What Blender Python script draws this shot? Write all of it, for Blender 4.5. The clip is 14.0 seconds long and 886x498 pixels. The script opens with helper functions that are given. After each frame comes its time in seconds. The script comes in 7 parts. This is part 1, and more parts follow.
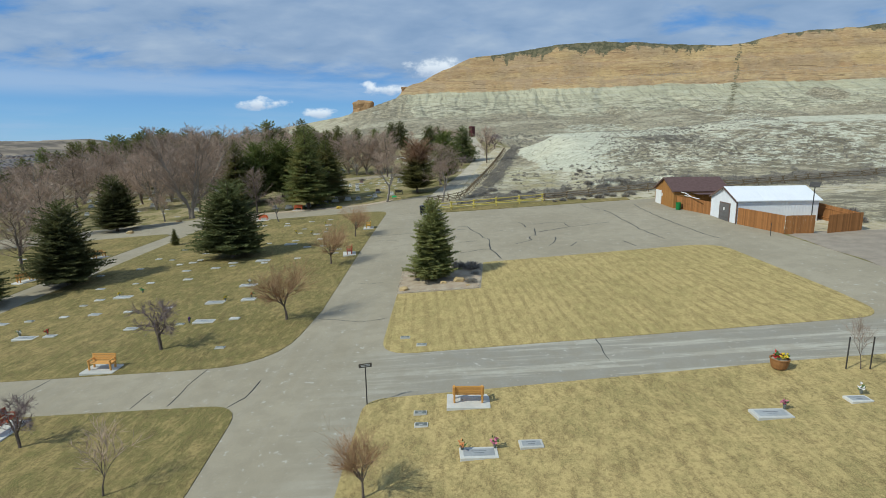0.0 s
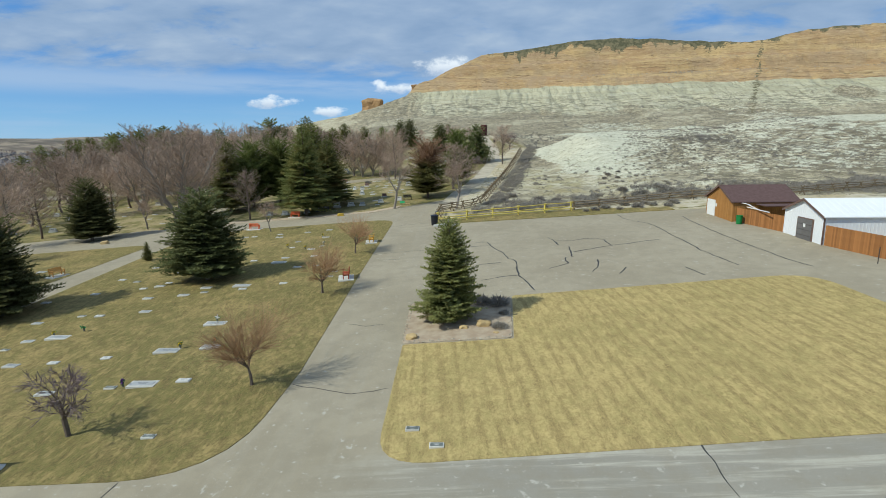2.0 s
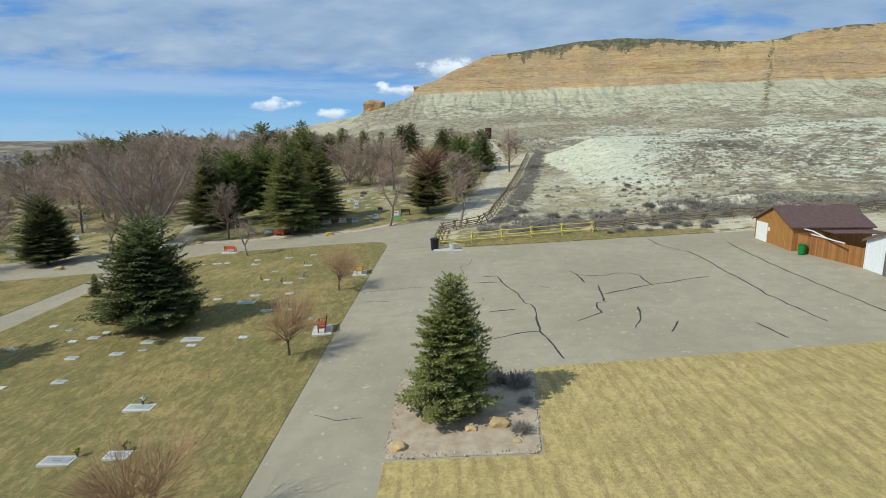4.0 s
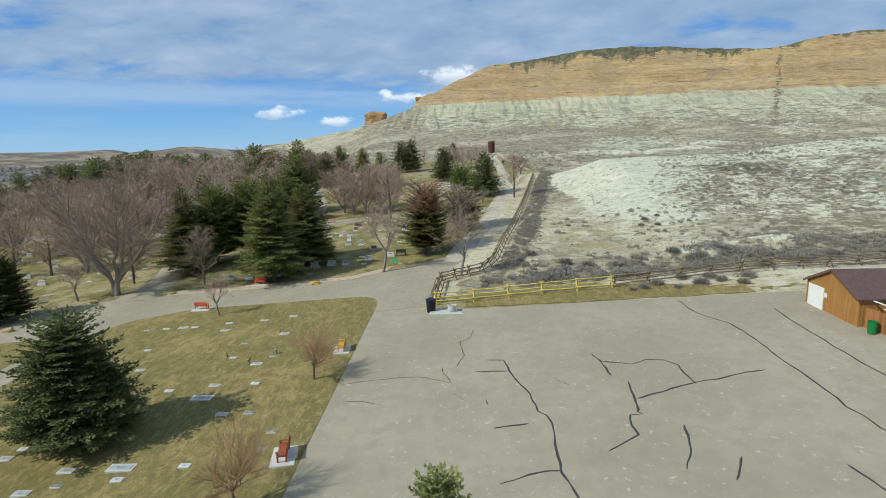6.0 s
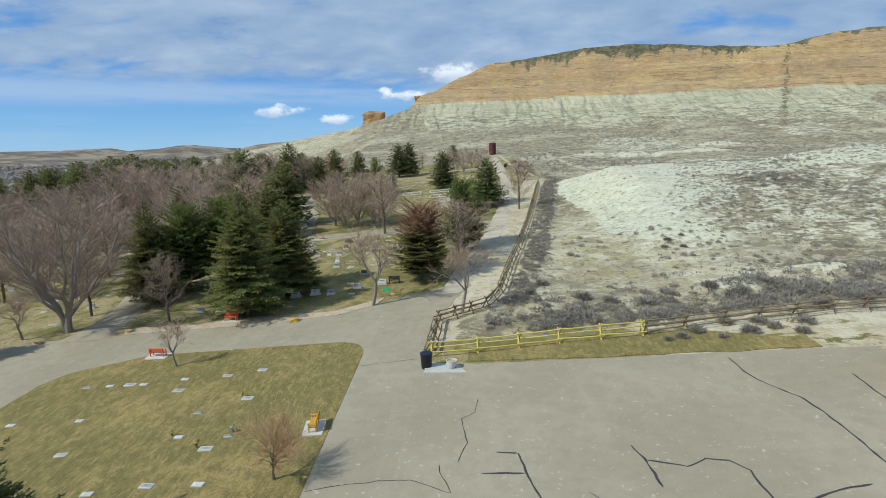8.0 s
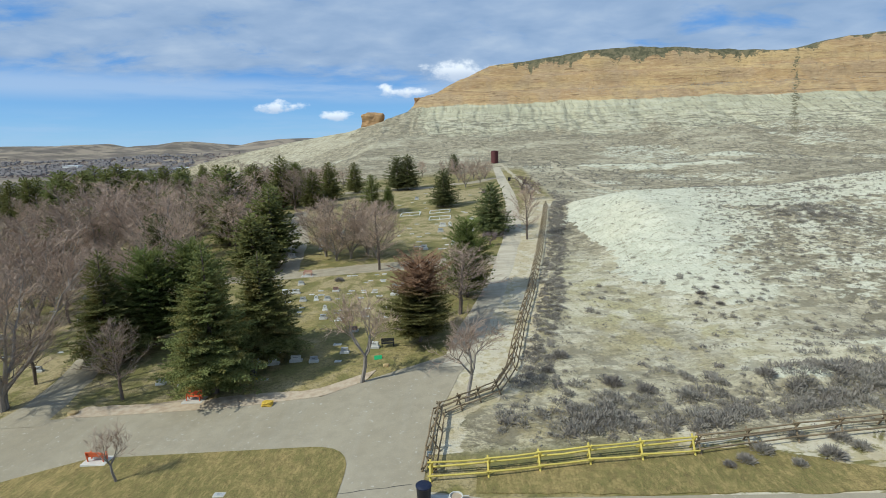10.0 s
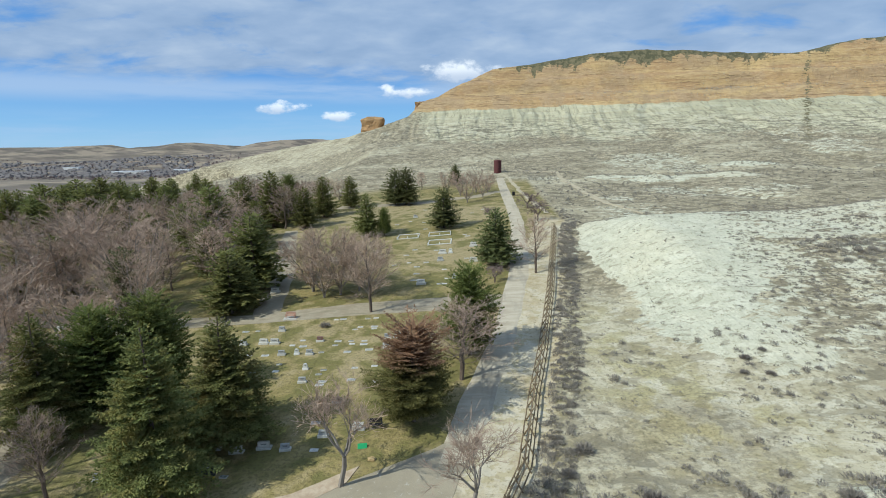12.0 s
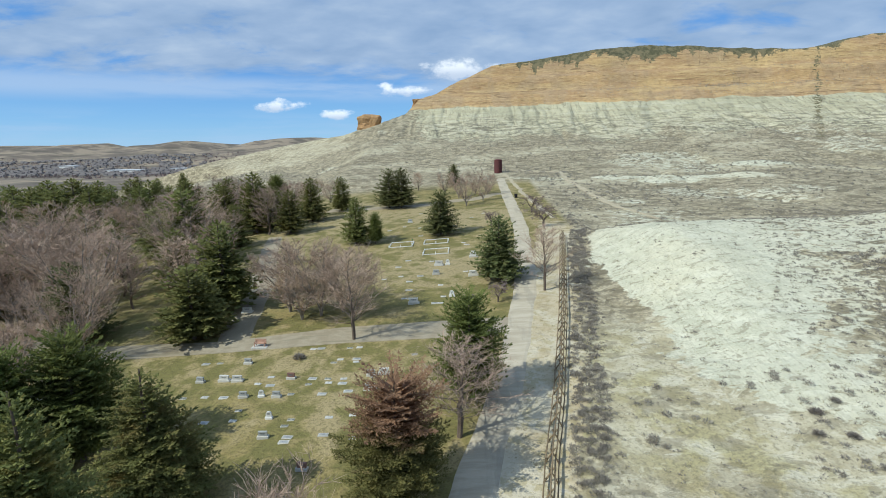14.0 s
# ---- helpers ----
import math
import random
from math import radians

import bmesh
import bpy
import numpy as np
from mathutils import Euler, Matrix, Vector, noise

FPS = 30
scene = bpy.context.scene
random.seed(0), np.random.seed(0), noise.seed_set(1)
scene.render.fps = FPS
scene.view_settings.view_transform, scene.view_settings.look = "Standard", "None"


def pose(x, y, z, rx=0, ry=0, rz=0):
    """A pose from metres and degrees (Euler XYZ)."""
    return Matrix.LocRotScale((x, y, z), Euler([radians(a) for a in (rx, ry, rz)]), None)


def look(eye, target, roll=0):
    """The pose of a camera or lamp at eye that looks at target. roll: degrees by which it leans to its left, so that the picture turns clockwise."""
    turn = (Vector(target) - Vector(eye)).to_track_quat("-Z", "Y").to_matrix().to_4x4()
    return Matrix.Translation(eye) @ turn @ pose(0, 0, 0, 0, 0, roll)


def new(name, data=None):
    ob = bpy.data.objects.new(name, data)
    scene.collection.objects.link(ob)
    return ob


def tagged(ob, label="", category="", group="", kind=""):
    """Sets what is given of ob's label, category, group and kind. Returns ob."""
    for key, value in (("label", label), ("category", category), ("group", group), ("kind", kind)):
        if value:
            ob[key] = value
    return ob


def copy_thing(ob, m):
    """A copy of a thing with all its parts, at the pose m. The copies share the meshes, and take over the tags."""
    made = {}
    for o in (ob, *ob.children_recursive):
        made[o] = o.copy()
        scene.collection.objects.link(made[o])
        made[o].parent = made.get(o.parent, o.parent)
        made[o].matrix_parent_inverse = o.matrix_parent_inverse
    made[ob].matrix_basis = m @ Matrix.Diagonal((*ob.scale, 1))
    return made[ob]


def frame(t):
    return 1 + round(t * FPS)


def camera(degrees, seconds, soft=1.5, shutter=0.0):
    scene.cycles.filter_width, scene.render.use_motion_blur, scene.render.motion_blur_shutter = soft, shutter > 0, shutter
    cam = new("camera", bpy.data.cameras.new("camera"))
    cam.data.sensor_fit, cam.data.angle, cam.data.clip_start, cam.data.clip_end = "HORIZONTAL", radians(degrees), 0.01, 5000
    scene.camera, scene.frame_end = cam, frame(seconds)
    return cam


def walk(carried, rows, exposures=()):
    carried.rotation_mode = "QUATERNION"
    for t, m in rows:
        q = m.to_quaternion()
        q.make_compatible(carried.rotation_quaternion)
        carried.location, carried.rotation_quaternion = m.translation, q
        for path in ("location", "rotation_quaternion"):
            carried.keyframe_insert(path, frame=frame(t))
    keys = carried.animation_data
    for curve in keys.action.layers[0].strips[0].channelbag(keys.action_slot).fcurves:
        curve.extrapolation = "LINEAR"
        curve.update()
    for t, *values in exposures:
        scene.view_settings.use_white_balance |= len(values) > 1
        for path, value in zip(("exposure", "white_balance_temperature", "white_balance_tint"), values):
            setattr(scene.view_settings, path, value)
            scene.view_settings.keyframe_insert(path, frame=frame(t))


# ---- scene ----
cam = camera(80.0, 14.0, soft=0.95)
PATH = [
    (0, (2.543, -1.445, 11.432), (2.499, 0.516, 11.041), -0.9),
    (0.5, (2.23, 1.143, 11.579), (2.178, 3.103, 11.187), -0.8),
    (1, (2.119, 3.9, 11.749), (2.056, 5.86, 11.355), -0.8),
    (1.5, (1.84, 6.458, 11.833), (1.769, 8.417, 11.439), -0.6),
    (2, (1.625, 9.095, 11.636), (1.547, 11.055, 11.241), -0.7),
    (2.5, (1.52, 11.809, 11.47), (1.438, 13.768, 11.075), -0.7),
    (3, (1.453, 14.459, 11.525), (1.37, 16.419, 11.132), -0.7),
    (3.2, (1.371, 15.389, 11.664), (1.287, 17.349, 11.272), -0.7),
    (5.3, (1.77, 25.047, 15.365), (1.664, 27.008, 14.989), -1.3),
    (5.5, (1.813, 25.919, 15.744), (1.707, 27.882, 15.373), -1.4),
    (6, (1.851, 27.846, 16.648), (1.745, 29.81, 16.283), -1.4),
    (6.5, (1.721, 29.944, 17.116), (1.617, 31.907, 16.747), -1.3),
    (7, (1.546, 32.356, 17.378), (1.442, 34.318, 17.007), -1.3),
    (7.5, (1.601, 34.834, 17.91), (1.496, 36.796, 17.537), -1.4),
    (7.7, (1.65, 35.84, 18.13), (1.544, 37.802, 17.758), -1.5),
    (9.8, (0.979, 46.742, 23.45), (0.875, 48.701, 23.061), -1.2),
    (10, (0.946, 47.773, 23.7), (0.843, 49.734, 23.317), -1.1),
    (10.5, (0.919, 50.306, 24.872), (0.815, 52.267, 24.49), -1.1),
    (11, (0.857, 53.039, 25.93), (0.753, 54.999, 25.546), -1.1),
    (11.5, (0.903, 55.882, 26.936), (0.795, 57.842, 26.553), -1.1),
    (12, (0.829, 58.487, 27.55), (0.72, 60.447, 27.169), -1.1),
    (12.5, (0.808, 61.286, 27.766), (0.699, 63.246, 27.382), -1.1),
    (13, (0.658, 64.191, 27.801), (0.554, 66.151, 27.415), -1.0),
    (13.5, (0.661, 67.137, 27.774), (0.558, 69.097, 27.387), -1.1),
    (14, (0.71, 70.083, 27.681), (0.605, 72.042, 27.294), -1.1),
]
walk(cam, [(t, look(eye, target, roll)) for t, eye, target, roll in PATH], [(0, -0.26, 6000, 5), (1.5, -0.20, 6050, 5), (3, -0.12, 6100, 5), (5.5, -0.12, 6050, 5), (10, -0.08, 6000, 6), (14, -0.02, 6000, 6)])

# world, sun and exposure: late winter afternoon, low sun from the west side
SUN_EL, SUN_AZ = 43.0, -118.0   # degrees above the ground; bearing from +y towards +x
sun_way = Vector((math.sin(radians(SUN_AZ)) * math.cos(radians(SUN_EL)), math.cos(radians(SUN_AZ)) * math.cos(radians(SUN_EL)), math.sin(radians(SUN_EL))))
sun = new("sun", bpy.data.lights.new("sun", "SUN"))
sun.data.energy, sun.data.angle, sun.data.color = 4.05, radians(0.53), (1.0, 0.955, 0.815)
sun.matrix_world = look((0, 0, 60), Vector((0, 0, 60)) - sun_way)
scene.view_settings.exposure = 0.0


class Nodes:
    """Short hand for node trees."""

    def __init__(self, tree):
        self.t = tree
        tree.nodes.clear()

    def n(self, kind, ins=None, **props):
        node = self.t.nodes.new(kind)
        for k, v in props.items():
            setattr(node, k, v)
        for k, v in (ins or {}).items():
            if isinstance(v, bpy.types.NodeSocket):
                self.t.links.new(v, node.inputs[k])
            else:
                node.inputs[k].default_value = v
        return node

    def noise(self, vec, scale, detail=4.0, rough=0.55, lac=2.0, dist=0.0, dim="3D"):
        return self.n("ShaderNodeTexNoise", {"Vector": vec, "Scale": scale, "Detail": detail, "Roughness": rough, "Lacunarity": lac, "Distortion": dist}, noise_dimensions=dim).outputs["Fac"]

    def ramp(self, fac, *stops):
        r = self.n("ShaderNodeValToRGB", {"Fac": fac})
        e = r.color_ramp.elements
        while len(e) < len(stops):
            e.new(0.5)
        for el, (p, c) in zip(e, stops):
            el.position, el.color = p, (c if len(c) == 4 else (*c, 1)) if hasattr(c, "__len__") else (c, c, c, 1)
        return r.outputs["Color"]

    def mix(self, fac, a, b, blend="MIX"):
        m = self.n("ShaderNodeMix", {}, data_type="RGBA", blend_type=blend)
        for i, v in ((0, fac), (6, a), (7, b)):
            if isinstance(v, bpy.types.NodeSocket):
                self.t.links.new(v, m.inputs[i])
            else:
                m.inputs[i].default_value = v if i == 0 else (*v, 1) if len(v) == 3 else v
        return m.outputs[2]

    def math(self, op, a, b=0.0, c=0.0, clamp=False):
        m = self.n("ShaderNodeMath", {0: a, 1: b, 2: c}, operation=op, use_clamp=clamp)
        return m.outputs[0]

    def step(self, v, lo, hi):
        m = self.n("ShaderNodeMapRange", {0: v, 1: lo, 2: hi}, interpolation_type="SMOOTHSTEP")
        return m.outputs[0]

    def attr(self, name):
        return self.n("ShaderNodeAttribute", attribute_name=name).outputs["Fac"]

    def scaled(self, vec, s):
        return self.n("ShaderNodeMapping", {"Vector": vec, "Scale": s}).outputs[0]


PUFFS = [(-0.330, 0.073, 0.040, 0.010), (-0.238, 0.057, 0.030, 0.008), (-0.150, 0.098, 0.016, 0.011), (-0.115, 0.097, 0.038, 0.009), (-0.016, 0.133, 0.060, 0.015)]   # bearing, height, half width, half height
wd = bpy.data.worlds.new("sky")
scene.world = wd
wd.use_nodes = True
w = Nodes(wd.node_tree)
sky = w.n("ShaderNodeTexSky", sky_type="NISHITA", sun_disc=False, sun_elevation=radians(SUN_EL), sun_rotation=radians(SUN_AZ), altitude=1900.0, air_density=1.0, dust_density=0.6, ozone_density=1.6)
gen = w.n("ShaderNodeTexCoord").outputs["Generated"]
xyz = w.n("ShaderNodeSeparateXYZ", {0: gen}).outputs
up = w.math("MAXIMUM", xyz[2], 0.0)
den = w.math("ADD", up, 0.20)
cx, cy = w.math("DIVIDE", xyz[0], den), w.math("DIVIDE", xyz[1], den)
cv = w.n("ShaderNodeCombineXYZ", {0: w.math("ADD", cx, 3.1), 1: w.math("MULTIPLY", cy, 1.0), 2: 0.0}).outputs[0]
high = w.noise(w.scaled(cv, (0.8, 1.1, 1)), 2.6, 7.0, 0.58, 2.0, 0.25)
veil = w.noise(w.scaled(cv, (0.5, 0.9, 1)), 1.1, 2.0, 0.5)
lump = w.noise(w.scaled(cv, (1.0, 1.1, 1)), 3.6, 5.0, 0.5, 2.0, 0.2)
az = w.math("ARCTAN2", xyz[0], xyz[1])
# a broken sheet of cloud, its ragged lower edge lower over the mesa
edge = w.math("ADD", up, w.math("ADD", w.math("MULTIPLY", w.math("SUBTRACT", high, 0.5), 0.14), w.math("MULTIPLY", w.step(az, -0.25, 0.35), 0.075)))
deck = w.math("MULTIPLY", w.step(edge, 0.105, 0.155), w.step(w.math("ADD", w.math("MULTIPLY", high, 0.7), w.math("ADD", w.math("MULTIPLY", veil, 0.4), w.math("MULTIPLY", w.step(az, -0.5, 0.2), 0.06))), 0.40, 0.545))
flat = w.n("ShaderNodeCombineXYZ", {0: xyz[0], 1: xyz[1], 2: w.math("MULTIPLY", xyz[2], 9.0)}).outputs[0]
streak = w.math("MULTIPLY", w.step(w.noise(flat, 2.4, 6.0, 0.6), 0.36, 0.60), w.math("MULTIPLY", w.step(up, 0.07, 0.098), w.step(up, 0.128, 0.104)))
haze = w.math("MULTIPLY", w.step(w.noise(flat, 4.0, 5.0, 0.6), 0.40, 0.66), w.step(up, 0.078, 0.035))
blue = w.ramp(up, (0.0, (2.5, 4.7, 6.9)), (0.05, (1.75, 3.95, 6.8)), (0.13, (1.0, 2.8, 6.2)), (0.5, (0.7, 1.9, 4.8)))
clear = w.mix(0.8, sky.outputs[0], blue)
shade = w.ramp(w.math("MULTIPLY_ADD", lump, 0.6, w.math("MULTIPLY", high, 0.4)), (0.38, (2.65, 3.55, 4.95)), (0.52, (3.35, 4.2, 5.5)), (0.66, (4.4, 5.1, 6.05)))
skyc = w.mix(w.math("MULTIPLY", deck, 0.88), clear, shade)
skyc = w.mix(w.math("MULTIPLY", streak, 0.62), skyc, (4.2, 5.2, 6.7))
skyc = w.mix(w.math("MULTIPLY", haze, 0.45), skyc, (3.6, 5.0, 6.8))
# a few small heaped clouds low over the ridge
ragged = w.noise(w.n("ShaderNodeCombineXYZ", {0: xyz[0], 1: xyz[1], 2: w.math("MULTIPLY", xyz[2], 1.7)}).outputs[0], 26.0, 5.0, 0.6)
for a0, e0, wa, we in PUFFS:
    dx = w.math("DIVIDE", w.math("SUBTRACT", az, a0), wa)
    dz = w.math("DIVIDE", w.math("SUBTRACT", xyz[2], e0), we)
    d = w.math("ADD", w.math("MULTIPLY", dx, dx), w.math("MULTIPLY", dz, dz))
    body = w.step(w.math("ADD", d, w.math("MULTIPLY", w.math("SUBTRACT", ragged, 0.5), 6.0)), 1.5, -0.1)
    lit = w.mix(w.step(dz, -0.9, 0.5), (5.6, 6.1, 7.0), (8.8, 9.0, 9.2))
    skyc = w.mix(w.math("MULTIPLY", body, 0.85), skyc, lit)
bg = w.n("ShaderNodeBackground", {"Color": skyc, "Strength": 0.120})
w.t.links.new(bg.outputs[0], w.n("ShaderNodeOutputWorld").inputs["Surface"])


# ---- materials
def material(name, rough=0.9, metal=0.0, spec=0.25):
    m = bpy.data.materials.new(name)
    m.use_nodes = True
    k = Nodes(m.node_tree)
    out = k.n("ShaderNodeOutputMaterial")
    bsdf = k.n("ShaderNodeBsdfPrincipled", {"Roughness": rough, "Metallic": metal, "Specular IOR Level": spec})
    k.t.links.new(bsdf.outputs[0], out.inputs["Surface"])
    pos = k.n("ShaderNodeNewGeometry").outputs["Position"]

    def finish(colour, bump=None, strength=0.3, dist=0.02, roughness=None):
        if isinstance(colour, bpy.types.NodeSocket):
            k.t.links.new(colour, bsdf.inputs["Base Color"])
        else:
            bsdf.inputs["Base Color"].default_value = (*colour, 1)
        if bump is not None:
            b = k.n("ShaderNodeBump", {"Height": bump, "Strength": strength, "Distance": dist})
            k.t.links.new(b.outputs[0], bsdf.inputs["Normal"])
        if roughness is not None:
            k.t.links.new(roughness, bsdf.inputs["Roughness"])
        return m

    return k, pos, finish


def object_coord(k):
    return k.n("ShaderNodeTexCoord").outputs["Object"]


def mottled(name, a, b, scale=6.0, rough=0.85, metal=0.0, spec=0.25, vary=0.12, bump=0.25, dist=0.01, stretch=(1, 1, 1), fine=45.0):
    """A plain surface of two close colours, with grain, blotches and a small change from object to object."""
    k, pos, finish = material(name, rough, metal, spec)
    co = k.scaled(object_coord(k), stretch)
    big, small = k.noise(co, scale, 4.0), k.noise(co, fine, 3.0)
    c = k.mix(k.step(big, 0.3, 0.7), a, b)
    c = k.mix(0.35, c, k.ramp(small, (0.3, tuple(v * 0.65 for v in a)), (0.7, tuple(min(1, v * 1.25) for v in b))))
    rnd = k.n("ShaderNodeObjectInfo").outputs["Random"]
    hsv = k.n("ShaderNodeHueSaturation", {"Color": c, "Value": k.math("MULTIPLY_ADD", rnd, 2 * vary, 1 - vary)})
    return finish(hsv.outputs[0], small, bump, dist)


# the land: grass, dry sage slope, pale clay, badlands and sandstone, by what lies where
k, pos, finish = material("land")
n_big, n_mid, n_fine = k.noise(pos, 0.03, 5.0), k.noise(pos, 0.35, 5.0, 0.6), k.noise(pos, 3.2, 5.0, 0.65)
n_huge = k.noise(pos, 0.008, 3.0)
xyz_land = k.n("ShaderNodeSeparateXYZ", {0: pos}).outputs
tuft = k.noise(pos, 0.95, 4.0, 0.6)
contour = k.noise(k.scaled(pos, (0.03, 0.05, 0.5)), 1.0, 5.0, 0.68, 2.0, 0.6)
terrace = k.noise(k.scaled(pos, (0.24, 0.34, 0.62)), 1.0, 5.0, 0.66, 2.0, 0.5)      # small steps that grazing leaves along a slope
scrub = k.noise(k.scaled(pos, (0.8, 1.25, 1.0)), 0.85, 6.0, 0.68, 2.0, 0.4)
crust = k.noise(k.scaled(pos, (0.55, 1.0, 1.0)), 0.6, 6.0, 0.70, 2.0, 0.5)
# sage and bunchgrass over tan soil, with pale bare soil between
dry = k.mix(k.step(n_mid, 0.35, 0.65), (0.345, 0.300, 0.198), (0.262, 0.226, 0.148))
dry = k.mix(k.math("MULTIPLY", k.step(n_big, 0.42, 0.62), 0.8), dry, (0.40, 0.352, 0.240))
dry = k.mix(k.math("MULTIPLY", k.step(contour, 0.51, 0.58), 0.6), dry, (0.47, 0.415, 0.272))
dry = k.mix(k.math("MULTIPLY", k.step(contour, 0.45, 0.38), 0.5), dry, (0.205, 0.175, 0.118))
dry = k.mix(k.math("MULTIPLY", k.step(crust, 0.515, 0.565), 0.65), dry, (0.50, 0.445, 0.31))
dry = k.mix(k.math("MULTIPLY", k.step(terrace, 0.53, 0.58), 0.55), dry, (0.53, 0.475, 0.345))
dry = k.mix(k.math("MULTIPLY", k.step(terrace, 0.485, 0.435), 0.8), dry, (0.158, 0.138, 0.092))
dry = k.mix(k.math("MULTIPLY", k.step(scrub, 0.50, 0.545), 0.7), dry, (0.185, 0.158, 0.105))
dry = k.mix(k.math("MULTIPLY", k.step(k.noise(pos, 1.9, 5.0, 0.7), 0.545, 0.59), 0.6), dry, (0.135, 0.118, 0.084))
dry = k.mix(k.math("MULTIPLY", k.step(n_fine, 0.50, 0.62), 0.45), dry, (0.16, 0.140, 0.095))
# yellow-green new grass on the flat below the mound
meadow = k.math("MULTIPLY", k.attr("meadow"), k.step(k.math("MULTIPLY_ADD", n_mid, 0.5, k.math("MULTIPLY", k.noise(pos, 0.22, 4.0, 0.6), 0.5)), 0.47, 0.56))
dry = k.mix(k.math("MULTIPLY", meadow, 0.6), dry, k.mix(k.step(n_fine, 0.4, 0.6), (0.42, 0.345, 0.165), (0.29, 0.235, 0.11)))
# bare clay
clay = k.mix(k.step(n_mid, 0.3, 0.7), (0.60, 0.585, 0.455), (0.49, 0.485, 0.365))
clay = k.mix(k.math("MULTIPLY", k.step(n_big, 0.45, 0.6), 0.5), clay, (0.60, 0.555, 0.40))
clay = k.mix(k.math("MULTIPLY", k.step(crust, 0.53, 0.59), 0.45), clay, (0.66, 0.645, 0.52))
runs = k.noise(k.scaled(pos, (0.9, 0.16, 0.4)), 1.0, 4.0, 0.6, 2.0, 0.8)
clay = k.mix(k.math("MULTIPLY", k.step(k.math("ABSOLUTE", k.math("SUBTRACT", runs, 0.5)), 0.045, 0.0), 0.35), clay, (0.35, 0.33, 0.24))
clay = k.mix(k.math("MULTIPLY", k.step(n_fine, 0.54, 0.66), 0.55), clay, (0.31, 0.28, 0.195))
clay = k.mix(k.math("MULTIPLY", k.step(scrub, 0.555, 0.60), 0.6), clay, (0.26, 0.235, 0.165))
# badlands: pale green-grey clay, narrow rills down the slope with their shade put into the colour, broken by dark
# ledges lower down
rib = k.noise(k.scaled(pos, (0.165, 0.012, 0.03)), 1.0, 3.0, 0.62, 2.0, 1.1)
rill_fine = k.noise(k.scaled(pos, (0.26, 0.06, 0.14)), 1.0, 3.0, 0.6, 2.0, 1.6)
bands = k.noise(k.scaled(pos, (0.035, 0.035, 0.42)), 1.0, 5.0, 0.65, 2.0, 0.5)
ledge = k.noise(k.scaled(pos, (0.11, 0.11, 0.75)), 1.0, 5.0, 0.66, 2.0, 0.9)
low_down = k.step(xyz_land[2], 50.0, 38.0)
bad = k.mix(k.step(n_big, 0.35, 0.65), (0.475, 0.445, 0.305), (0.405, 0.385, 0.262))
bad = k.mix(k.math("MULTIPLY", k.step(bands, 0.52, 0.60), 0.55), bad, (0.52, 0.50, 0.37))
bad = k.mix(k.math("MULTIPLY", k.step(bands, 0.46, 0.40), 0.35), bad, (0.33, 0.295, 0.19))
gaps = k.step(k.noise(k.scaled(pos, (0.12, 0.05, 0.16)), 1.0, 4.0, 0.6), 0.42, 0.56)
# rill masks: painted dark here for the shade inside, and sunk by the bump later
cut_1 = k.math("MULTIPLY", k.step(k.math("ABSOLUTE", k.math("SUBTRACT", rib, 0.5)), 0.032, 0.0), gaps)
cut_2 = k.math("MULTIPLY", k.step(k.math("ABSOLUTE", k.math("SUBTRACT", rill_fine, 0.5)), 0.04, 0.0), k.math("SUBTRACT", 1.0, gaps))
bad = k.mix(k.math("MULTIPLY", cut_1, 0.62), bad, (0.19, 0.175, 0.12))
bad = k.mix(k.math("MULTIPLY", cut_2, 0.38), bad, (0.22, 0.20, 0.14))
bad = k.mix(k.math("MULTIPLY", k.math("MULTIPLY", k.step(ledge, 0.52, 0.57), low_down), 0.75), bad, (0.56, 0.52, 0.385))
bad = k.mix(k.math("MULTIPLY", k.math("MULTIPLY", k.step(ledge, 0.475, 0.43), k.math("MULTIPLY_ADD", low_down, 0.75, 0.12)), 0.9), bad, (0.165, 0.148, 0.105))
bad = k.mix(k.math("MULTIPLY", k.math("MULTIPLY", k.step(tuft, 0.50, 0.60), low_down), 0.45), bad, (0.19, 0.175, 0.125))
# sandstone: tan and orange beds, dusty talus, thin broken ledges whose shadow is painted in
strata = k.noise(k.scaled(pos, (0.008, 0.008, 0.16)), 1.0, 6.0, 0.62)
rock = k.ramp(strata, (0.30, (0.29, 0.185, 0.09)), (0.42, (0.44, 0.30, 0.145)), (0.49, (0.36, 0.23, 0.12)), (0.57, (0.47, 0.335, 0.165)), (0.72, (0.40, 0.285, 0.15)))
talus = k.noise(k.scaled(pos, (0.05, 0.02, 0.05)), 1.0, 5.0, 0.62, 2.0, 0.8)
rock = k.mix(k.math("MULTIPLY", k.step(talus, 0.44, 0.60), 0.65), rock, (0.355, 0.258, 0.158))
rock = k.mix(k.math("MULTIPLY", k.step(k.noise(k.scaled(pos, (0.02, 0.02, 0.06)), 1.0, 5.0, 0.6), 0.54, 0.64), 0.6), rock, (0.52, 0.375, 0.175))
# dark broken lines put the shadow under the ledges into the rock colour
seam = k.noise(k.scaled(pos, (0.010, 0.010, 0.24)), 1.0, 3.0, 0.55)
broken = k.step(k.noise(k.scaled(pos, (0.05, 0.05, 0.12)), 1.0, 4.0, 0.6), 0.46, 0.56)
rock = k.mix(k.math("MULTIPLY", k.math("MULTIPLY", k.step(k.math("ABSOLUTE", k.math("SUBTRACT", seam, 0.47)), 0.022, 0.0), broken), 0.8), rock, (0.13, 0.08, 0.042))
chip = k.noise(k.scaled(pos, (0.20, 0.20, 0.95)), 1.0, 5.0, 0.68, 2.0, 0.6)
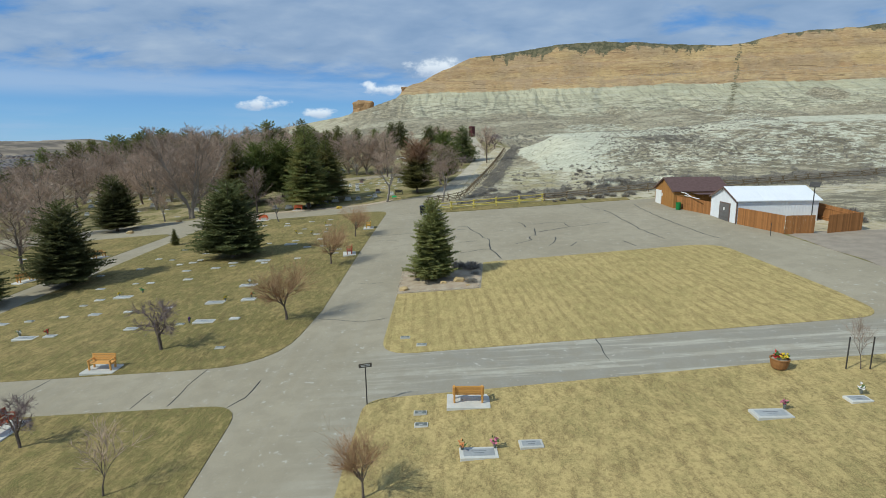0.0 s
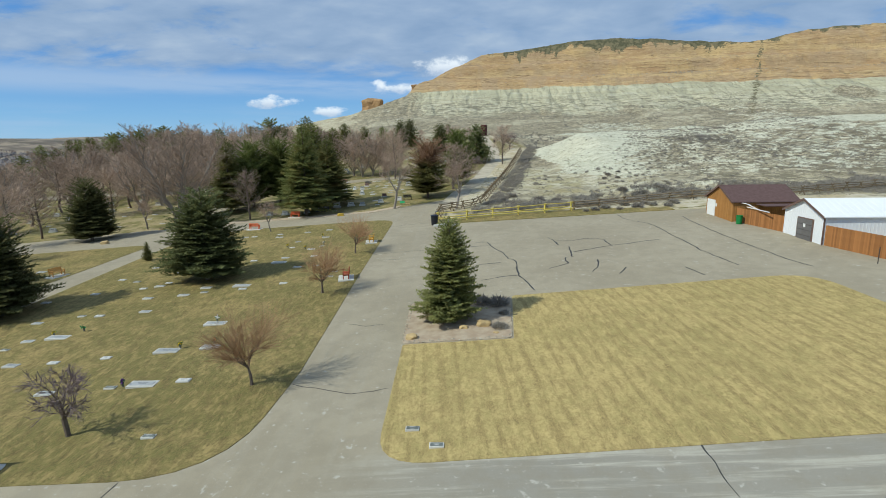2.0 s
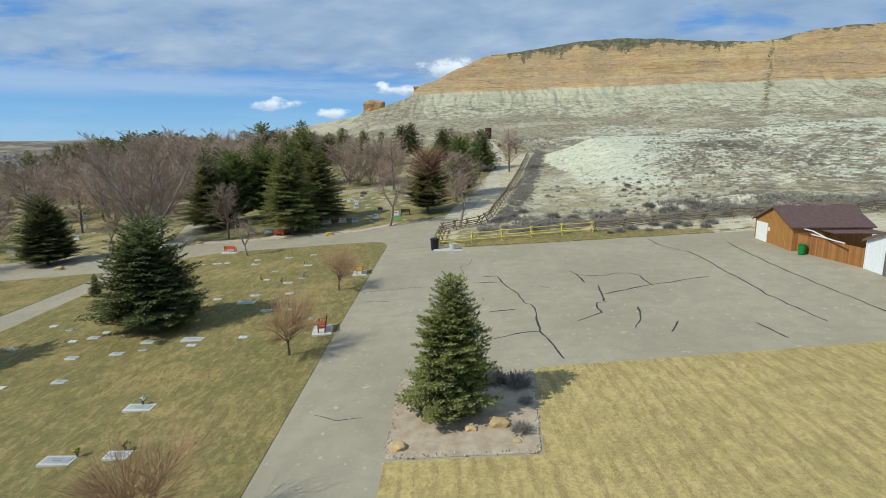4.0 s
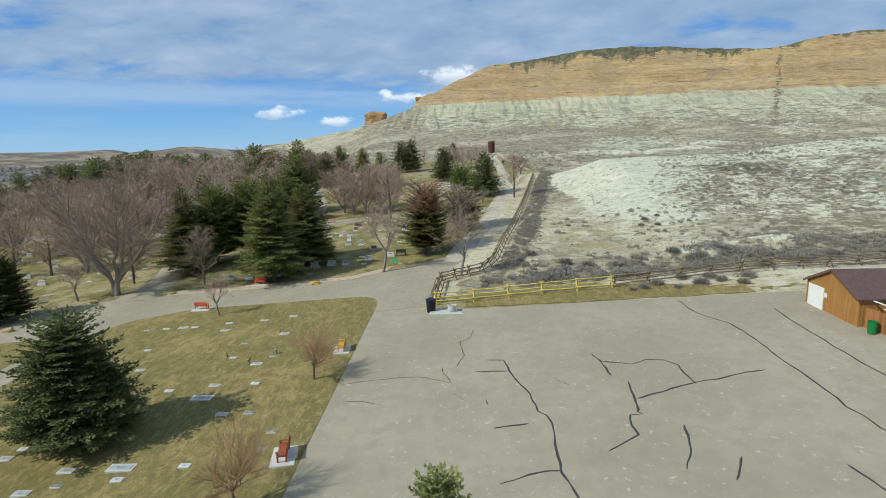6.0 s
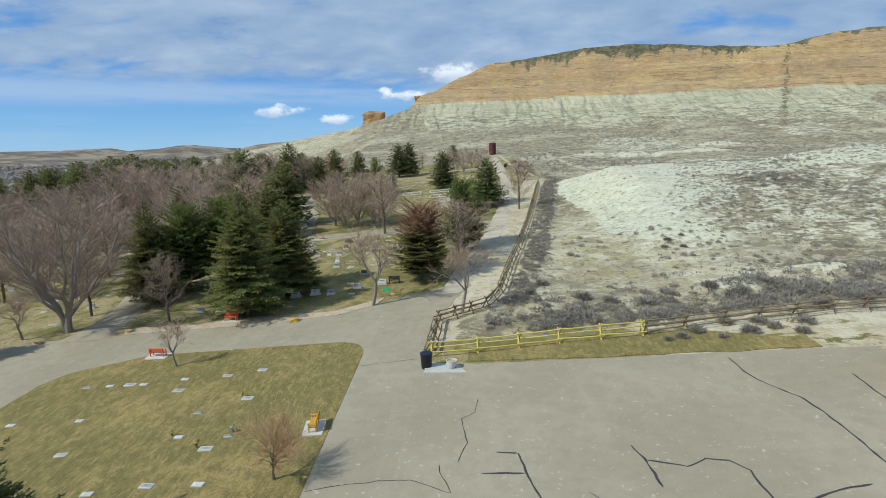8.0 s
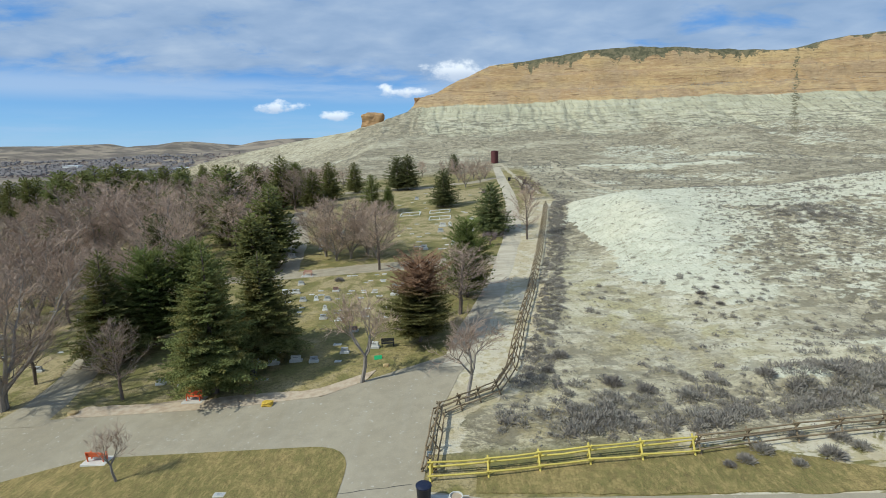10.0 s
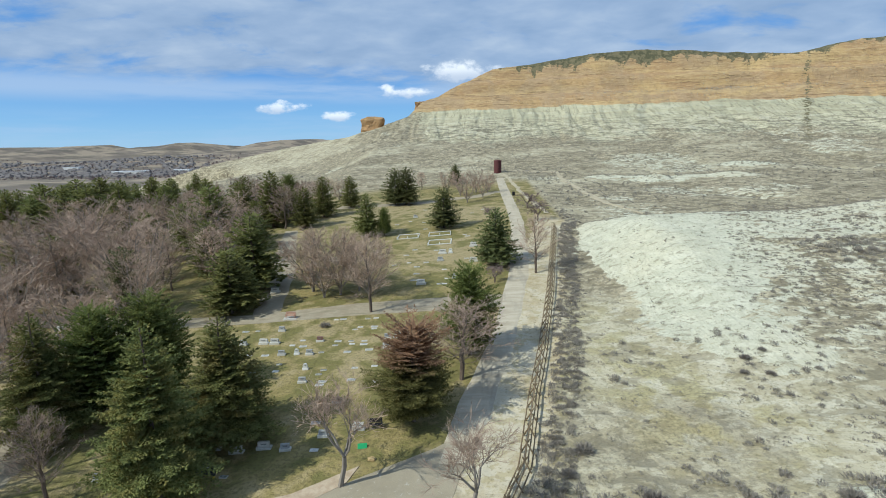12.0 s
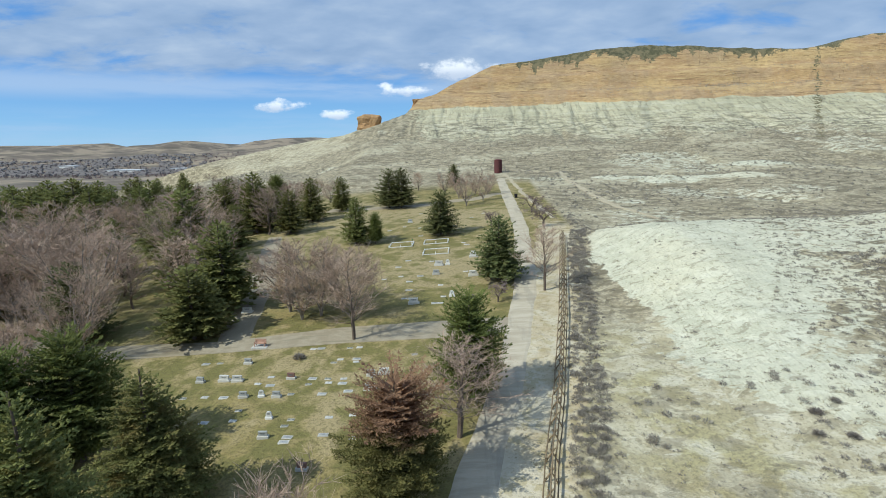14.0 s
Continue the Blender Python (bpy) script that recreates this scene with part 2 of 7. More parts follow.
rock = k.mix(k.math("MULTIPLY", k.step(chip, 0.54, 0.60), 0.5), rock, (0.235, 0.16, 0.088))
rock = k.mix(k.math("MULTIPLY", k.step(chip, 0.46, 0.40), 0.4), rock, (0.56, 0.425, 0.235))
rock = k.mix(k.math("MULTIPLY", k.step(n_mid, 0.5, 0.75), 0.4), rock, (0.33, 0.235, 0.14))
top = k.mix(k.step(n_mid, 0.4, 0.6), (0.085, 0.084, 0.047), (0.17, 0.148, 0.086))
grass = k.mix(k.step(n_mid, 0.42, 0.58), (0.178, 0.162, 0.056), (0.280, 0.226, 0.092))
grass = k.mix(k.step(k.math("MULTIPLY_ADD", n_mid, 0.5, k.math("MULTIPLY", n_big, 0.6)), 0.53, 0.63), grass, (0.35, 0.285, 0.15))
grass = k.mix(k.math("MULTIPLY", k.step(n_fine, 0.49, 0.6), 0.5), grass, (0.115, 0.098, 0.044))
dirt = k.mix(k.step(n_mid, 0.35, 0.65), (0.52, 0.45, 0.315), (0.43, 0.36, 0.23))
dirt = k.mix(k.math("MULTIPLY", k.step(k.noise(pos, 0.16, 5.0, 0.65), 0.46, 0.58), 0.7), dirt, (0.57, 0.525, 0.405))
dirt = k.mix(k.math("MULTIPLY", k.step(tuft, 0.52, 0.60), 0.5), dirt, (0.36, 0.30, 0.145))
dirt = k.mix(k.math("MULTIPLY", k.step(n_fine, 0.52, 0.7), 0.45), dirt, (0.24, 0.20, 0.12))
# far hills: sunlit tan slopes and dark gullies painted into the colour as relief
far = k.mix(k.step(n_huge, 0.40, 0.60), (0.155, 0.128, 0.102), (0.30, 0.245, 0.18))
far = k.mix(k.math("MULTIPLY", k.step(k.noise(k.scaled(pos, (0.004, 0.012, 0.06)), 1.0, 5.0, 0.65), 0.50, 0.6), 0.7), far, (0.10, 0.09, 0.07))
col = dry
pale = k.mix(k.step(n_mid, 0.4, 0.6), (0.51, 0.465, 0.33), (0.385, 0.34, 0.225))
pale = k.mix(k.math("MULTIPLY", k.step(crust, 0.515, 0.565), 0.6), pale, (0.60, 0.565, 0.44))
pale = k.mix(k.math("MULTIPLY", meadow, 0.6), pale, k.mix(k.step(n_fine, 0.4, 0.6), (0.42, 0.375, 0.175), (0.30, 0.27, 0.12)))
pale = k.mix(k.math("MULTIPLY", k.step(terrace, 0.47, 0.42), 0.5), pale, (0.20, 0.175, 0.115))
pale = k.mix(k.math("MULTIPLY", k.step(n_fine, 0.5, 0.65), 0.5), pale, (0.22, 0.195, 0.125))
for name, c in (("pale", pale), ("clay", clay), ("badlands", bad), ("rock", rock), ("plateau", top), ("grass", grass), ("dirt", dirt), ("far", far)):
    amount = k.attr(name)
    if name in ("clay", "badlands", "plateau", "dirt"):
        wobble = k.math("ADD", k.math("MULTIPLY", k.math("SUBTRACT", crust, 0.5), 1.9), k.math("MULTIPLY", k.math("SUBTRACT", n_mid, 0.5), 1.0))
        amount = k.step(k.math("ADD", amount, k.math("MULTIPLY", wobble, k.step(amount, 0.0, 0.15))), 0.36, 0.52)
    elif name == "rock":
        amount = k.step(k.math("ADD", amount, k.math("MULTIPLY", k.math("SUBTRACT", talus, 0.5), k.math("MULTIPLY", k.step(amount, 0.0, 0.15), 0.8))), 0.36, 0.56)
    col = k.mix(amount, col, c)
relief = k.math("ADD", n_fine, k.math("MULTIPLY", n_mid, 3.0))
steep = k.math("MULTIPLY", k.attr("badlands"), k.math("ADD", k.math("MULTIPLY", cut_1, -1.8), k.math("MULTIPLY", cut_2, -0.9)))
steep = k.math("ADD", steep, k.math("MULTIPLY", k.attr("rock"), k.math("MULTIPLY", chip, 5.0)))
M_LAND = finish(col, k.math("ADD", k.math("ADD", relief, steep), k.math("MULTIPLY", terrace, 5.0)), 0.7, 0.14)

k, pos, finish = material("asphalt", 0.95, spec=0.08)
a_big, a_mid, a_fine, a_grit = k.noise(pos, 0.12, 4.0), k.noise(pos, 0.9, 5.0, 0.6), k.noise(pos, 9.0, 4.0, 0.6), k.noise(pos, 60.0, 2.0)
c = k.mix(k.step(a_big, 0.35, 0.65), (0.335, 0.289, 0.205), (0.388, 0.338, 0.245))
a_run = k.noise(k.scaled(pos, (1.3, 0.05, 1)), 1.0, 4.0, 0.6)
xy = k.n("ShaderNodeSeparateXYZ", {0: pos}).outputs
cross = k.math("MULTIPLY", k.step(xy[1], 29.0, 27.0), k.step(xy[0], -6.0, 3.0))
a_cross = k.noise(k.scaled(pos, (0.05, 1.4, 1)), 1.0, 5.0, 0.65)
c = k.mix(k.math("MULTIPLY", cross, 0.65), c, (0.275, 0.268, 0.240))
c = k.mix(k.math("MULTIPLY", k.math("MULTIPLY", k.step(a_cross, 0.47, 0.60), cross), 0.8), c, (0.50, 0.47, 0.385))
c = k.mix(k.math("MULTIPLY", k.math("MULTIPLY", k.step(a_run, 0.5, 0.64), k.step(xy[0], 1.0, -1.5)), 0.4), c, (0.375, 0.335, 0.255))
c = k.mix(k.math("MULTIPLY", k.step(a_mid, 0.4, 0.65), 0.40), c, (0.275, 0.238, 0.172))
c = k.mix(k.math("MULTIPLY", k.step(a_fine, 0.62, 0.70), 0.45), c, (0.46, 0.445, 0.39))
c = k.mix(k.math("MULTIPLY", k.step(k.noise(pos, 2.6, 3.0), 0.63, 0.72), 0.7), c, (0.52, 0.49, 0.42))
c = k.mix(k.math("MULTIPLY", k.step(a_grit, 0.4, 0.6), 0.3), c, (0.19, 0.18, 0.15))
M_ASPHALT = finish(c, a_grit, 0.25, 0.01)

k, pos, finish = material("worn pale road", 0.95, spec=0.08)
a_big, a_mid, a_fine = k.noise(k.scaled(pos, (1, 0.15, 1)), 0.5, 5.0, 0.6), k.noise(k.scaled(pos, (0.2, 1.0, 1)), 1.2, 5.0, 0.65), k.noise(pos, 12.0, 4.0)
c = k.mix(k.step(a_mid, 0.35, 0.65), (0.40, 0.350, 0.262), (0.50, 0.448, 0.345))
c = k.mix(k.math("MULTIPLY", k.step(a_big, 0.5, 0.62), 0.4), c, (0.27, 0.25, 0.205))
c = k.mix(k.math("MULTIPLY", k.step(a_fine, 0.6, 0.7), 0.5), c, (0.48, 0.46, 0.42))
M_ROAD_PALE = finish(c, a_fine, 0.25, 0.01)

k, pos, finish = material("tan gravel lane", 0.95)
a_big, a_mid, a_fine = k.noise(k.scaled(pos, (0.12, 1.2, 1)), 1.0, 4.0, 0.6), k.noise(pos, 0.7, 5.0, 0.65), k.noise(pos, 9.0, 4.0)
c = k.mix(k.step(a_mid, 0.35, 0.65), (0.30, 0.255, 0.18), (0.37, 0.325, 0.24))
c = k.mix(k.math("MULTIPLY", k.step(a_big, 0.5, 0.65), 0.5), c, (0.21, 0.185, 0.12))
c = k.mix(k.math("MULTIPLY", k.step(a_fine, 0.55, 0.7), 0.5), c, (0.22, 0.19, 0.14))
M_LANE = finish(c, a_fine, 0.4, 0.02)

k, pos, finish = material("tar seam", 0.6)
M_TAR = finish(k.mix(k.noise(pos, 8.0), (0.035, 0.034, 0.033), (0.075, 0.07, 0.065)))


def lawn_material(name, straw, green, soil, stripes, greener):
    k, pos, finish = material(name, 0.95, spec=0.1)
    big, mid, fine, blade = k.noise(pos, 0.11, 4.0), k.noise(pos, 0.75, 5.0, 0.62), k.noise(pos, 6.0, 5.0, 0.7), k.noise(k.scaled(pos, (1, 2.2, 1)), 20.0, 3.0, 0.6)
    c = k.mix(k.step(k.math("MULTIPLY_ADD", mid, 0.5, k.math("MULTIPLY", big, 0.55)), 0.42 - greener, 0.62 - greener), straw, green)
    if stripes:
        turned = k.n("ShaderNodeMapping", {"Vector": pos, "Rotation": (0, 0, radians(-4))}).outputs[0]
        along = k.n("ShaderNodeSeparateXYZ", {0: turned}).outputs[0]
        drift = k.noise(k.scaled(turned, (0.7, 0.10, 0.0)), 1.0, 3.0, 0.6)
        s = k.math("SINE", k.math("MULTIPLY_ADD", along, 8.2, k.math("MULTIPLY", drift, 7.0)))
        c = k.mix(k.math("MULTIPLY", k.math("MULTIPLY", k.step(s, 0.25, 0.75), k.step(k.noise(k.scaled(turned, (1, 0.4, 1)), 1.2, 4.0), 0.28, 0.55)), 0.72), c, soil)
        c = k.mix(k.math("MULTIPLY", k.step(k.noise(pos, 0.22, 4.0, 0.6), 0.48, 0.68), 0.4), c, green)
    tussock = k.noise(k.n("ShaderNodeMapping", {"Vector": pos, "Rotation": (0, 0, 0.6), "Scale": (1.0, 0.45, 1)}).outputs[0], 2.1, 5.0, 0.68)
    c = k.mix(k.math("MULTIPLY", k.step(tussock, 0.51, 0.60), 0.6), c, soil)
    c = k.mix(k.math("MULTIPLY", k.step(tussock, 0.47, 0.38), 0.45), c, tuple(v * 1.2 for v in straw))
    c = k.mix(k.math("MULTIPLY", k.step(fine, 0.47, 0.58), 0.55), c, soil)
    c = k.mix(k.math("MULTIPLY", k.step(k.noise(pos, 2.4, 4.0, 0.65), 0.50, 0.62), 0.45), c, green)
    c = k.mix(k.math("MULTIPLY", k.step(k.noise(k.scaled(pos, (1.0, 0.35, 1)), 3.4, 5.0, 0.7), 0.53, 0.62), 0.5), c, tuple(v * 1.15 for v in straw))
    c = k.mix(k.math("MULTIPLY", k.step(blade, 0.45, 0.62), 0.5), c, tuple(v * 1.4 for v in straw))
    return finish(c, k.math("ADD", blade, fine), 0.6, 0.04)


M_LAWN_STRAW = lawn_material("striped dormant lawn", (0.455, 0.352, 0.150), (0.315, 0.262, 0.104), (0.225, 0.165, 0.070), True, -0.03)
M_LAWN = lawn_material("patchy lawn", (0.318, 0.240, 0.100), (0.136, 0.130, 0.045), (0.106, 0.080, 0.037), False, 0.05)
M_LAWN_NEAR = lawn_material("straw lawn", (0.455, 0.348, 0.150), (0.265, 0.222, 0.090), (0.170, 0.122, 0.054), False, -0.02)
M_CONCRETE = mottled("concrete", (0.60, 0.585, 0.53), (0.50, 0.49, 0.45), 3.0, 0.9)
M_BED = mottled("bed soil", (0.52, 0.435, 0.32), (0.36, 0.27, 0.185), 1.6, 0.95, bump=0.5, dist=0.05, fine=7.0)
M_GRAVEL = mottled("gravel", (0.36, 0.305, 0.235), (0.25, 0.21, 0.165), 0.9, 0.95, bump=0.8, dist=0.04, fine=9.0)
M_BARK = mottled("bark", (0.115, 0.085, 0.065), (0.18, 0.145, 0.115), 3.0, 0.95, bump=0.8, dist=0.03, stretch=(1, 1, 0.25), fine=20.0)
M_PALE_BARK = mottled("grey bark", (0.30, 0.265, 0.23), (0.21, 0.18, 0.15), 2.0, 0.95, bump=0.6, dist=0.03, stretch=(1, 1, 0.25), fine=14.0)
M_TWIG = mottled("grey twigs", (0.350, 0.255, 0.190), (0.450, 0.340, 0.262), 0.6, 0.95, vary=0.25)
M_TWIG_RED = mottled("red brown twigs", (0.34, 0.20, 0.105), (0.44, 0.285, 0.16), 0.8, 0.9, vary=0.1)
M_TWIG_PURPLE = mottled("purple grey twigs", (0.19, 0.14, 0.135), (0.26, 0.20, 0.19), 0.8, 0.9, vary=0.15)


def needle_material(name, dark, light, tip, low=None, thin=0.32):
    k, pos, finish = material(name, 0.75, spec=0.15)
    co = object_coord(k)
    isl = k.n("ShaderNodeNewGeometry").outputs["Random Per Island"]
    c = k.mix(k.math("MULTIPLY_ADD", isl, 0.8, 0.1), dark, light)
    c = k.mix(k.math("MULTIPLY", k.step(k.noise(co, 0.8, 3.0), 0.45, 0.7), 0.7), c, tip)
    if low:
        height_up = k.n("ShaderNodeSeparateXYZ", {0: co}).outputs[2]
        c = k.mix(k.step(k.math("MULTIPLY_ADD", k.noise(co, 0.5, 3.0), 4.0, height_up), 9.6, 7.6), c, k.mix(isl, low[0], low[1]))
    rnd = k.n("ShaderNodeObjectInfo").outputs["Random"]
    hsv = k.n("ShaderNodeHueSaturation", {"Color": c, "Hue": k.math("MULTIPLY_ADD", rnd, 0.03, 0.485), "Value": k.math("MULTIPLY_ADD", rnd, 0.4, 0.8)}).outputs[0]
    made = finish(hsv)
    out, face = k.t.nodes["Material Output"], k.t.nodes["Principled BSDF"]
    both = k.n("ShaderNodeMixShader", {0: thin, 1: face.outputs[0], 2: k.n("ShaderNodeBsdfTranslucent", {"Color": hsv}).outputs[0]})
    k.t.links.new(both.outputs[0], out.inputs["Surface"])
    return made


M_SPRUCE = needle_material("spruce needles", (0.105, 0.118, 0.038), (0.225, 0.232, 0.078), (0.205, 0.192, 0.064))
M_SPRUCE_BED = needle_material("fresh green spruce needles", (0.165, 0.185, 0.062), (0.345, 0.360, 0.135), (0.31, 0.30, 0.105))
M_SPRUCE_BLUE = needle_material("dark spruce needles", (0.082, 0.096, 0.037), (0.175, 0.187, 0.074), (0.158, 0.158, 0.060))
M_SPRUCE_OLIVE = needle_material("olive spruce needles", (0.100, 0.110, 0.036), (0.215, 0.220, 0.074), (0.265, 0.200, 0.074))
M_BROWNED = needle_material("winter burned needles", (0.25, 0.150, 0.088), (0.40, 0.255, 0.155), (0.33, 0.215, 0.120), ((0.10, 0.105, 0.034), (0.22, 0.205, 0.07)))
M_PINE = needle_material("pine needles", (0.100, 0.128, 0.036), (0.215, 0.252, 0.075), (0.195, 0.210, 0.064))
M_SAGE = needle_material("sagebrush", (0.235, 0.210, 0.178), (0.385, 0.352, 0.308), (0.30, 0.268, 0.222))
M_TUFT = needle_material("dry bunchgrass", (0.19, 0.165, 0.10), (0.30, 0.26, 0.165), (0.24, 0.20, 0.12))


# ---- the shape of the land
def lattice(ix, iy, seed):
    v = np.sin(ix * 127.1 + iy * 311.7 + seed * 74.7) * 43758.5453
    return v - np.floor(v)


def field(x, y, seed=0):
    """Smooth value noise, 0 to 1."""
    x, y = np.asarray(x, float), np.asarray(y, float)
    ix, iy = np.floor(x), np.floor(y)
    fx, fy = x - ix, y - iy
    fx, fy = fx * fx * (3 - 2 * fx), fy * fy * (3 - 2 * fy)
    a, b = lattice(ix, iy, seed), lattice(ix + 1, iy, seed)
    c, d = lattice(ix, iy + 1, seed), lattice(ix + 1, iy + 1, seed)
    return (a * (1 - fx) + b * fx) * (1 - fy) + (c * (1 - fx) + d * fx) * fy


def rugged(x, y, octaves=4, seed=0, gain=0.5):
    total, amp, norm = 0.0, 1.0, 0.0
    for o in range(octaves):
        total = total + amp * field(x * 2 ** o, y * 2 ** o, seed + o * 17)
        norm += amp
        amp *= gain
    return total / norm


def ease(a, b, v):
    k = np.clip((v - a) / (b - a), 0, 1)
    return k * k * (3 - 2 * k)


def fence_x(y):
    """The rail fence along the upper road."""
    return np.interp(y, [82, 89, 92.3, 96.7, 108, 117.8, 136.9, 165, 186, 240, 300], [-2.0, -1.8, 3.3, 4.9, 7.0, 9.1, 12.7, 17.4, 21.5, 21.0, 22.0])


def rim_y(x):
    return 530 - (x + 20) * 0.19


RIM_X = [-420, -277, -202, -138, -95, -64, -47, -38, -14, 19, 59, 97, 138, 195, 249, 268, 280, 294, 420, 700]
RIM_Z = [-33, 0.5, 18.5, 30.0, 35.0, 42.6, 49, 60, 72, 88.5, 93.5, 96.4, 97.7, 92.3, 88, 91.3, 95, 95.3, 99, 104]


def wild(x, y):
    """1 on the open range, 0 on tended ground."""
    hill = ease(0.6, 2.5, x - fence_x(y)) * ease(82.5, 85, y)
    return np.maximum.reduce([hill, ease(43, 50, x), ease(262, 285, y), ease(-175, -230, x) * 1.0, ease(-40, -60, y)])


def mound(x, y):
    nose = ease(20.0, 34, x + 4 * (field(y * 0.09, x * 0.02, 5) - 0.5))
    rise = ease(100, 155, y + 0.06 * (x - 40) - 5 * (field(x * 0.07, 3.3, 9) - 0.5))
    back = 1 - 1.15 * ease(158, 190, y)
    return 5.5 * nose * np.where(y < 156.5, rise, back) * (1 + 0.42 * ease(60, 92, x))


KNOLLS = [(29, 91.5, 5.5, 1.6, 1.5), (41, 97, 5, 2.0, 1.3), (52, 268, 9, 8, 1.6), (71, 262, 14, 9, 2.4), (98, 262, 11, 8, 1.8), (122, 300, 16, 10, 2.0), (268, 392, 17, 15, 8.0)]   # x, y, half widths, height


def knolls(x, y):
    """Low rounded hummocks on the slope below the badlands."""
    return sum(t * np.exp(-((x - a) / sx) ** 2 - ((y - b) / sy) ** 2) for a, b, sx, sy, t in KNOLLS)


def height(x, y):
    x, y = np.asarray(x, float), np.asarray(y, float)
    ry = rim_y(np.minimum(x, 700.0))
    yy = np.minimum(y, ry)
    base = 0.063 * (np.minimum(x, 35) + 10) + 0.02 * np.clip(x - 35, 0, 400) + (0.03 * (yy - 64.5) + 0.042 * np.maximum(0, yy - 95) - 0.022 * np.maximum(0, yy - 190)) * (1 - 0.8 * ease(-130, -330, x))
    base = base - 0.16 * np.clip(-180 - x, 0, 500) - 0.04 * np.maximum(0, -680 - x)
    open_land = wild(x, y)
    base = base + mound(x, y) + knolls(x, y)
    # mesa: slope profile below the rim
    u = ry - y + 9 * (rugged(x * 0.02, y * 0.004, 3, 3) - 0.5) + 2.5 * (rugged(x * 0.16, y * 0.05, 2, 21) - 0.5) * ease(200, 90, ry - y) * ease(46, 70, ry - y)
    u = u * (1 + np.clip(-60 - x, 0, 260) / 75)
    prof = np.interp(u, [-400, 0, 10, 14, 24, 28, 46, 55, 85, 120, 190, 245, 300], [140, 102, 89, 80, 77, 67, 63.5, 55.5, 42, 31, 18.5, 11.5, -60])
    rib = np.abs(rugged(x * 0.17 + 1.2 * field(x * 0.06, y * 0.06, 8), y * 0.016, 2, 4) - 0.5) * 2
    prof = prof - (1 - rib) ** 4 * 1.3 * ease(45, 62, u) * ease(140, 100, u)
    rim = np.interp(x, RIM_X, RIM_Z, left=-50) + 1.2 * (rugged(x * 0.06, y * 0.03, 3, 31) - 0.5)
    mesa = np.minimum(prof, rim + 1.0 + 4.5 * ease(20, 90, x) - 4.5 * ease(-34, 5, u) * ease(10, 70, x) * (1 - 0.75 * ease(225, 262, x)))
    z = np.maximum(base, mesa)
    # behind the spur the land falls to the river valley
    behind = np.maximum(0, y - ry)
    z = z - 0.22 * np.minimum(behind, 420) * ease(-30, -90, x)
    # the far side of the valley
    far_y = y + 300 * (rugged(x * 0.0011, y * 0.0009, 3, 51) - 0.5)
    hills = np.interp(far_y, [1900, 2300, 2800, 3400, 4200], [0, 30, 75, 108, 112]) * ease(300, -500, x)
    cut = rugged(x * 0.0035, y * 0.0026, 4, 61)
    valley = np.maximum(z, -47 + 10 * rugged(x * 0.004, y * 0.004, 3, 71))
    z = np.where(y > 560, valley, np.maximum(z, -47)) + hills * (0.25 + 1.35 * cut)
    rough = 0.9 * (rugged(x * 0.06, y * 0.06, 4, 11) - 0.5) + 0.35 * (rugged(x * 0.35, y * 0.35, 3, 13) - 0.5)
    gully = -1.6 * (1 - np.abs(rugged(x * 0.03, y * 0.012, 3, 15) - 0.5) * 2) ** 6 * ease(170, 230, y)
    return z + open_land * (rough + gully * ease(30, 60, x))


def h(x, y):
    return float(height(x, y))


def spread(lo, hi, step, outer_lo, outer_hi, grow=1.12):
    inner = list(np.arange(lo, hi + step / 2, step))
    d, right = step, [inner[-1]]
    while right[-1] < outer_hi:
        d *= grow
        right.append(right[-1] + d)
    d, left = step, [inner[0]]
    while left[-1] > outer_lo:
        d *= grow
        left.append(left[-1] - d)
    return np.array(left[:0:-1] + inner + right[1:])


def mesh_of(name, verts, faces):
    me = bpy.data.meshes.new(name)
    me.from_pydata(verts, [], faces)
    me.update()
    return me


gx = np.unique(np.concatenate([spread(-70, 90, 1.0, -3300, 90, 1.07), np.arange(90, 330, 1.9), spread(320, 330, 2.0, 330, 1600, 1.1)]))
gy = np.unique(np.concatenate([spread(-20, 200, 1.0, -500, 200, 1.2), np.arange(200, 390, 1.8), np.arange(390, 545, 1.25), spread(540, 545, 1.5, 545, 3650, 1.075)]))
GX, GY = np.meshgrid(gx, gy)
GZ = height(GX, GY)
nx, ny = len(gx), len(gy)
idx = np.arange(nx * ny).reshape(ny, nx)
quads = np.stack([idx[:-1, :-1], idx[:-1, 1:], idx[1:, 1:], idx[1:, :-1]], -1).reshape(-1, 4)
land = mesh_of("ground", np.stack([GX, GY, GZ], -1).reshape(-1, 3).tolist(), quads.tolist())
W = wild(GX, GY)
drop = rim_y(GX) - GY
mo = mound(GX, GY) / 5.5 / (1 + 0.42 * ease(60, 92, GX))
speck = rugged(GX * 0.25, GY * 0.25, 4, 91)
patch = rugged(GX * 0.05, GY * 0.05, 4, 93)
bare = ease(0.02, 0.16, mo + 0.22 * (patch - 0.5)) * (1 - 0.62 * ease(30, 43, GX + 16 * (patch - 0.5) + 9 * (speck - 0.5) - 0.34 * np.maximum(GY - 122, 0)))
crest = ease(0.80, 0.97, mo + 0.1 * (speck - 0.5)) * 0.8
knoll = ease(0.5, 1.3, knolls(GX, GY)) * (GX < 200) * (0.45 + 0.4 * ease(0.4, 0.6, speck))
lowpatch = ease(0.60, 0.70, rugged(GX * 0.022, GY * 0.03, 4, 95)) * 0.42 * (GX > 10)
inland = ease(0.02, 0.2, GZ - 0)
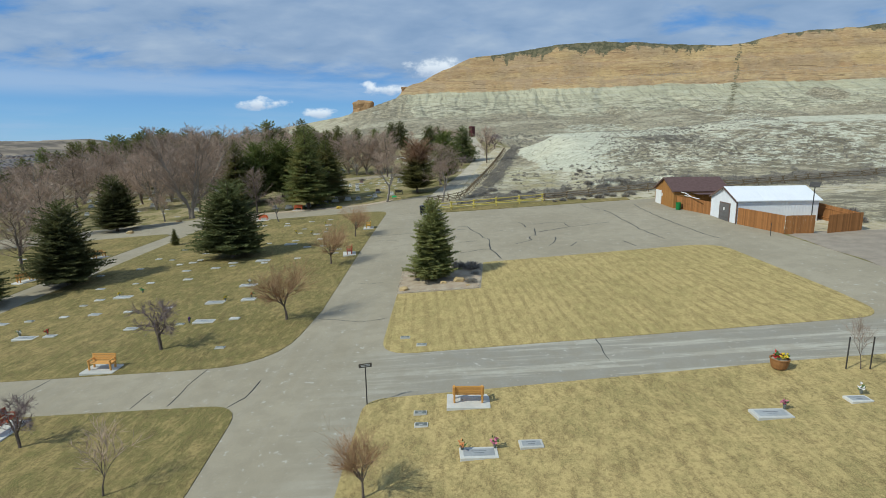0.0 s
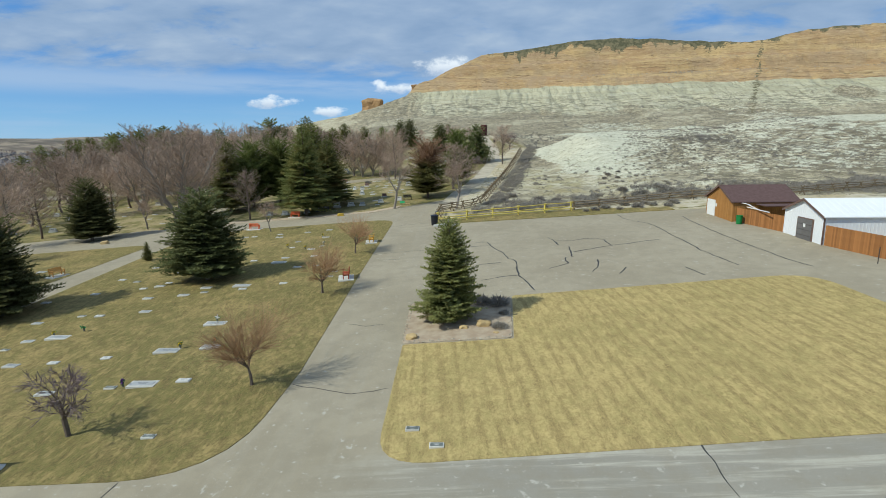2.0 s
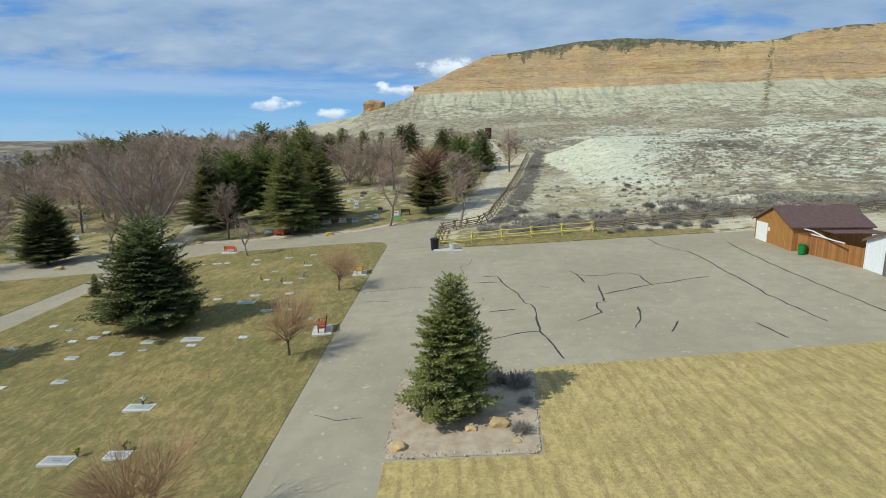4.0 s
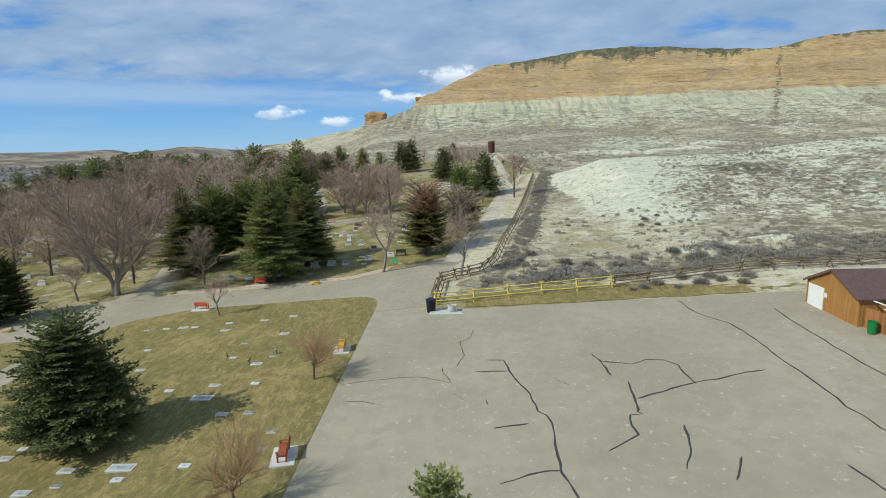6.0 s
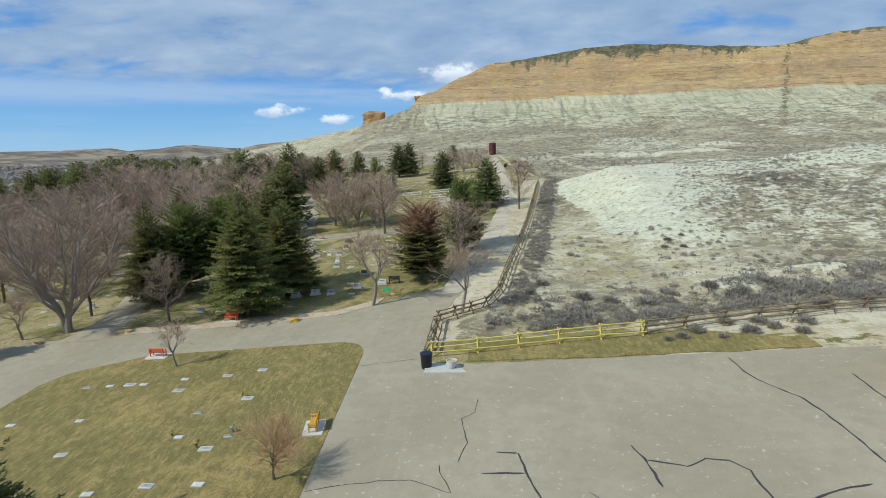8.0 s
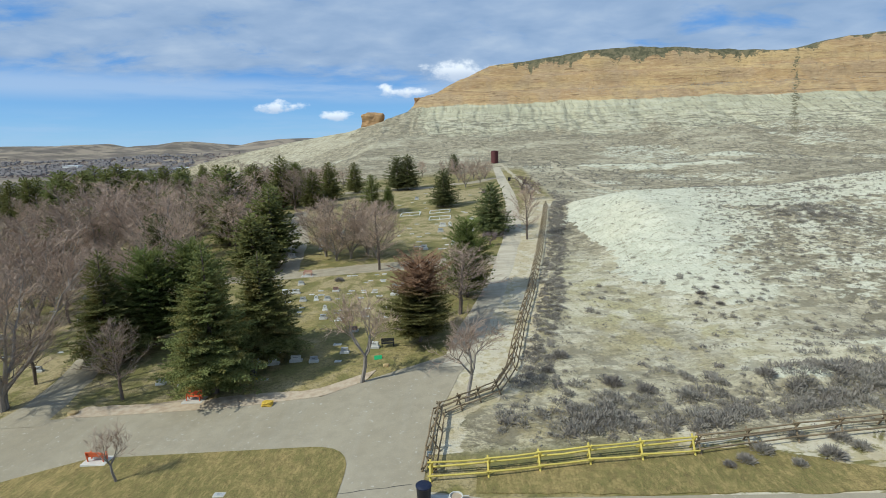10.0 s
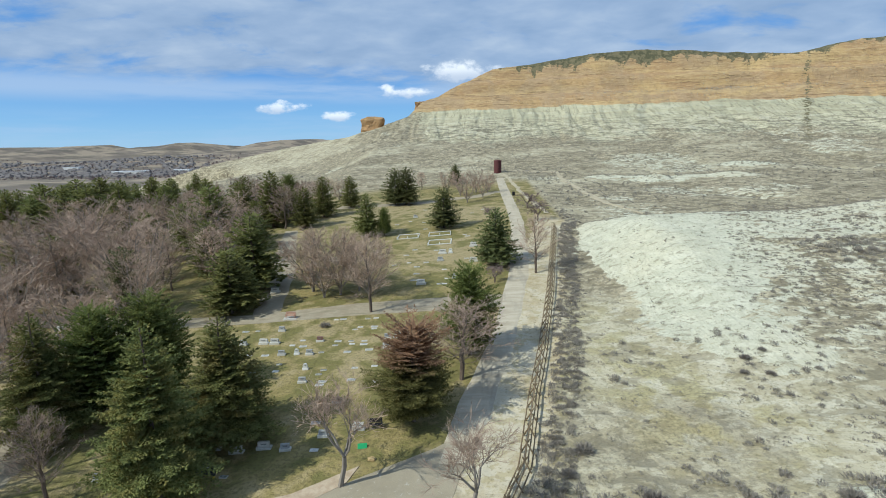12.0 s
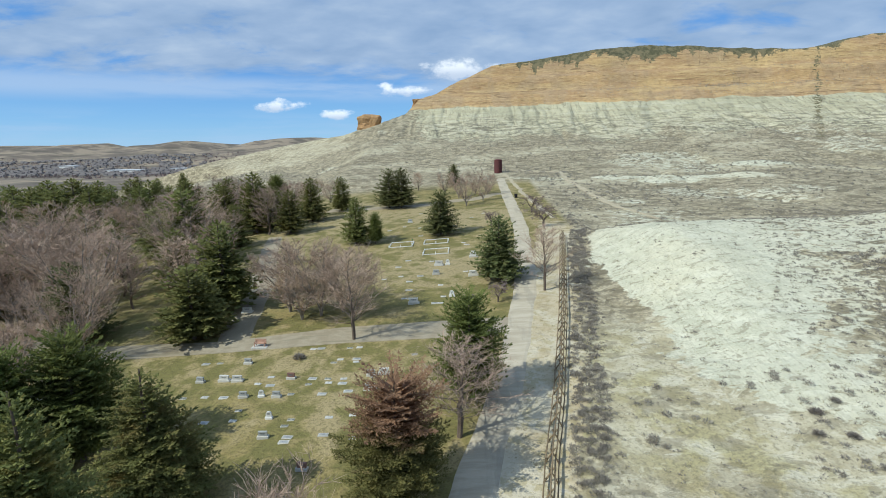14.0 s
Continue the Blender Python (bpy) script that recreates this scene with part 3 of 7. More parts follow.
layers = {
    "pale": np.clip(ease(86, 96, GY) * ease(150, 118, GY) * ease(48, 28, GX) * (0.45 + ease(0.36, 0.56, patch)) + ease(0.5, 0.66, rugged(GX * 0.03, GY * 0.05, 3, 97)) * 0.7 * (GY > 160), 0, 1) * W,
    "clay": np.clip(np.maximum.reduce([bare, crest * (1 - 0.4 * speck), knoll, lowpatch * (GY < 420)]), 0, 1) * W,
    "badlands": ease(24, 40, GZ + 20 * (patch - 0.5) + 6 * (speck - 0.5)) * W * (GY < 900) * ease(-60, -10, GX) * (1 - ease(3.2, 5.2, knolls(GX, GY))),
    "meadow": np.exp(-((GX - 23) / 7) ** 2 - ((GY - 103) / 10) ** 2) + 0.8 * np.exp(-((GX - 17) / 4) ** 2 - ((GY - 118) / 16) ** 2) + 1.3 * np.exp(-((GX - 5) / 4) ** 2 - ((GY - 89) / 6) ** 2) + 1.0 * np.exp(-((GX - fence_x(GY) - 1.5) / 2.2) ** 2) * (GY > 90) * (GY < 135),
    "rock": ease(52.5, 56.5, GZ + 3.5 * (patch - 0.5) + 2.0 * (speck - 0.5)) * (GY < 700) * (GX > -70) * ease(130, 60, drop),
    "plateau": np.maximum(ease(11.5, 5.5, drop + 7 * ease(248, 275, GX) + 8 * (speck - 0.5)) * (GX > 5) * (GZ > 60), 0.50 * ease(3.4, 1.2, np.abs(GX - 249 + 0.5 * drop + 5 * (speck - 0.5))) * (drop < 130) * (drop > -5) * (0.6 + 0.7 * patch)) * (GY < 1500),
    "grass": 1 - W,
    "dirt": np.clip(ease(-0.2, 0.6, GX - fence_x(GY) + 5.6 + 1.5 * (speck - 0.5)) * ease(3.2, 1.0, GX - fence_x(GY)) * (GY > 83) * ease(205, 172, GY) + (GX > 15) * (GY > 75) * (GY < 86) * 0.55 * ease(88, 84, GY) + ease(34, 36, GX) * ease(52, 42, GX + 6 * (speck - 0.5)) * (GY < 86) * (GY > 20), 0, 1),
    "far": ease(650, 900, GY) * ease(200, 0, GX),
}
for key, values in layers.items():
    at = land.attributes.new(key, "FLOAT", "POINT")
    at.data.foreach_set("value", np.clip(values, 0, 1).astype(np.float32).ravel())
land.materials.append(M_LAND)
land.polygons.foreach_set("use_smooth", [True] * len(land.polygons))
ground = tagged(new("ground", land), "dry sage slopes, pale clay mound and sandstone mesa round a grassy cemetery", "ground", kind="structure")


def part(name, data, mat, parent=None, label=""):
    """Links a bmesh or mesh as one mesh object, under a parent if one is given."""
    if isinstance(data, bmesh.types.BMesh):
        me = bpy.data.meshes.new(name)
        data.to_mesh(me)
        data.free()
    else:
        me = data
    if mat is not None and not me.materials:
        me.materials.append(mat)
    ob = new(name, me)
    ob.parent = parent
    return tagged(ob, label)


def drape(name, outline, up, step, mat, label, category="road", skirt=0.1, kind="structure"):
    """A sheet of ground cover that follows the land, with a small edge all round."""
    bm = bmesh.new()
    bm.faces.new([bm.verts.new((x, y, 0)) for x, y in outline])
    xs, ys = [p[0] for p in outline], [p[1] for p in outline]
    for lo, hi, axis in ((min(xs), max(xs), 0), (min(ys), max(ys), 1)):
        v = math.ceil(lo / step) * step
        while v < hi:
            co, no = [0, 0, 0], [0, 0, 0]
            co[axis], no[axis] = v, 1
            bmesh.ops.bisect_plane(bm, geom=bm.verts[:] + bm.edges[:] + bm.faces[:], plane_co=co, plane_no=no)
            v += step
    if bm.faces and sum(f.normal.z if f.normal.length else f.calc_area() for f in bm.faces) < 0:
        bmesh.ops.reverse_faces(bm, faces=bm.faces[:])
    for v in bm.verts:
        v.co.z = h(v.co.x, v.co.y) + up
    rim = [e for e in bm.edges if e.is_boundary]
    low = bmesh.ops.extrude_edge_only(bm, edges=rim)
    for v in low["geom"]:
        if isinstance(v, bmesh.types.BMVert):
            v.co.z -= skirt
    bmesh.ops.recalc_face_normals(bm, faces=bm.faces[:])
    bm.normal_update()
    if sum(f.normal.z * f.calc_area() for f in bm.faces) < 0:
        bmesh.ops.reverse_faces(bm, faces=bm.faces[:])
    return tagged(part(name, bm, mat), label, category, kind=kind)


def rounded(points, radii, steps=6):
    """An outline with its corners rounded."""
    out, n = [], len(points)
    for i, p in enumerate(points):
        p, a, b = Vector(p), Vector(points[i - 1]), Vector(points[(i + 1) % n])
        r = radii[i] if hasattr(radii, "__len__") else radii
        if r <= 0:
            out.append((p.x, p.y))
            continue
        r = min(r, (a - p).length * 0.48, (b - p).length * 0.48)
        s, e = p + (a - p).normalized() * r, p + (b - p).normalized() * r
        for j in range(steps + 1):
            t = j / steps
            q = s * (1 - t) ** 2 + p * 2 * t * (1 - t) + e * t * t
            out.append((q.x, q.y))
    return out


# ---- paving and lawns
drape("road", [(-80, -45), (34.3, -45), (34.3, 50), (33.6, 55.5), (33.2, 62), (32.4, 77.0), (27.6, 77.4), (2, 78.4), (-2.4, 79.4), (-2.4, 84.0), (-2.2, 88.5), (-1.2, 92.0), (-0.3, 96.2), (1.6, 100.6), (1.0, 103.0), (-2.5, 100.2), (-8.8, 96.6), (-13.2, 93.4), (-22, 92.2), (-36, 91.8), (-46, 91.4), (-58, 88.5), (-80, 84)], 0.03, 2.0, M_ASPHALT, "old grey asphalt cemetery roads and cracked parking lot", "road")
drape("lawn_parking", rounded([(-1.9, 27.3), (27.6, 28.2), (27.8, 33), (27.2, 47.9), (5.2, 46.9), (4.6, 38.9), (-2.05, 38.9)], [2.2, 2.0, 1, 3.0, 0.3, 0.2, 0.2]), 0.055, 1.5, M_LAWN_STRAW, "dormant yellow mown lawn in faint stripes", "lawn")
drape("lawn_front", rounded([(-1.9, 22.2), (-1.6, -40), (60, -40), (60, 24.2), (19, 23.4), (4, 22.5)], [1.2, 0, 0, 0, 0, 0]), 0.055, 1.5, M_LAWN_NEAR, "dormant straw-coloured cemetery lawn", "lawn")
drape("lawn_corner", rounded([(-8.1, 22.5), (-40, 22.9), (-40, -40), (-7.4, -40), (-7.6, 16)], [1.8, 0, 0, 0, 0]), 0.055, 1.5, M_LAWN, "patchy green and straw cemetery lawn", "lawn")
drape("lawn_graves", rounded([(-36.4, 27.2), (-8.0, 27.0), (-7.4, 36), (-7.9, 56), (-8.3, 85.2), (-30, 85.0), (-37.2, 81.5)], [3, 6.5, 0, 0, 3.6, 0, 3]), 0.055, 1.5, M_LAWN, "patchy green and straw cemetery lawn with flat graves", "lawn")
drape("lawn_west", rounded([(-80, 27), (-40.6, 27.0), (-41.0, 58), (-40.2, 78), (-58, 77), (-80, 72)], [0, 2, 0, 3, 0, 0]), 0.055, 2.0, M_LAWN, "patchy green and straw cemetery lawn", "lawn")
drape("verge_dirt", [(x, float(np.interp(x, [-37.5, -22, -13.2, -8.8], [91.85, 92.25, 93.5, 96.7])) - 0.1) for x in np.arange(-37.5, -8.7, 0.8)] + [(x, float(np.interp(x, [-37.5, -22, -13.2, -8.8], [93.6, 94.2, 95.3, 98.0])) + 0.9 * (rugged(x * 0.4, 5.0, 3, 18) - 0.5)) for x in np.arange(-8.8, -37.6, -0.8)], 0.065, 1.2, M_BED, "bare tan soil along the edge of the road", "verge")
drape("planting_bed", rounded([(-2.1, 39.05), (4.5, 39.05), (5.05, 46.7), (-2.3, 46.4)], 0.3), 0.07, 0.8, M_BED, "bare soil planting bed with a stone edge", "planting bed")
drape("gravel_yard", [(34.4 + 0.7 * (rugged(y * 0.4, 1.0, 3, 5) - 0.5), y) for y in np.arange(49, 27.5, -0.75)] + [(x, 27.6 + 1.6 * (rugged(x * 0.3, 4.0, 3, 6) - 0.5)) for x in np.arange(35.2, 61, 0.9)] + [(62, 28), (62, 47), (47, 50), (36.5, 50)], 0.05, 2.0, M_GRAVEL, "pinkish grey gravel yard beside the service road", "gravel")
drape("verge_strip", [(x, 78.75 - 0.05 * (x - 1.6) + 0.7 * (rugged(x * 0.5, 2.0, 3, 7) - 0.5)) for x in np.arange(1.2, 29, 0.5)] + [(x, 81.6 + 0.05 * (x - 1.6) - 3.2 * float(ease(20, 29, x)) + 1.8 * (rugged(x * 0.4, 9.0, 3, 8) - 0.5)) for x in np.arange(28.8, 1, -0.5)], 0.07, 1.0, M_LAWN, "thin strip of patchy grass before the fence", "lawn")


def lane(name, rows, up, mat, label):
    """A road along rows of (y, left x, right x)."""
    ys = np.arange(rows[0][0], rows[-1][0] + 0.1, 1.5)
    lx = np.interp(ys, [r[0] for r in rows], [r[1] for r in rows])
    rx = np.interp(ys, [r[0] for r in rows], [r[2] for r in rows])
    bm, prev = bmesh.new(), None
    for y, a, b in zip(ys, lx, rx):
        a, b = a + 0.25 * (field(y * 0.4, 1.0, 3) - 0.5), b + 0.4 * (field(y * 0.4, 2.0, 4) - 0.5)
        row = [bm.verts.new((a + (b - a) * i / 6, y, h(a + (b - a) * i / 6, y) + up - (0.09 if i in (0, 6) else 0))) for i in range(7)]
        if prev:
            for i in range(6):
                bm.faces.new((prev[i], prev[i + 1], row[i + 1], row[i]))
        prev = row
    return tagged(part(name, bm, mat), label, "road", kind="structure")


lane("road_upper", [(98, -2.5, 0.6), (104, -1.6, 2.5), (110, -0.2, 3.7), (116, 1.4, 5.3), (128, 3.9, 7.7), (138, 5.4, 9.3), (149, 7.0, 11.1), (164, 8.2, 12.3), (180, 9.6, 13.5), (190, 10.1, 13.9), (210, 10.4, 14.2), (240, 10.4, 14.3), (285, 11.0, 14.6)], 0.05, M_ROAD_PALE, "pale worn road climbing beside the rail fence")
drape("road_terrace", [(-112, 143), (-66, 135.5), (-50, 131.5), (-30.4, 131.8), (-16, 132.6), (5.0, 132.4), (5.6, 137.6), (-4.9, 137.8), (-17.3, 137.6), (-32, 135.3), (-50, 136.0), (-66, 141.0), (-112, 149.5)], 0.05, 2.0, M_LANE, "pale worn cemetery lane between grave sections", "road")


lane("road_grove", [(90.5, -45.0, -38.2), (95, -44.5, -39.2), (100, -45.0, -40.2), (107, -47.2, -42.8), (120, -50.0, -46.0), (133, -53.5, -49.5)], 0.06, M_ASPHALT, "shaded grey lane turning off between the trees")
lane("road_west", [(135, -33.5, -28.5), (160, -39.5, -34.0), (186, -47.0, -42.5), (198, -50.0, -46.0)], 0.06, M_ASPHALT, "worn grey cemetery lane under bare trees")


def track(name, points, width, up, mat, label):
    """A narrow worn way over the open slope."""
    line = []
    for (ax, ay), (bx, by) in zip(points, points[1:]):
        n = max(1, int(math.hypot(bx - ax, by - ay) / 1.2))
        line += [Vector((ax + (bx - ax) * i / n, ay + (by - ay) * i / n, 0)) for i in range(n)]
    line.append(Vector((*points[-1], 0)))
    bm, prev = bmesh.new(), None
    for i, p in enumerate(line):
        d = line[min(i + 2, len(line) - 1)] - line[max(i - 2, 0)]
        side = Vector((-d.y, d.x, 0)).normalized()
        half = width * (0.35 + 0.4 * field(p.x * 0.35, p.y * 0.35, 12))
        p = p + side * (rugged(p.x * 0.2, p.y * 0.2, 2, 14) - 0.5) * width
        row = [bm.verts.new((p.x + side.x * q * half, p.y + side.y * q * half, h(p.x + side.x * q * half, p.y + side.y * q * half) + (up if abs(q) < 0.9 else -0.1))) for q in (-1, -0.8, 0, 0.8, 1)]
        if prev:
            for a in range(4):
                bm.faces.new((prev[a], prev[a + 1], row[a + 1], row[a]))
        prev = row
    bmesh.ops.recalc_face_normals(bm, faces=bm.faces[:])
    return tagged(part(name, bm, mat), label, "track", kind="structure")


M_TRACK = mottled("bare tan track", (0.44, 0.39, 0.28), (0.35, 0.30, 0.21), 0.5, 0.95, bump=0.4, dist=0.04, fine=5.0)
track("road_cross", [(-44, 234), (-34, 232), (-22, 229.8), (-10, 231.5), (2, 237), (11.5, 243)], 4.6, 0.07, M_LANE, "narrow grey lane across the upper cemetery")
track("dirt_track", [(17.9, 312), (26, 306), (38.8, 301), (38.0, 284), (37.2, 271), (37.0, 246), (38.4, 226), (39.4, 212), (42.2, 202), (44.5, 193)], 1.7, 0.14, M_TRACK, "pale dirt track winding down the slope")
track("dirt_track", [(15.0, 300), (16.2, 282), (17.0, 260), (18.3, 226), (20.5, 196)], 1.3, 0.14, M_TRACK, "tan dirt track beside the upper road")


# ---- trees
def tube(bm, a, b, ra, rb, sides=5):
    """A tapered stick between two points."""
    d = (b - a).normalized()
    s = d.orthogonal().normalized()
    t = d.cross(s)
    lo = [bm.verts.new(a + (s * math.cos(k * math.tau / sides) + t * math.sin(k * math.tau / sides)) * ra) for k in range(sides)]
    hi = [bm.verts.new(b + (s * math.cos(k * math.tau / sides) + t * math.sin(k * math.tau / sides)) * rb) for k in range(sides)]
    for k in range(sides):
        bm.faces.new((lo[k], lo[(k + 1) % sides], hi[(k + 1) % sides], hi[k]))
    bm.faces.new(hi)
    return lo, hi


class Soup:
    """Collects triangles quickly."""

    def __init__(self):
        self.v, self.f = [], []

    def stick(self, a, b, ra, rb, sides=3):
        d = (b - a)
        d.normalize()
        s = d.orthogonal()
        s.normalize()
        t = d.cross(s)
        n = len(self.v)
        if sides == 2:
            g = (a.x * 7.1 + a.y * 3.7 + a.z * 5.3) % math.pi
            s = s * math.cos(g) + t * math.sin(g)
            self.v += [a - s * ra, a + s * ra, b + s * rb, b - s * rb]
            self.f.append((n, n + 1, n + 2, n + 3))
            return
        for c, r in ((a, ra), (b, rb)):
            for k in range(sides):
                g = k * math.tau / sides
                self.v.append(c + (s * math.cos(g) + t * math.sin(g)) * r)
        for k in range(sides):
            j = (k + 1) % sides
            self.f.append((n + k, n + j, n + sides + j, n + sides + k))

    def spray(self, a, d, side, up, length, width, thick):
        """A needle spray: a narrow leaf folded along its spine."""
        n = len(self.v)
        m = a + d * (length * 0.45) - up * thick
        self.v += [a, m + side * width, a + d * length, m - side * width]
        self.f += [(n, n + 1, n + 2), (n, n + 2, n + 3)]

    def blade(self, a, d, side, length, width):
        """A narrow leaf."""
        n = len(self.v)
        m = a + d * (length * 0.5)
        self.v += [a, m + side * width, a + d * length, m - side * width]
        self.f += [(n, n + 1, n + 2, n + 3)]

    def mesh(self, name):
        return mesh_of(name, [tuple(v) for v in self.v], self.f)


UP = Vector((0, 0, 1))


def conifer(name, seed, tall, radius, needles, label, category="spruce", branches=300, bare=0.09, power=0.85, droop=0.22, lift=0.0, node=0.34, gaps=0.06, leaf=0.30, fat=0.26, curl=0.5, twins=()):
    """A conifer of a tapered trunk and whorls of boughs, each a fan of needle-covered twigs."""
    rnd = random.Random(seed)
    root = tagged(new(name), label, category)
    bm = bmesh.new()
    pts = [Vector((0.03 * tall * 0.1 * math.sin(3 * i + seed), 0.02 * math.cos(2 * i), tall * i / 6 - (0.25 if i == 0 else 0))) for i in range(7)]
    for i in range(6):
        tube(bm, pts[i], pts[i + 1], tall * 0.019 * (1 - i / 6.3) + 0.02, tall * 0.019 * (1 - (i + 1) / 6.3) + 0.02, 7)
    part("trunk", bm, M_BARK, root)
    s = Soup()
    lobes = [[rnd.uniform(0.70, 1.12) for _ in range(8)] for _ in range(5)]
    for i in range(branches):
        t = (i + rnd.random()) / branches
        t = 1 - (1 - t) ** 0.66
        z = tall * (bare + (0.985 - bare) * t)
        g = i * 2.39996 + rnd.uniform(-0.3, 0.3)
        if rnd.random() < gaps:
            continue
        lobe = lobes[int(t * 6.2)][int((g + int(t * 6.2)) % math.tau / math.tau * 8) % 8] if t < 0.8 else 1.0
        reach = radius * (1 - t) ** power * (0.70 + 0.42 * rnd.random()) * lobe + 0.05 * radius
        if t < 0.10:
            reach *= 0.72 + 2.8 * t
        out = Vector((math.cos(g), math.sin(g), 0))
        across = Vector((-out.y, out.x, 0))
        slope = lift - droop * (1 - t) + 0.7 * t * t + rnd.uniform(-0.08, 0.08)
        base = Vector((0, 0, z))

        def at(q):
            return base + out * (reach * q) + UP * (slope * reach * q + curl * droop * reach * q * q)

        # the shaded inner twigs of the bough
        inner = Vector((out.x, out.y, slope)).normalized()
        s.spray(base + inner * 0.05 * reach, inner, across, UP, reach * 0.62, reach * 0.15, reach * 0.07)
        n = max(2, int(reach / node + 0.5))
        for j in range(n):
            q = 0.22 + 0.78 * (j + 0.7 * rnd.random()) / n
            p = at(q)
            fan = (0.36 * reach * (1 - q) ** 0.8 + 0.10) * (0.75 + 0.5 * rnd.random())
            for side in (-1, 1):
                m = max(1, int(fan / node + 0.6))
                way = (across * side * 0.85 + out * 0.55 + UP * (slope * 0.5 - 0.05)).normalized()
                for i2 in range(m):
                    o = p + way * (fan * i2 / m)
                    turn = rnd.uniform(-0.55, 0.55)
                    d = (way * math.cos(turn) + (out if side > 0 else across) * math.sin(turn) + UP * rnd.uniform(-0.55, 0.65)).normalized()
                    wide = (d.cross(UP).normalized() + UP * rnd.uniform(-0.7, 0.7)).normalized()
                    ln = leaf * rnd.uniform(0.75, 1.35)
                    s.spray(o, d, wide, UP, ln, ln * fat, ln * 0.22)
            d = (out + UP * (slope + rnd.uniform(-0.3, 0.8)) + across * rnd.uniform(-0.35, 0.35)).normalized()
            wide = (d.cross(UP).normalized() + UP * rnd.uniform(-0.7, 0.7)).normalized()
            ln = leaf * rnd.uniform(0.9, 1.5)
            s.spray(p, d, wide, UP, ln, ln * fat, ln * 0.22)
    # the leading shoot
    for k in range(9):
        g = k * 2.4
        s.spray(Vector((0, 0, tall * (0.955 + 0.004 * k))), Vector((0.35 * math.cos(g), 0.35 * math.sin(g), 1)).normalized(), Vector((-math.sin(g), math.cos(g), 0)), Vector((math.cos(g), math.sin(g), 0)), leaf * 1.2, leaf * 0.2, 0.03)
    # further leaders beside the first, as on old trees that lost their tops
    own_v, own_f = list(s.v), list(s.f)
    for dx, dy, size, turn in twins:
        n0, spin = len(s.v), Matrix.Rotation(turn, 3, "Z")
        s.v += [spin @ v * size + Vector((dx, dy, 0)) for v in own_v]
        s.f += [tuple(i + n0 for i in f) for f in own_f]
    part("crown", s.mesh("crown"), needles, root)
    return root


def broadleaf(name, seed, tall, wide, bark, twig, label, stems=1, fork=0.22, levels=5, spread_deg=38, twigs=9, trunk_r=None, twig_r=0.011, rise=0.25, category="tree", twig_len=1.5, fan=0.5, kids=4, lean=0.32):
    """A leafless tree: stems, limbs and branches taper into fine twigs."""
    rnd = random.Random(seed)
    root = tagged(new(name), label, category)
    limbs, fine = Soup(), Soup()
    r0 = trunk_r or tall * 0.021
    total = tall * 0.98

    def grow(p, d, length, r, level):
        segs = 3 if level < 3 else 2
        for i in range(segs):
            d = (d + Vector((rnd.gauss(0, 0.10), rnd.gauss(0, 0.10), rnd.gauss(0, 0.05) + 0.05 * rise))).normalized()
            q = p + d * (length / segs)
            r2 = r * (1 - 0.22 / segs * 2)
            (limbs if level < 3 else fine).stick(p, q, r, r2, 6 if level == 0 else 5 if level == 1 else 3)
            p, r = q, r2
            if level >= 1 and level < levels - 1 and i < segs - 1 and rnd.random() < 0.75:
                branch(p, d, length * 0.62, r * 0.55, level + 1)
        if level < levels - 1:
            for _ in range(2 if level else kids):
                branch(p, d, length * rnd.uniform(0.62, 0.85), r * 0.72, level + 1)
        else:
            for _ in range(twigs):
                tw = (d + Vector((rnd.gauss(0, fan), rnd.gauss(0, fan), rnd.gauss(0.12, fan * 0.7)))).normalized()
                a = p - d * length * rnd.random() * 0.8
                ln = length * rnd.uniform(0.6, 1.25) * twig_len
                b = a + tw * ln * 0.5
                fine.stick(a, b, twig_r, twig_r * 0.8, 2)
                c = b + (tw + Vector((rnd.gauss(0, 0.3), rnd.gauss(0, 0.3), rnd.gauss(0.1, 0.25)))).normalized() * ln * 0.5
                fine.stick(b, c, twig_r * 0.8, twig_r * 0.45, 2)
                e = b + (tw + Vector((rnd.gauss(0, 0.5), rnd.gauss(0, 0.5), rnd.gauss(0.1, 0.3)))).normalized() * ln * 0.4
                fine.stick(b, e, twig_r * 0.7, twig_r * 0.4, 2)

    def branch(p, d, length, r, level):
        g = rnd.random() * math.tau
        tilt = radians(spread_deg) * rnd.uniform(0.55, 1.25)
        s = d.orthogonal().normalized()
        t = d.cross(s)
        nd = (d * math.cos(tilt) + (s * math.cos(g) + t * math.sin(g)) * math.sin(tilt))
        nd = (nd + UP * rise * 0.5).normalized()
        grow(p, nd, length, max(r, twig_r), level)

    for k in range(stems):
        g = k * math.tau / stems + rnd.random()
        out = 0.0 if stems == 1 else lean * (0.6 + 0.8 * rnd.random())
        grow(Vector((0.12 * math.cos(g) * (stems > 1), 0.12 * math.sin(g) * (stems > 1), -0.25)), Vector((math.cos(g) * out, math.sin(g) * out, 1)).normalized(), tall * fork * (1 if stems == 1 else 1.35), r0 * (1 if stems == 1 else 0.7), 0)
    allz = max(v.z for v in fine.v)
    allr = sorted(math.hypot(v.x, v.y) for v in fine.v)[int(len(fine.v) * 0.97)]
    kz, kr = total / allz, wide / allr
    low = tall * fork * 0.6
    for so in (limbs, fine):
        for v in so.v:
            f = min(1, max(0.0, v.z / low)) if stems == 1 else min(1, 0.4 + max(0.0, v.z / low))
            v.z *= kz
            v.x *= 1 + (kr - 1) * f
            v.y *= 1 + (kr - 1) * f
    part("trunk", limbs.mesh("trunk"), bark, root)
    part("crown", fine.mesh("crown"), twig, root)
    return root


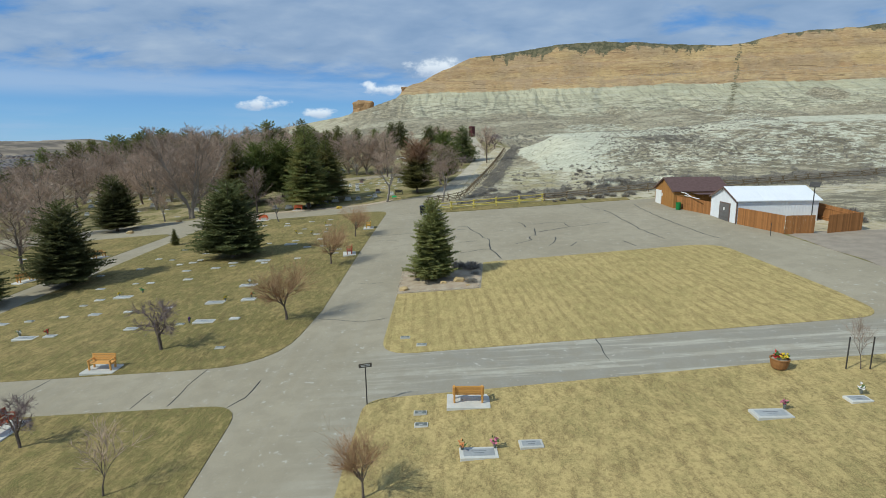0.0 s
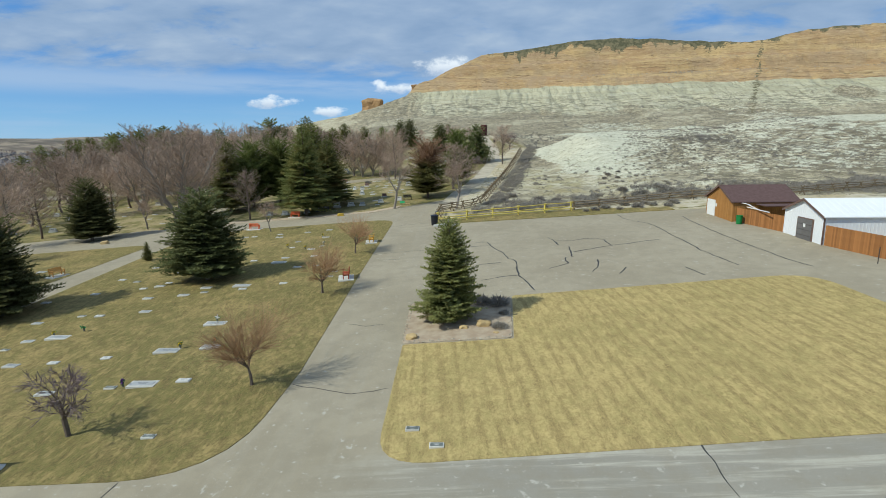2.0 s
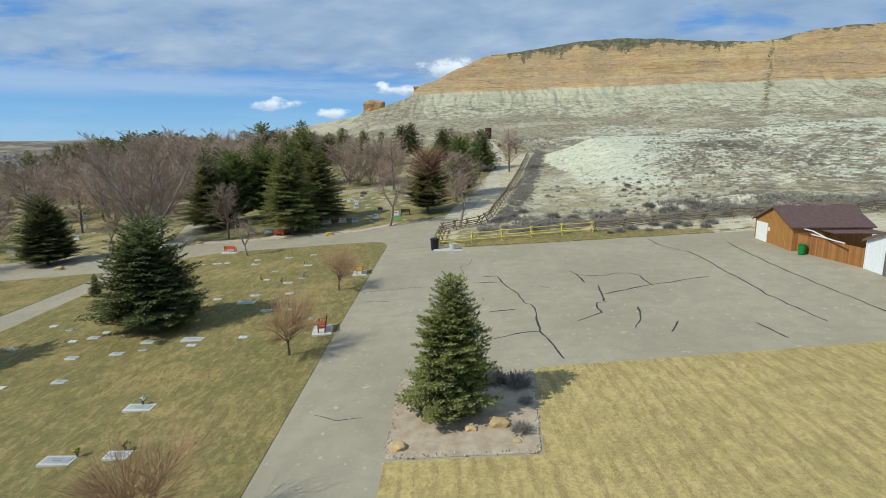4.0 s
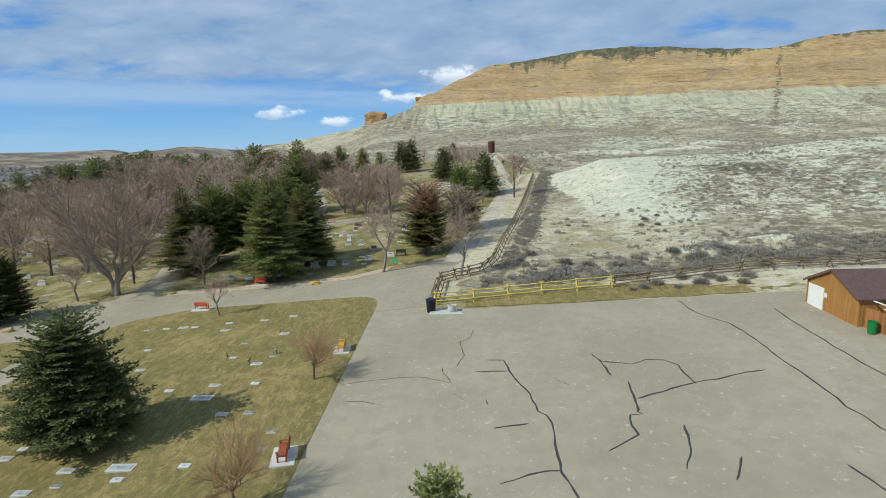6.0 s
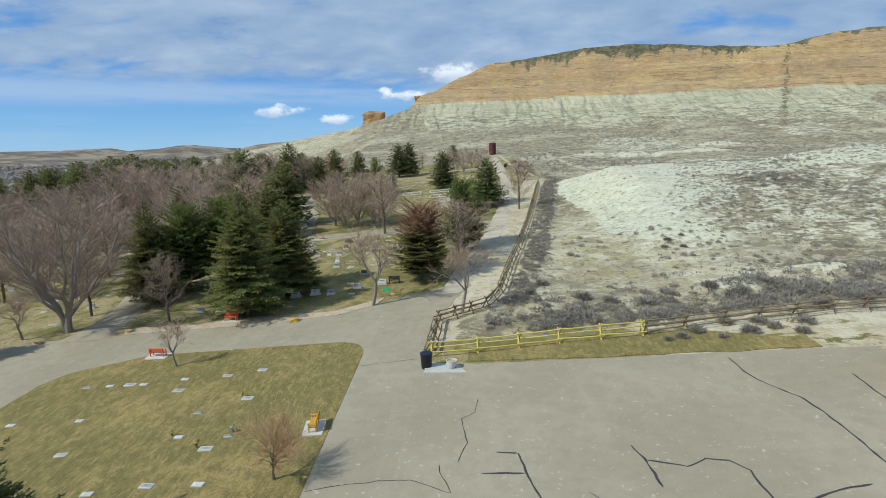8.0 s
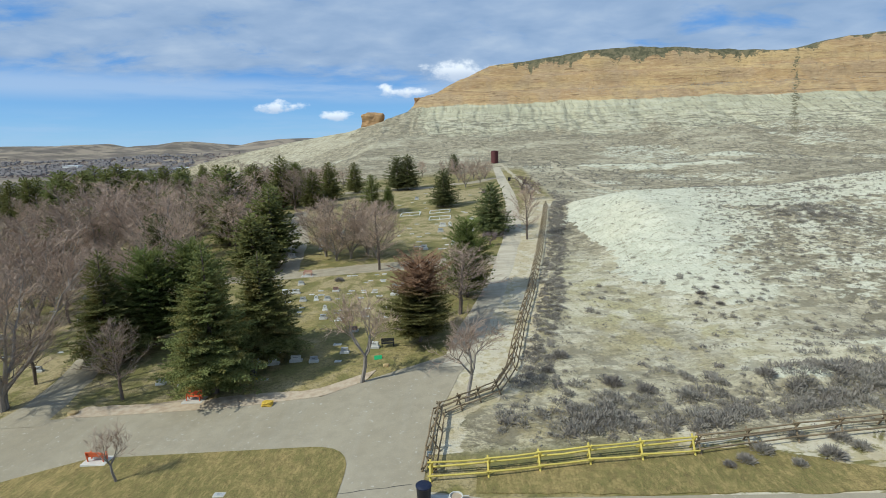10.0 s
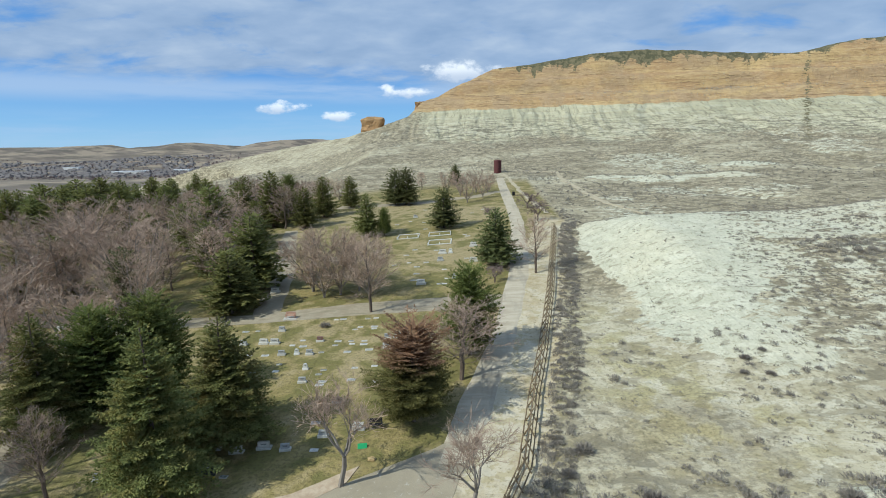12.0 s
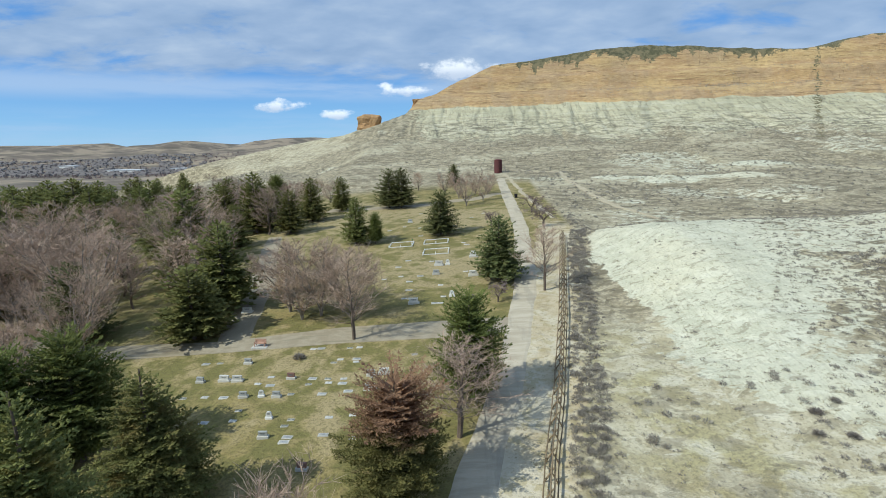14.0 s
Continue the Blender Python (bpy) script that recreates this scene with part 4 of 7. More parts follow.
def shade_tree(name, seed, tall, wide, bark, twig, label, stems=5, sides=15, subs=6, twigs=5, low=0.18, lean=0.6, rise=0.75, twig_r=0.012, trunk_r=0.16, category="tree"):
    """A leafless shade tree: fanned stems carry side branches, those carry shoots, and the shoots fine twigs."""
    rnd = random.Random(seed)
    root = tagged(new(name), label, category)
    limbs, fine = Soup(), Soup()

    def way(d, spread):
        return (d + Vector((rnd.gauss(0, spread), rnd.gauss(0, spread), rnd.gauss(0.08, spread * 0.7)))).normalized()

    def strand(soup, a, d, length, ra, rb, bits, spread, sides_n):
        pts = [a]
        for i in range(bits):
            d = way(d, spread)
            b = pts[-1] + d * (length / bits)
            soup.stick(pts[-1].copy(), b.copy(), ra + (rb - ra) * i / bits, ra + (rb - ra) * (i + 1) / bits, sides_n)
            pts.append(b)
        return pts

    for k in range(stems):
        g = k * math.tau / stems + rnd.uniform(-0.4, 0.4)
        out = Vector((math.cos(g), math.sin(g), 0))
        reach = wide * lean * (0.0 if stems == 1 else rnd.uniform(0.45, 1.0))
        top = tall * (0.93 if stems == 1 else rnd.uniform(0.74, 0.94))
        fork = 0.0 if stems == 1 else 0.10
        spine, n = [], 9
        for i in range(n + 1):
            t = i / n
            bend = max(0.0, (t - fork) / (1 - fork))
            spine.append(out * (reach * bend ** 0.9 + 0.1 * (stems > 1)) + Vector((rnd.gauss(0, 0.07), rnd.gauss(0, 0.07), top * t - (0.25 if i == 0 else 0))))
        r0 = trunk_r * (1 if stems == 1 else 0.72)
        for i in range(n):
            limbs.stick(spine[i].copy(), spine[i + 1].copy(), r0 * (1 - i / n) ** 1.3 + 0.012, r0 * (1 - (i + 1) / n) ** 1.3 + 0.012, 6)
        for j in range(sides):
            t = low + (0.97 - low) * (j + rnd.random()) / sides
            q = t * n
            i = min(n - 1, int(q))
            p = spine[i].lerp(spine[i + 1], q - i)
            ga = g + rnd.uniform(-1.9, 1.9) if stems > 1 else j * 2.4 + rnd.uniform(-0.5, 0.5)
            flare = max(0.15, 1 - abs(t - 0.45) ** 1.5 * 1.7)
            length = wide * (0.62 if stems > 1 else 0.85) * flare * rnd.uniform(0.65, 1.1)
            d = Vector((math.cos(ga), math.sin(ga), rise * rnd.uniform(0.55, 1.25) + 0.5 * t)).normalized()
            line = strand(limbs, p, d, length, 0.014 + 0.22 * r0 * (1 - t), 0.008, 4, 0.13, 3)
            for m in range(subs):
                u = 0.22 + 0.78 * (m + rnd.random()) / subs
                qa = u * 4
                ia = min(3, int(qa))
                pa = line[ia].lerp(line[ia + 1], qa - ia)
                da = way((line[ia + 1] - line[ia]).normalized() + UP * 0.25, 0.5)
                shoot = strand(fine, pa, da, length * rnd.uniform(0.28, 0.5), twig_r * 1.5, twig_r, 2, 0.2, 2)
                for _ in range(twigs):
                    c = shoot[0].lerp(shoot[2], rnd.random())
                    strand(fine, c, way(da, 0.55), length * rnd.uniform(0.14, 0.30), twig_r, twig_r * 0.5, 2, 0.25, 2)
    kz = tall / max(v.z for v in fine.v)
    kr = wide / sorted(math.hypot(v.x, v.y) for v in fine.v)[int(len(fine.v) * 0.97)]
    for so in (limbs, fine):
        for v in so.v:
            v.z *= kz
            f = min(1.0, max(0.0, v.z / (0.25 * tall)))
            v.x *= 1 + (kr - 1) * f
            v.y *= 1 + (kr - 1) * f
    part("trunk", limbs.mesh("trunk"), bark, root)
    part("crown", fine.mesh("crown"), twig, root)
    return root


def plant(proto, x, y, scale=1.0, turn=0.0, wide=1.0, label="", lean=0.0):
    """A copy of a prototype standing on the land."""
    m = Matrix.Translation((x, y, h(x, y))) @ Euler((0, radians(lean), 0)).to_matrix().to_4x4() @ Matrix.Rotation(radians(turn), 4, "Z") @ Matrix.Diagonal((scale * wide, scale * wide, scale, 1))
    ob = copy_thing(proto, m)
    if label:
        tagged(ob, label)
    return ob


def drop_proto(root):
    for o in (*root.children_recursive, root):
        bpy.data.objects.remove(o)


# conifers, by prototype of 10 m
SPRUCE_A = conifer("spruce_tree", 3, 10, 3.3, M_SPRUCE, "tall green spruce with drooping needled branches on grass", power=0.66, branches=300, fat=0.30, node=0.24, leaf=0.23, gaps=0.10)
SPRUCE_B = conifer("spruce_tree", 8, 10, 3.8, M_SPRUCE_BLUE, "broad green spruce with dense low branches on grass", droop=0.10, lift=0.10, branches=220, power=0.47, bare=0.10, node=0.22, leaf=0.23, fat=0.30, gaps=0.10, twins=((1.1, 0.5, 0.84, 2.0), (-0.8, -0.7, 0.72, 4.1)))
SPRUCE_C = conifer("spruce_tree", 15, 10, 3.9, M_SPRUCE_OLIVE, "olive-green spruce with some browned branch tips", droop=0.26, power=0.85, branches=380, leaf=0.18, fat=0.32, node=0.19, bare=0.12, gaps=0.12)
SPRUCE_D = conifer("spruce_tree", 23, 10, 3.3, M_SPRUCE_BED, "neat conical green spruce standing in a soil bed", droop=0.03, lift=0.14, branches=400, gaps=0.02, bare=0.03, power=0.62, node=0.17, leaf=0.21, fat=0.30)
BROWN = conifer("browned_conifer", 31, 10, 4.4, M_BROWNED, "winter-burned conifer with rusty brown upper needles", "conifer", droop=0.0, lift=0.22, power=0.27, branches=330, leaf=0.22, fat=0.26, node=0.23, gaps=0.12)
PINE = conifer("pine_tree", 42, 10, 3.9, M_PINE, "bushy green pine with upswept clumped needles", "pine", droop=-0.05, lift=0.28, power=0.42, leaf=0.27, fat=0.24, branches=340, node=0.25, gaps=0.12)

SPRUCE_FAR = conifer("spruce_tree", 51, 10, 3.9, M_SPRUCE, "dark green spruce standing among bare trees", branches=190, node=0.52, leaf=0.44, fat=0.32, droop=0.15, power=0.62, gaps=0.1)
SPRUCE_FAR_B = conifer("spruce_tree", 57, 10, 4.5, M_SPRUCE_BLUE, "full green spruce on the upper cemetery lawn", branches=210, node=0.50, leaf=0.40, fat=0.32, droop=0.1, power=0.58, gaps=0.1)
FAR_CONIFER = {SPRUCE_A: SPRUCE_FAR, SPRUCE_B: SPRUCE_FAR_B}
for proto, rows in (
    (SPRUCE_D, [(0.7, 42.6, 7.0, 1.08)]),
    (SPRUCE_B, [(-36.8, 49.9, 8.5, 1.28), (-54.0, 85.0, 9.3, 1.1), (-22.9, 57.4, 8.8, 1.32), (-40.5, 43.0, 6.5, 1.2), (5.2, 153.8, 10.2, 0.95), (-6.0, 187.5, 10.0, 0.9)]),
    (SPRUCE_C, [(-24.4, 95.4, 15.0, 1.0), (-22.4, 103.3, 12.1, 1.25), (-41.0, 104.0, 13.4, 1.0)]),
    (SPRUCE_A, [(-35.1, 67.8, 2.3, 1.0), (-37.8, 147.8, 13.9, 1.05), (-37.2, 136.9, 10.4, 1.2), (-24.5, 184.3, 10.3, 0.85), (-39.4, 232.7, 10.5, 0.9), (-44.4, 217.7, 12.2, 0.9), (-45.2, 201.4, 11.1, 0.9), (-56.0, 206.0, 15.9, 0.8), (-58.8, 176.1, 16.1, 1.1), (-70.7, 185.5, 11.5, 1.2)]),
    (SPRUCE_A, [(-144.6, 332.3, 10.0, 0.9), (-162.7, 323.2, 11.0, 0.9), (-155.9, 328.7, 9.0, 1.1), (-149.0, 235.1, 16.3, 1.2), (-145.1, 244.0, 15.0, 1.2), (-131.4, 229.6, 16.9, 1.2), (-120.8, 226.3, 17.0, 1.2), (-114.8, 229.0, 14.1, 1.0), (-160, 238, 15, 0.9), (-172, 246, 15.5, 0.9), (-186, 250, 14, 0.9), (-139, 252, 15, 0.8)]),
    (SPRUCE_A, [(-64, 206, 13, 0.9), (-54.5, 190, 10, 0.9), (-72, 172, 12, 0.9), (-52, 160, 11, 0.9), (-110, 228, 14, 0.9), (-126, 240, 14, 0.9), (-133, 212, 14, 0.9), (-150, 222, 15, 0.9), (-164, 230, 15, 0.9), (-96, 236, 12, 0.9), (-182, 236, 15, 0.9), (-200, 246, 15, 0.9), (-118, 132, 14, 1.1), (-108, 124, 13, 1.1), (-84, 150, 11, 1.0), (-78, 152, 12, 1.1), (-100, 205, 15, 1.2), (-112, 208, 16, 1.2), (-124, 214, 16, 1.2), (-140, 226, 16, 1.2), (-70, 216, 13, 1.0), (-84, 224, 14, 1.0), (-60, 220, 12, 1.0), (-92, 214, 14, 1.0), (-76, 234, 13, 1.0), (-104, 238, 14, 1.0), (-118, 250, 14, 1.0), (-134, 256, 14, 1.0), (-54, 214, 11, 1.0)]),
    (SPRUCE_B, [(-24.0, 230.5, 11.9, 0.85), (-20.2, 230.0, 11.9, 0.85), (-5.6, 274.3, 8.0, 0.9), (-54.4, 138.0, 11.4, 0.9)]),
    (PINE, [(-38.4, 108.3, 11.8, 1.1), (-34.0, 111.0, 11.8, 1.15), (0.5, 118.0, 10.6, 1.05), (-20.1, 183.1, 6.7, 0.7), (-66, 250, 11, 0.9)]),
    (BROWN, [(-4.8, 104.5, 9.6, 1.12)]),
):
    for i, (x, y, tall, wide) in enumerate(rows):
        plant(FAR_CONIFER.get(proto, proto) if y > 125 or x < -60 else proto, x, y, tall / 10, (x * 37 + y * 11) % 360, wide * (1.25 if y > 125 else 1.0))
for p in (SPRUCE_FAR, SPRUCE_FAR_B, SPRUCE_A, SPRUCE_B, SPRUCE_C, SPRUCE_D, BROWN, PINE):
    drop_proto(p)

BIG = shade_tree("bare_tree", 5, 10, 5.0, M_PALE_BARK, M_TWIG, "large leafless shade tree with pale spreading limbs", stems=7, sides=18, subs=8, twigs=6, twig_r=0.0075, trunk_r=0.17, lean=0.8)
MEDIUM = shade_tree("bare_tree", 11, 10, 3.8, M_BARK, M_TWIG, "leafless grey-brown tree with a dense twiggy crown", stems=1, sides=46, subs=8, twigs=6, twig_r=0.008, trunk_r=0.17, low=0.2)
THICK = shade_tree("bare_tree", 19, 10, 4.6, M_PALE_BARK, M_TWIG, "low wide leafless tree with a tangled crown", stems=5, sides=18, subs=9, twigs=7, twig_r=0.008, low=0.12, lean=0.6, trunk_r=0.12)
THIN = broadleaf("bare_tree", 27, 10, 3.4, M_PALE_BARK, M_TWIG, "slender leafless tree with an open crown", fork=0.26, levels=5, twigs=6, twig_r=0.013)
VASE = broadleaf("ornamental_tree", 33, 5, 2.0, M_BARK, M_TWIG_RED, "small leafless ornamental tree with reddish upswept twigs", kids=9, fork=0.24, levels=4, twigs=10, spread_deg=38, rise=0.25, twig_r=0.006, trunk_r=0.10, twig_len=3.0, fan=0.3, category="ornamental tree")
CRAB = broadleaf("crab_apple_tree", 37, 4, 2.0, M_BARK, M_TWIG_PURPLE, "small crooked leafless crab apple tree on the lawn", fork=0.22, levels=5, twigs=6, spread_deg=48, rise=0.15, twig_r=0.008, trunk_r=0.13, category="ornamental tree")
BIG_FAR = shade_tree("bare_tree", 61, 10, 4.6, M_PALE_BARK, M_TWIG, "large leafless grey tree among the graves", stems=6, sides=14, subs=8, twigs=6, twig_r=0.011, trunk_r=0.15, lean=0.75, low=0.14)
MEDIUM_FAR = shade_tree("bare_tree", 67, 10, 3.9, M_BARK, M_TWIG, "leafless grey-brown tree among the graves", stems=1, sides=40, subs=8, twigs=7, twig_r=0.012, low=0.14)
THICK_FAR = shade_tree("bare_tree", 71, 10, 4.7, M_PALE_BARK, M_TWIG, "wide leafless tree with a hazy grey crown", stems=4, sides=14, subs=8, twigs=6, twig_r=0.012, low=0.12, lean=0.6)
FAR_TREE = {BIG: BIG_FAR, MEDIUM: MEDIUM_FAR, THICK: THICK_FAR}
SAPLING = broadleaf("young_tree", 41, 3, 0.8, M_BARK, M_TWIG, "thin leafless young tree", fork=0.35, levels=4, twigs=4, spread_deg=30, rise=0.4, twig_r=0.006, trunk_r=0.035, category="young tree")

for proto, size, rows in (
    (BIG, 10, [(-45.7, 94.2, 16.8, 1.0), (-64.5, 150.0, 17.0, 1.1), (-62, 118, 14, 1.0), (-85, 140, 15, 1.0), (-78, 96, 13, 1.0)]),
    (MEDIUM, 10, [(-46.6, 99.5, 9.1, 1.0), (-33.9, 94.9, 8.8, 0.9), (-0.2, 112.0, 9.4, 1.45), (11.6, 147.0, 10.6, 1.0), (-14.4, 133.4, 12.2, 1.0), (-48.8, 58.5, 8.7, 1.0), (-58, 70, 9, 1), (-66, 90, 10, 1), (-72, 108, 11, 1), (-90, 112, 12, 1), (-18.6, 266.6, 7.3, 1.0)]),
    (THICK, 10, [(-18.2, 143.6, 10.2, 1.15), (-23.6, 141.4, 10.8, 1.2), (-16.0, 141.0, 9.2, 1.1), (-21.0, 142.5, 12.6, 1.15), (-26.5, 145.0, 11.6, 1.15), (-89.2, 231.8, 13.3, 1.1), (-65.7, 216.0, 13.1, 1.1), (-109.4, 243.4, 12.0, 1.1), (-78, 222, 12, 1.1), (-98, 228, 12.5, 1.1), (-56, 186, 10, 1.1), (-50, 166, 11, 1.1), (-66, 196, 11, 1.2), (-0.5, 224.2, 9.0, 0.8), (4.6, 231.5, 7.7, 0.8), (-48, 252, 9, 1), (-58, 262, 9, 1), (-72, 268, 10, 1), (-71, 136.4, 11, 1.0), (-77, 138.3, 10, 1.0), (-66, 143, 9, 1.0), (-58, 131, 9, 1.0), (-3, 240, 9, 0.9), (2.5, 246, 8.5, 0.9), (6.5, 243, 7.5, 0.9), (-8, 252, 8, 0.9)]),
    (THICK, 10, [(-52, 122, 11, 1.1), (-75, 128, 12, 1.1), (-96, 160, 13, 1.2), (-84, 172, 13, 1.2), (-104, 190, 13, 1.2), (-92, 204, 12, 1.2), (-118, 176, 13, 1.2), (-128, 200, 13, 1.2), (-108, 140, 12, 1.2), (-104, 116, 12, 1.2), (-140, 215, 13, 1.2)]),
    (BIG, 10, [(-56, 142, 16, 1.0), (-80, 158, 17, 1.1), (-98, 148, 17, 1.1), (-112, 160, 17, 1.1), (-92, 180, 17, 1.1), (-120, 150, 16, 1.1), (-74, 138, 16, 1.1), (-60, 108, 13, 1.0), (-98, 98, 15, 1.1), (-50, 132, 13, 0.9), (-66, 126, 14, 1.0), (-88, 126, 15, 1.1), (-70, 160, 15, 1.0), (-104, 172, 16, 1.1)]),
    (MEDIUM, 10, [(-47, 152, 12, 1.1), (-52, 176, 11, 1.1), (-76, 204, 12, 1.2), (-84, 214, 12, 1.2), (-104, 206, 12, 1.2), (-100, 220, 12, 1.2), (-116, 214, 12, 1.2), (-70, 232, 11, 1.2), (-54, 226, 11, 1.2), (-92, 246, 11, 1.2), (-58, 244, 10, 1.2), (-128, 176, 13, 1.1), (-136, 190, 13, 1.1), (-84, 118, 12, 1.1), (-64, 82, 10, 1.0), (-70, 72, 10, 1.0), (-80, 84, 11, 1.0), (-92, 92, 12, 1.0), (-88, 76, 11, 1.0)]),
    (MEDIUM, 10, [(-80, 211, 10, 1.1), (-64, 230, 11, 1.1), (-132, 185, 12, 1.1), (-51, 202, 13, 1.1), (-55, 151, 10, 1.1), (-57, 118, 11, 1.0), (-69, 118, 12, 1.0), (-79, 104, 11, 1.0), (-84, 132, 12, 1.0), (-94, 134, 12, 1.0), (-61, 158, 11, 1.1), (-52, 124, 9, 1.0), (-74, 148, 12, 1.1), (-99, 118, 12, 1.1), (-66, 108, 10, 1.0), (-93, 164, 11, 1.1), (-87, 195, 12, 1.1), (-134, 161, 13, 1.1), (-110, 228, 10, 1.1), (-67, 155, 11, 1.1), (-80, 152, 12, 1.1), (-135, 224, 13, 1.1), (-116, 161, 10, 1.1), (-48, 224, 11, 1.1)]),
    (BIG, 10, [(-87, 205, 13, 1.1), (-117, 230, 14, 1.1), (-74, 233, 15, 1.1), (-56, 169, 16, 1.1), (-103, 156, 13, 1.1), (-122, 146, 14, 1.1), (-108, 198, 15, 1.1), (-135, 205, 16, 1.1), (-105, 170, 13, 1.1), (-62, 186, 14, 1.1), (-107, 186, 15, 1.1), (-72, 146, 16, 1.1)]),
    (THIN, 10, [(-9.9, 95.9, 10.8, 1.0), (0.5, 91.2, 9.2, 1.1), (-50.0, 92.6, 5.9, 1.2), (-25.6, 81.9, 5.2, 0.9)]),
    (VASE, 5, [(-9.7, 34.7, 5.7, 1.02), (-10.0, 50.5, 5.4, 1.02), (-10.0, 64.4, 5.2, 1.02)]),
    (CRAB, 4, [(-16.6, 30.5, 3.8, 1.0), (-17.2, 19.8, 2.9, 0.8), (16.4, 206, 5.2, 1.5), (17.0, 188, 5.6, 1.4), (5.6, 194, 3.6, 1.5), (4.6, 143.5, 3.2, 1.4)]),
    (VASE, 5, [(-0.8, 15.2, 3.5, 0.9)]),
    (SAPLING, 3, [(21.5, 22.1, 3.0, 1.0), (-10.9, 16.1, 3.2, 1.5)]),
):
    for i, (x, y, tall, wide) in enumerate(rows):
        low = 0.68 if x < -95 else 1.0      # the western grove is lower
        plant(FAR_TREE.get(proto, proto) if y > 150 or x < -50 else proto, x, y, tall / size * low, (x * 53 + y * 29) % 360, wide)
for p in (BIG_FAR, MEDIUM_FAR, THICK_FAR, BIG, MEDIUM, THICK, THIN, VASE, CRAB, SAPLING):
    drop_proto(p)


# ---- the service buildings
def box(bm, x0, x1, y0, y1, z0, z1, bevel=0.0):
    vs = [bm.verts.new((x, y, z)) for x in (x0, x1) for y in (y0, y1) for z in (z0, z1)]
    fs = [bm.faces.new([vs[i] for i in f]) for f in ((0, 1, 3, 2), (4, 6, 7, 5), (0, 4, 5, 1), (2, 3, 7, 6), (0, 2, 6, 4), (1, 5, 7, 3))]
    if bevel:
        bmesh.ops.bevel(bm, geom=list({e for f in fs for e in f.edges}), offset=bevel, segments=1, affect="EDGES")
    return vs


def box_part(name, size, mat, parent, at=(0, 0, 0), bevel=0.0, label="", rz=0.0):
    bm = bmesh.new()
    x, y, z = size
    box(bm, -x / 2, x / 2, -y / 2, y / 2, 0, z, bevel)
    ob = part(name, bm, mat, parent, label)
    ob.matrix_basis = pose(*at, 0, 0, rz)
    return ob


M_STEEL_WHITE = mottled("white ribbed steel", (0.78, 0.79, 0.80), (0.72, 0.73, 0.75), 1.0, 0.45, 0.0, 0.5, vary=0.02)
M_ROOF_WHITE = mottled("white steel roof", (0.82, 0.83, 0.84), (0.77, 0.78, 0.80), 0.8, 0.4, 0.0, 0.5, vary=0.02)
M_TRIM_BROWN = mottled("brown trim", (0.12, 0.075, 0.06), (0.16, 0.10, 0.08), 2.0, 0.6)
M_DOOR_GREY = mottled("weathered grey door", (0.115, 0.11, 0.105), (0.155, 0.145, 0.14), 2.0, 0.6)
M_CEDAR = mottled("orange stained cedar", (0.42, 0.215, 0.066), (0.33, 0.16, 0.048), 2.0, 0.8, vary=0.15, stretch=(1, 1, 0.3))
M_FENCE_RED = mottled("stained fence boards", (0.36, 0.165, 0.055), (0.27, 0.115, 0.040), 2.0, 0.85, vary=0.22, stretch=(1, 1, 0.3))
M_SHINGLE = mottled("brown shingles", (0.10, 0.06, 0.055), (0.135, 0.085, 0.08), 3.0, 0.9, fine=30.0)
M_WHITE = mottled("white paint", (0.78, 0.77, 0.74), (0.70, 0.69, 0.66), 2.0, 0.6, vary=0.03)
M_GREEN_BARREL = mottled("green plastic", (0.02, 0.20, 0.05), (0.015, 0.15, 0.04), 2.0, 0.5)


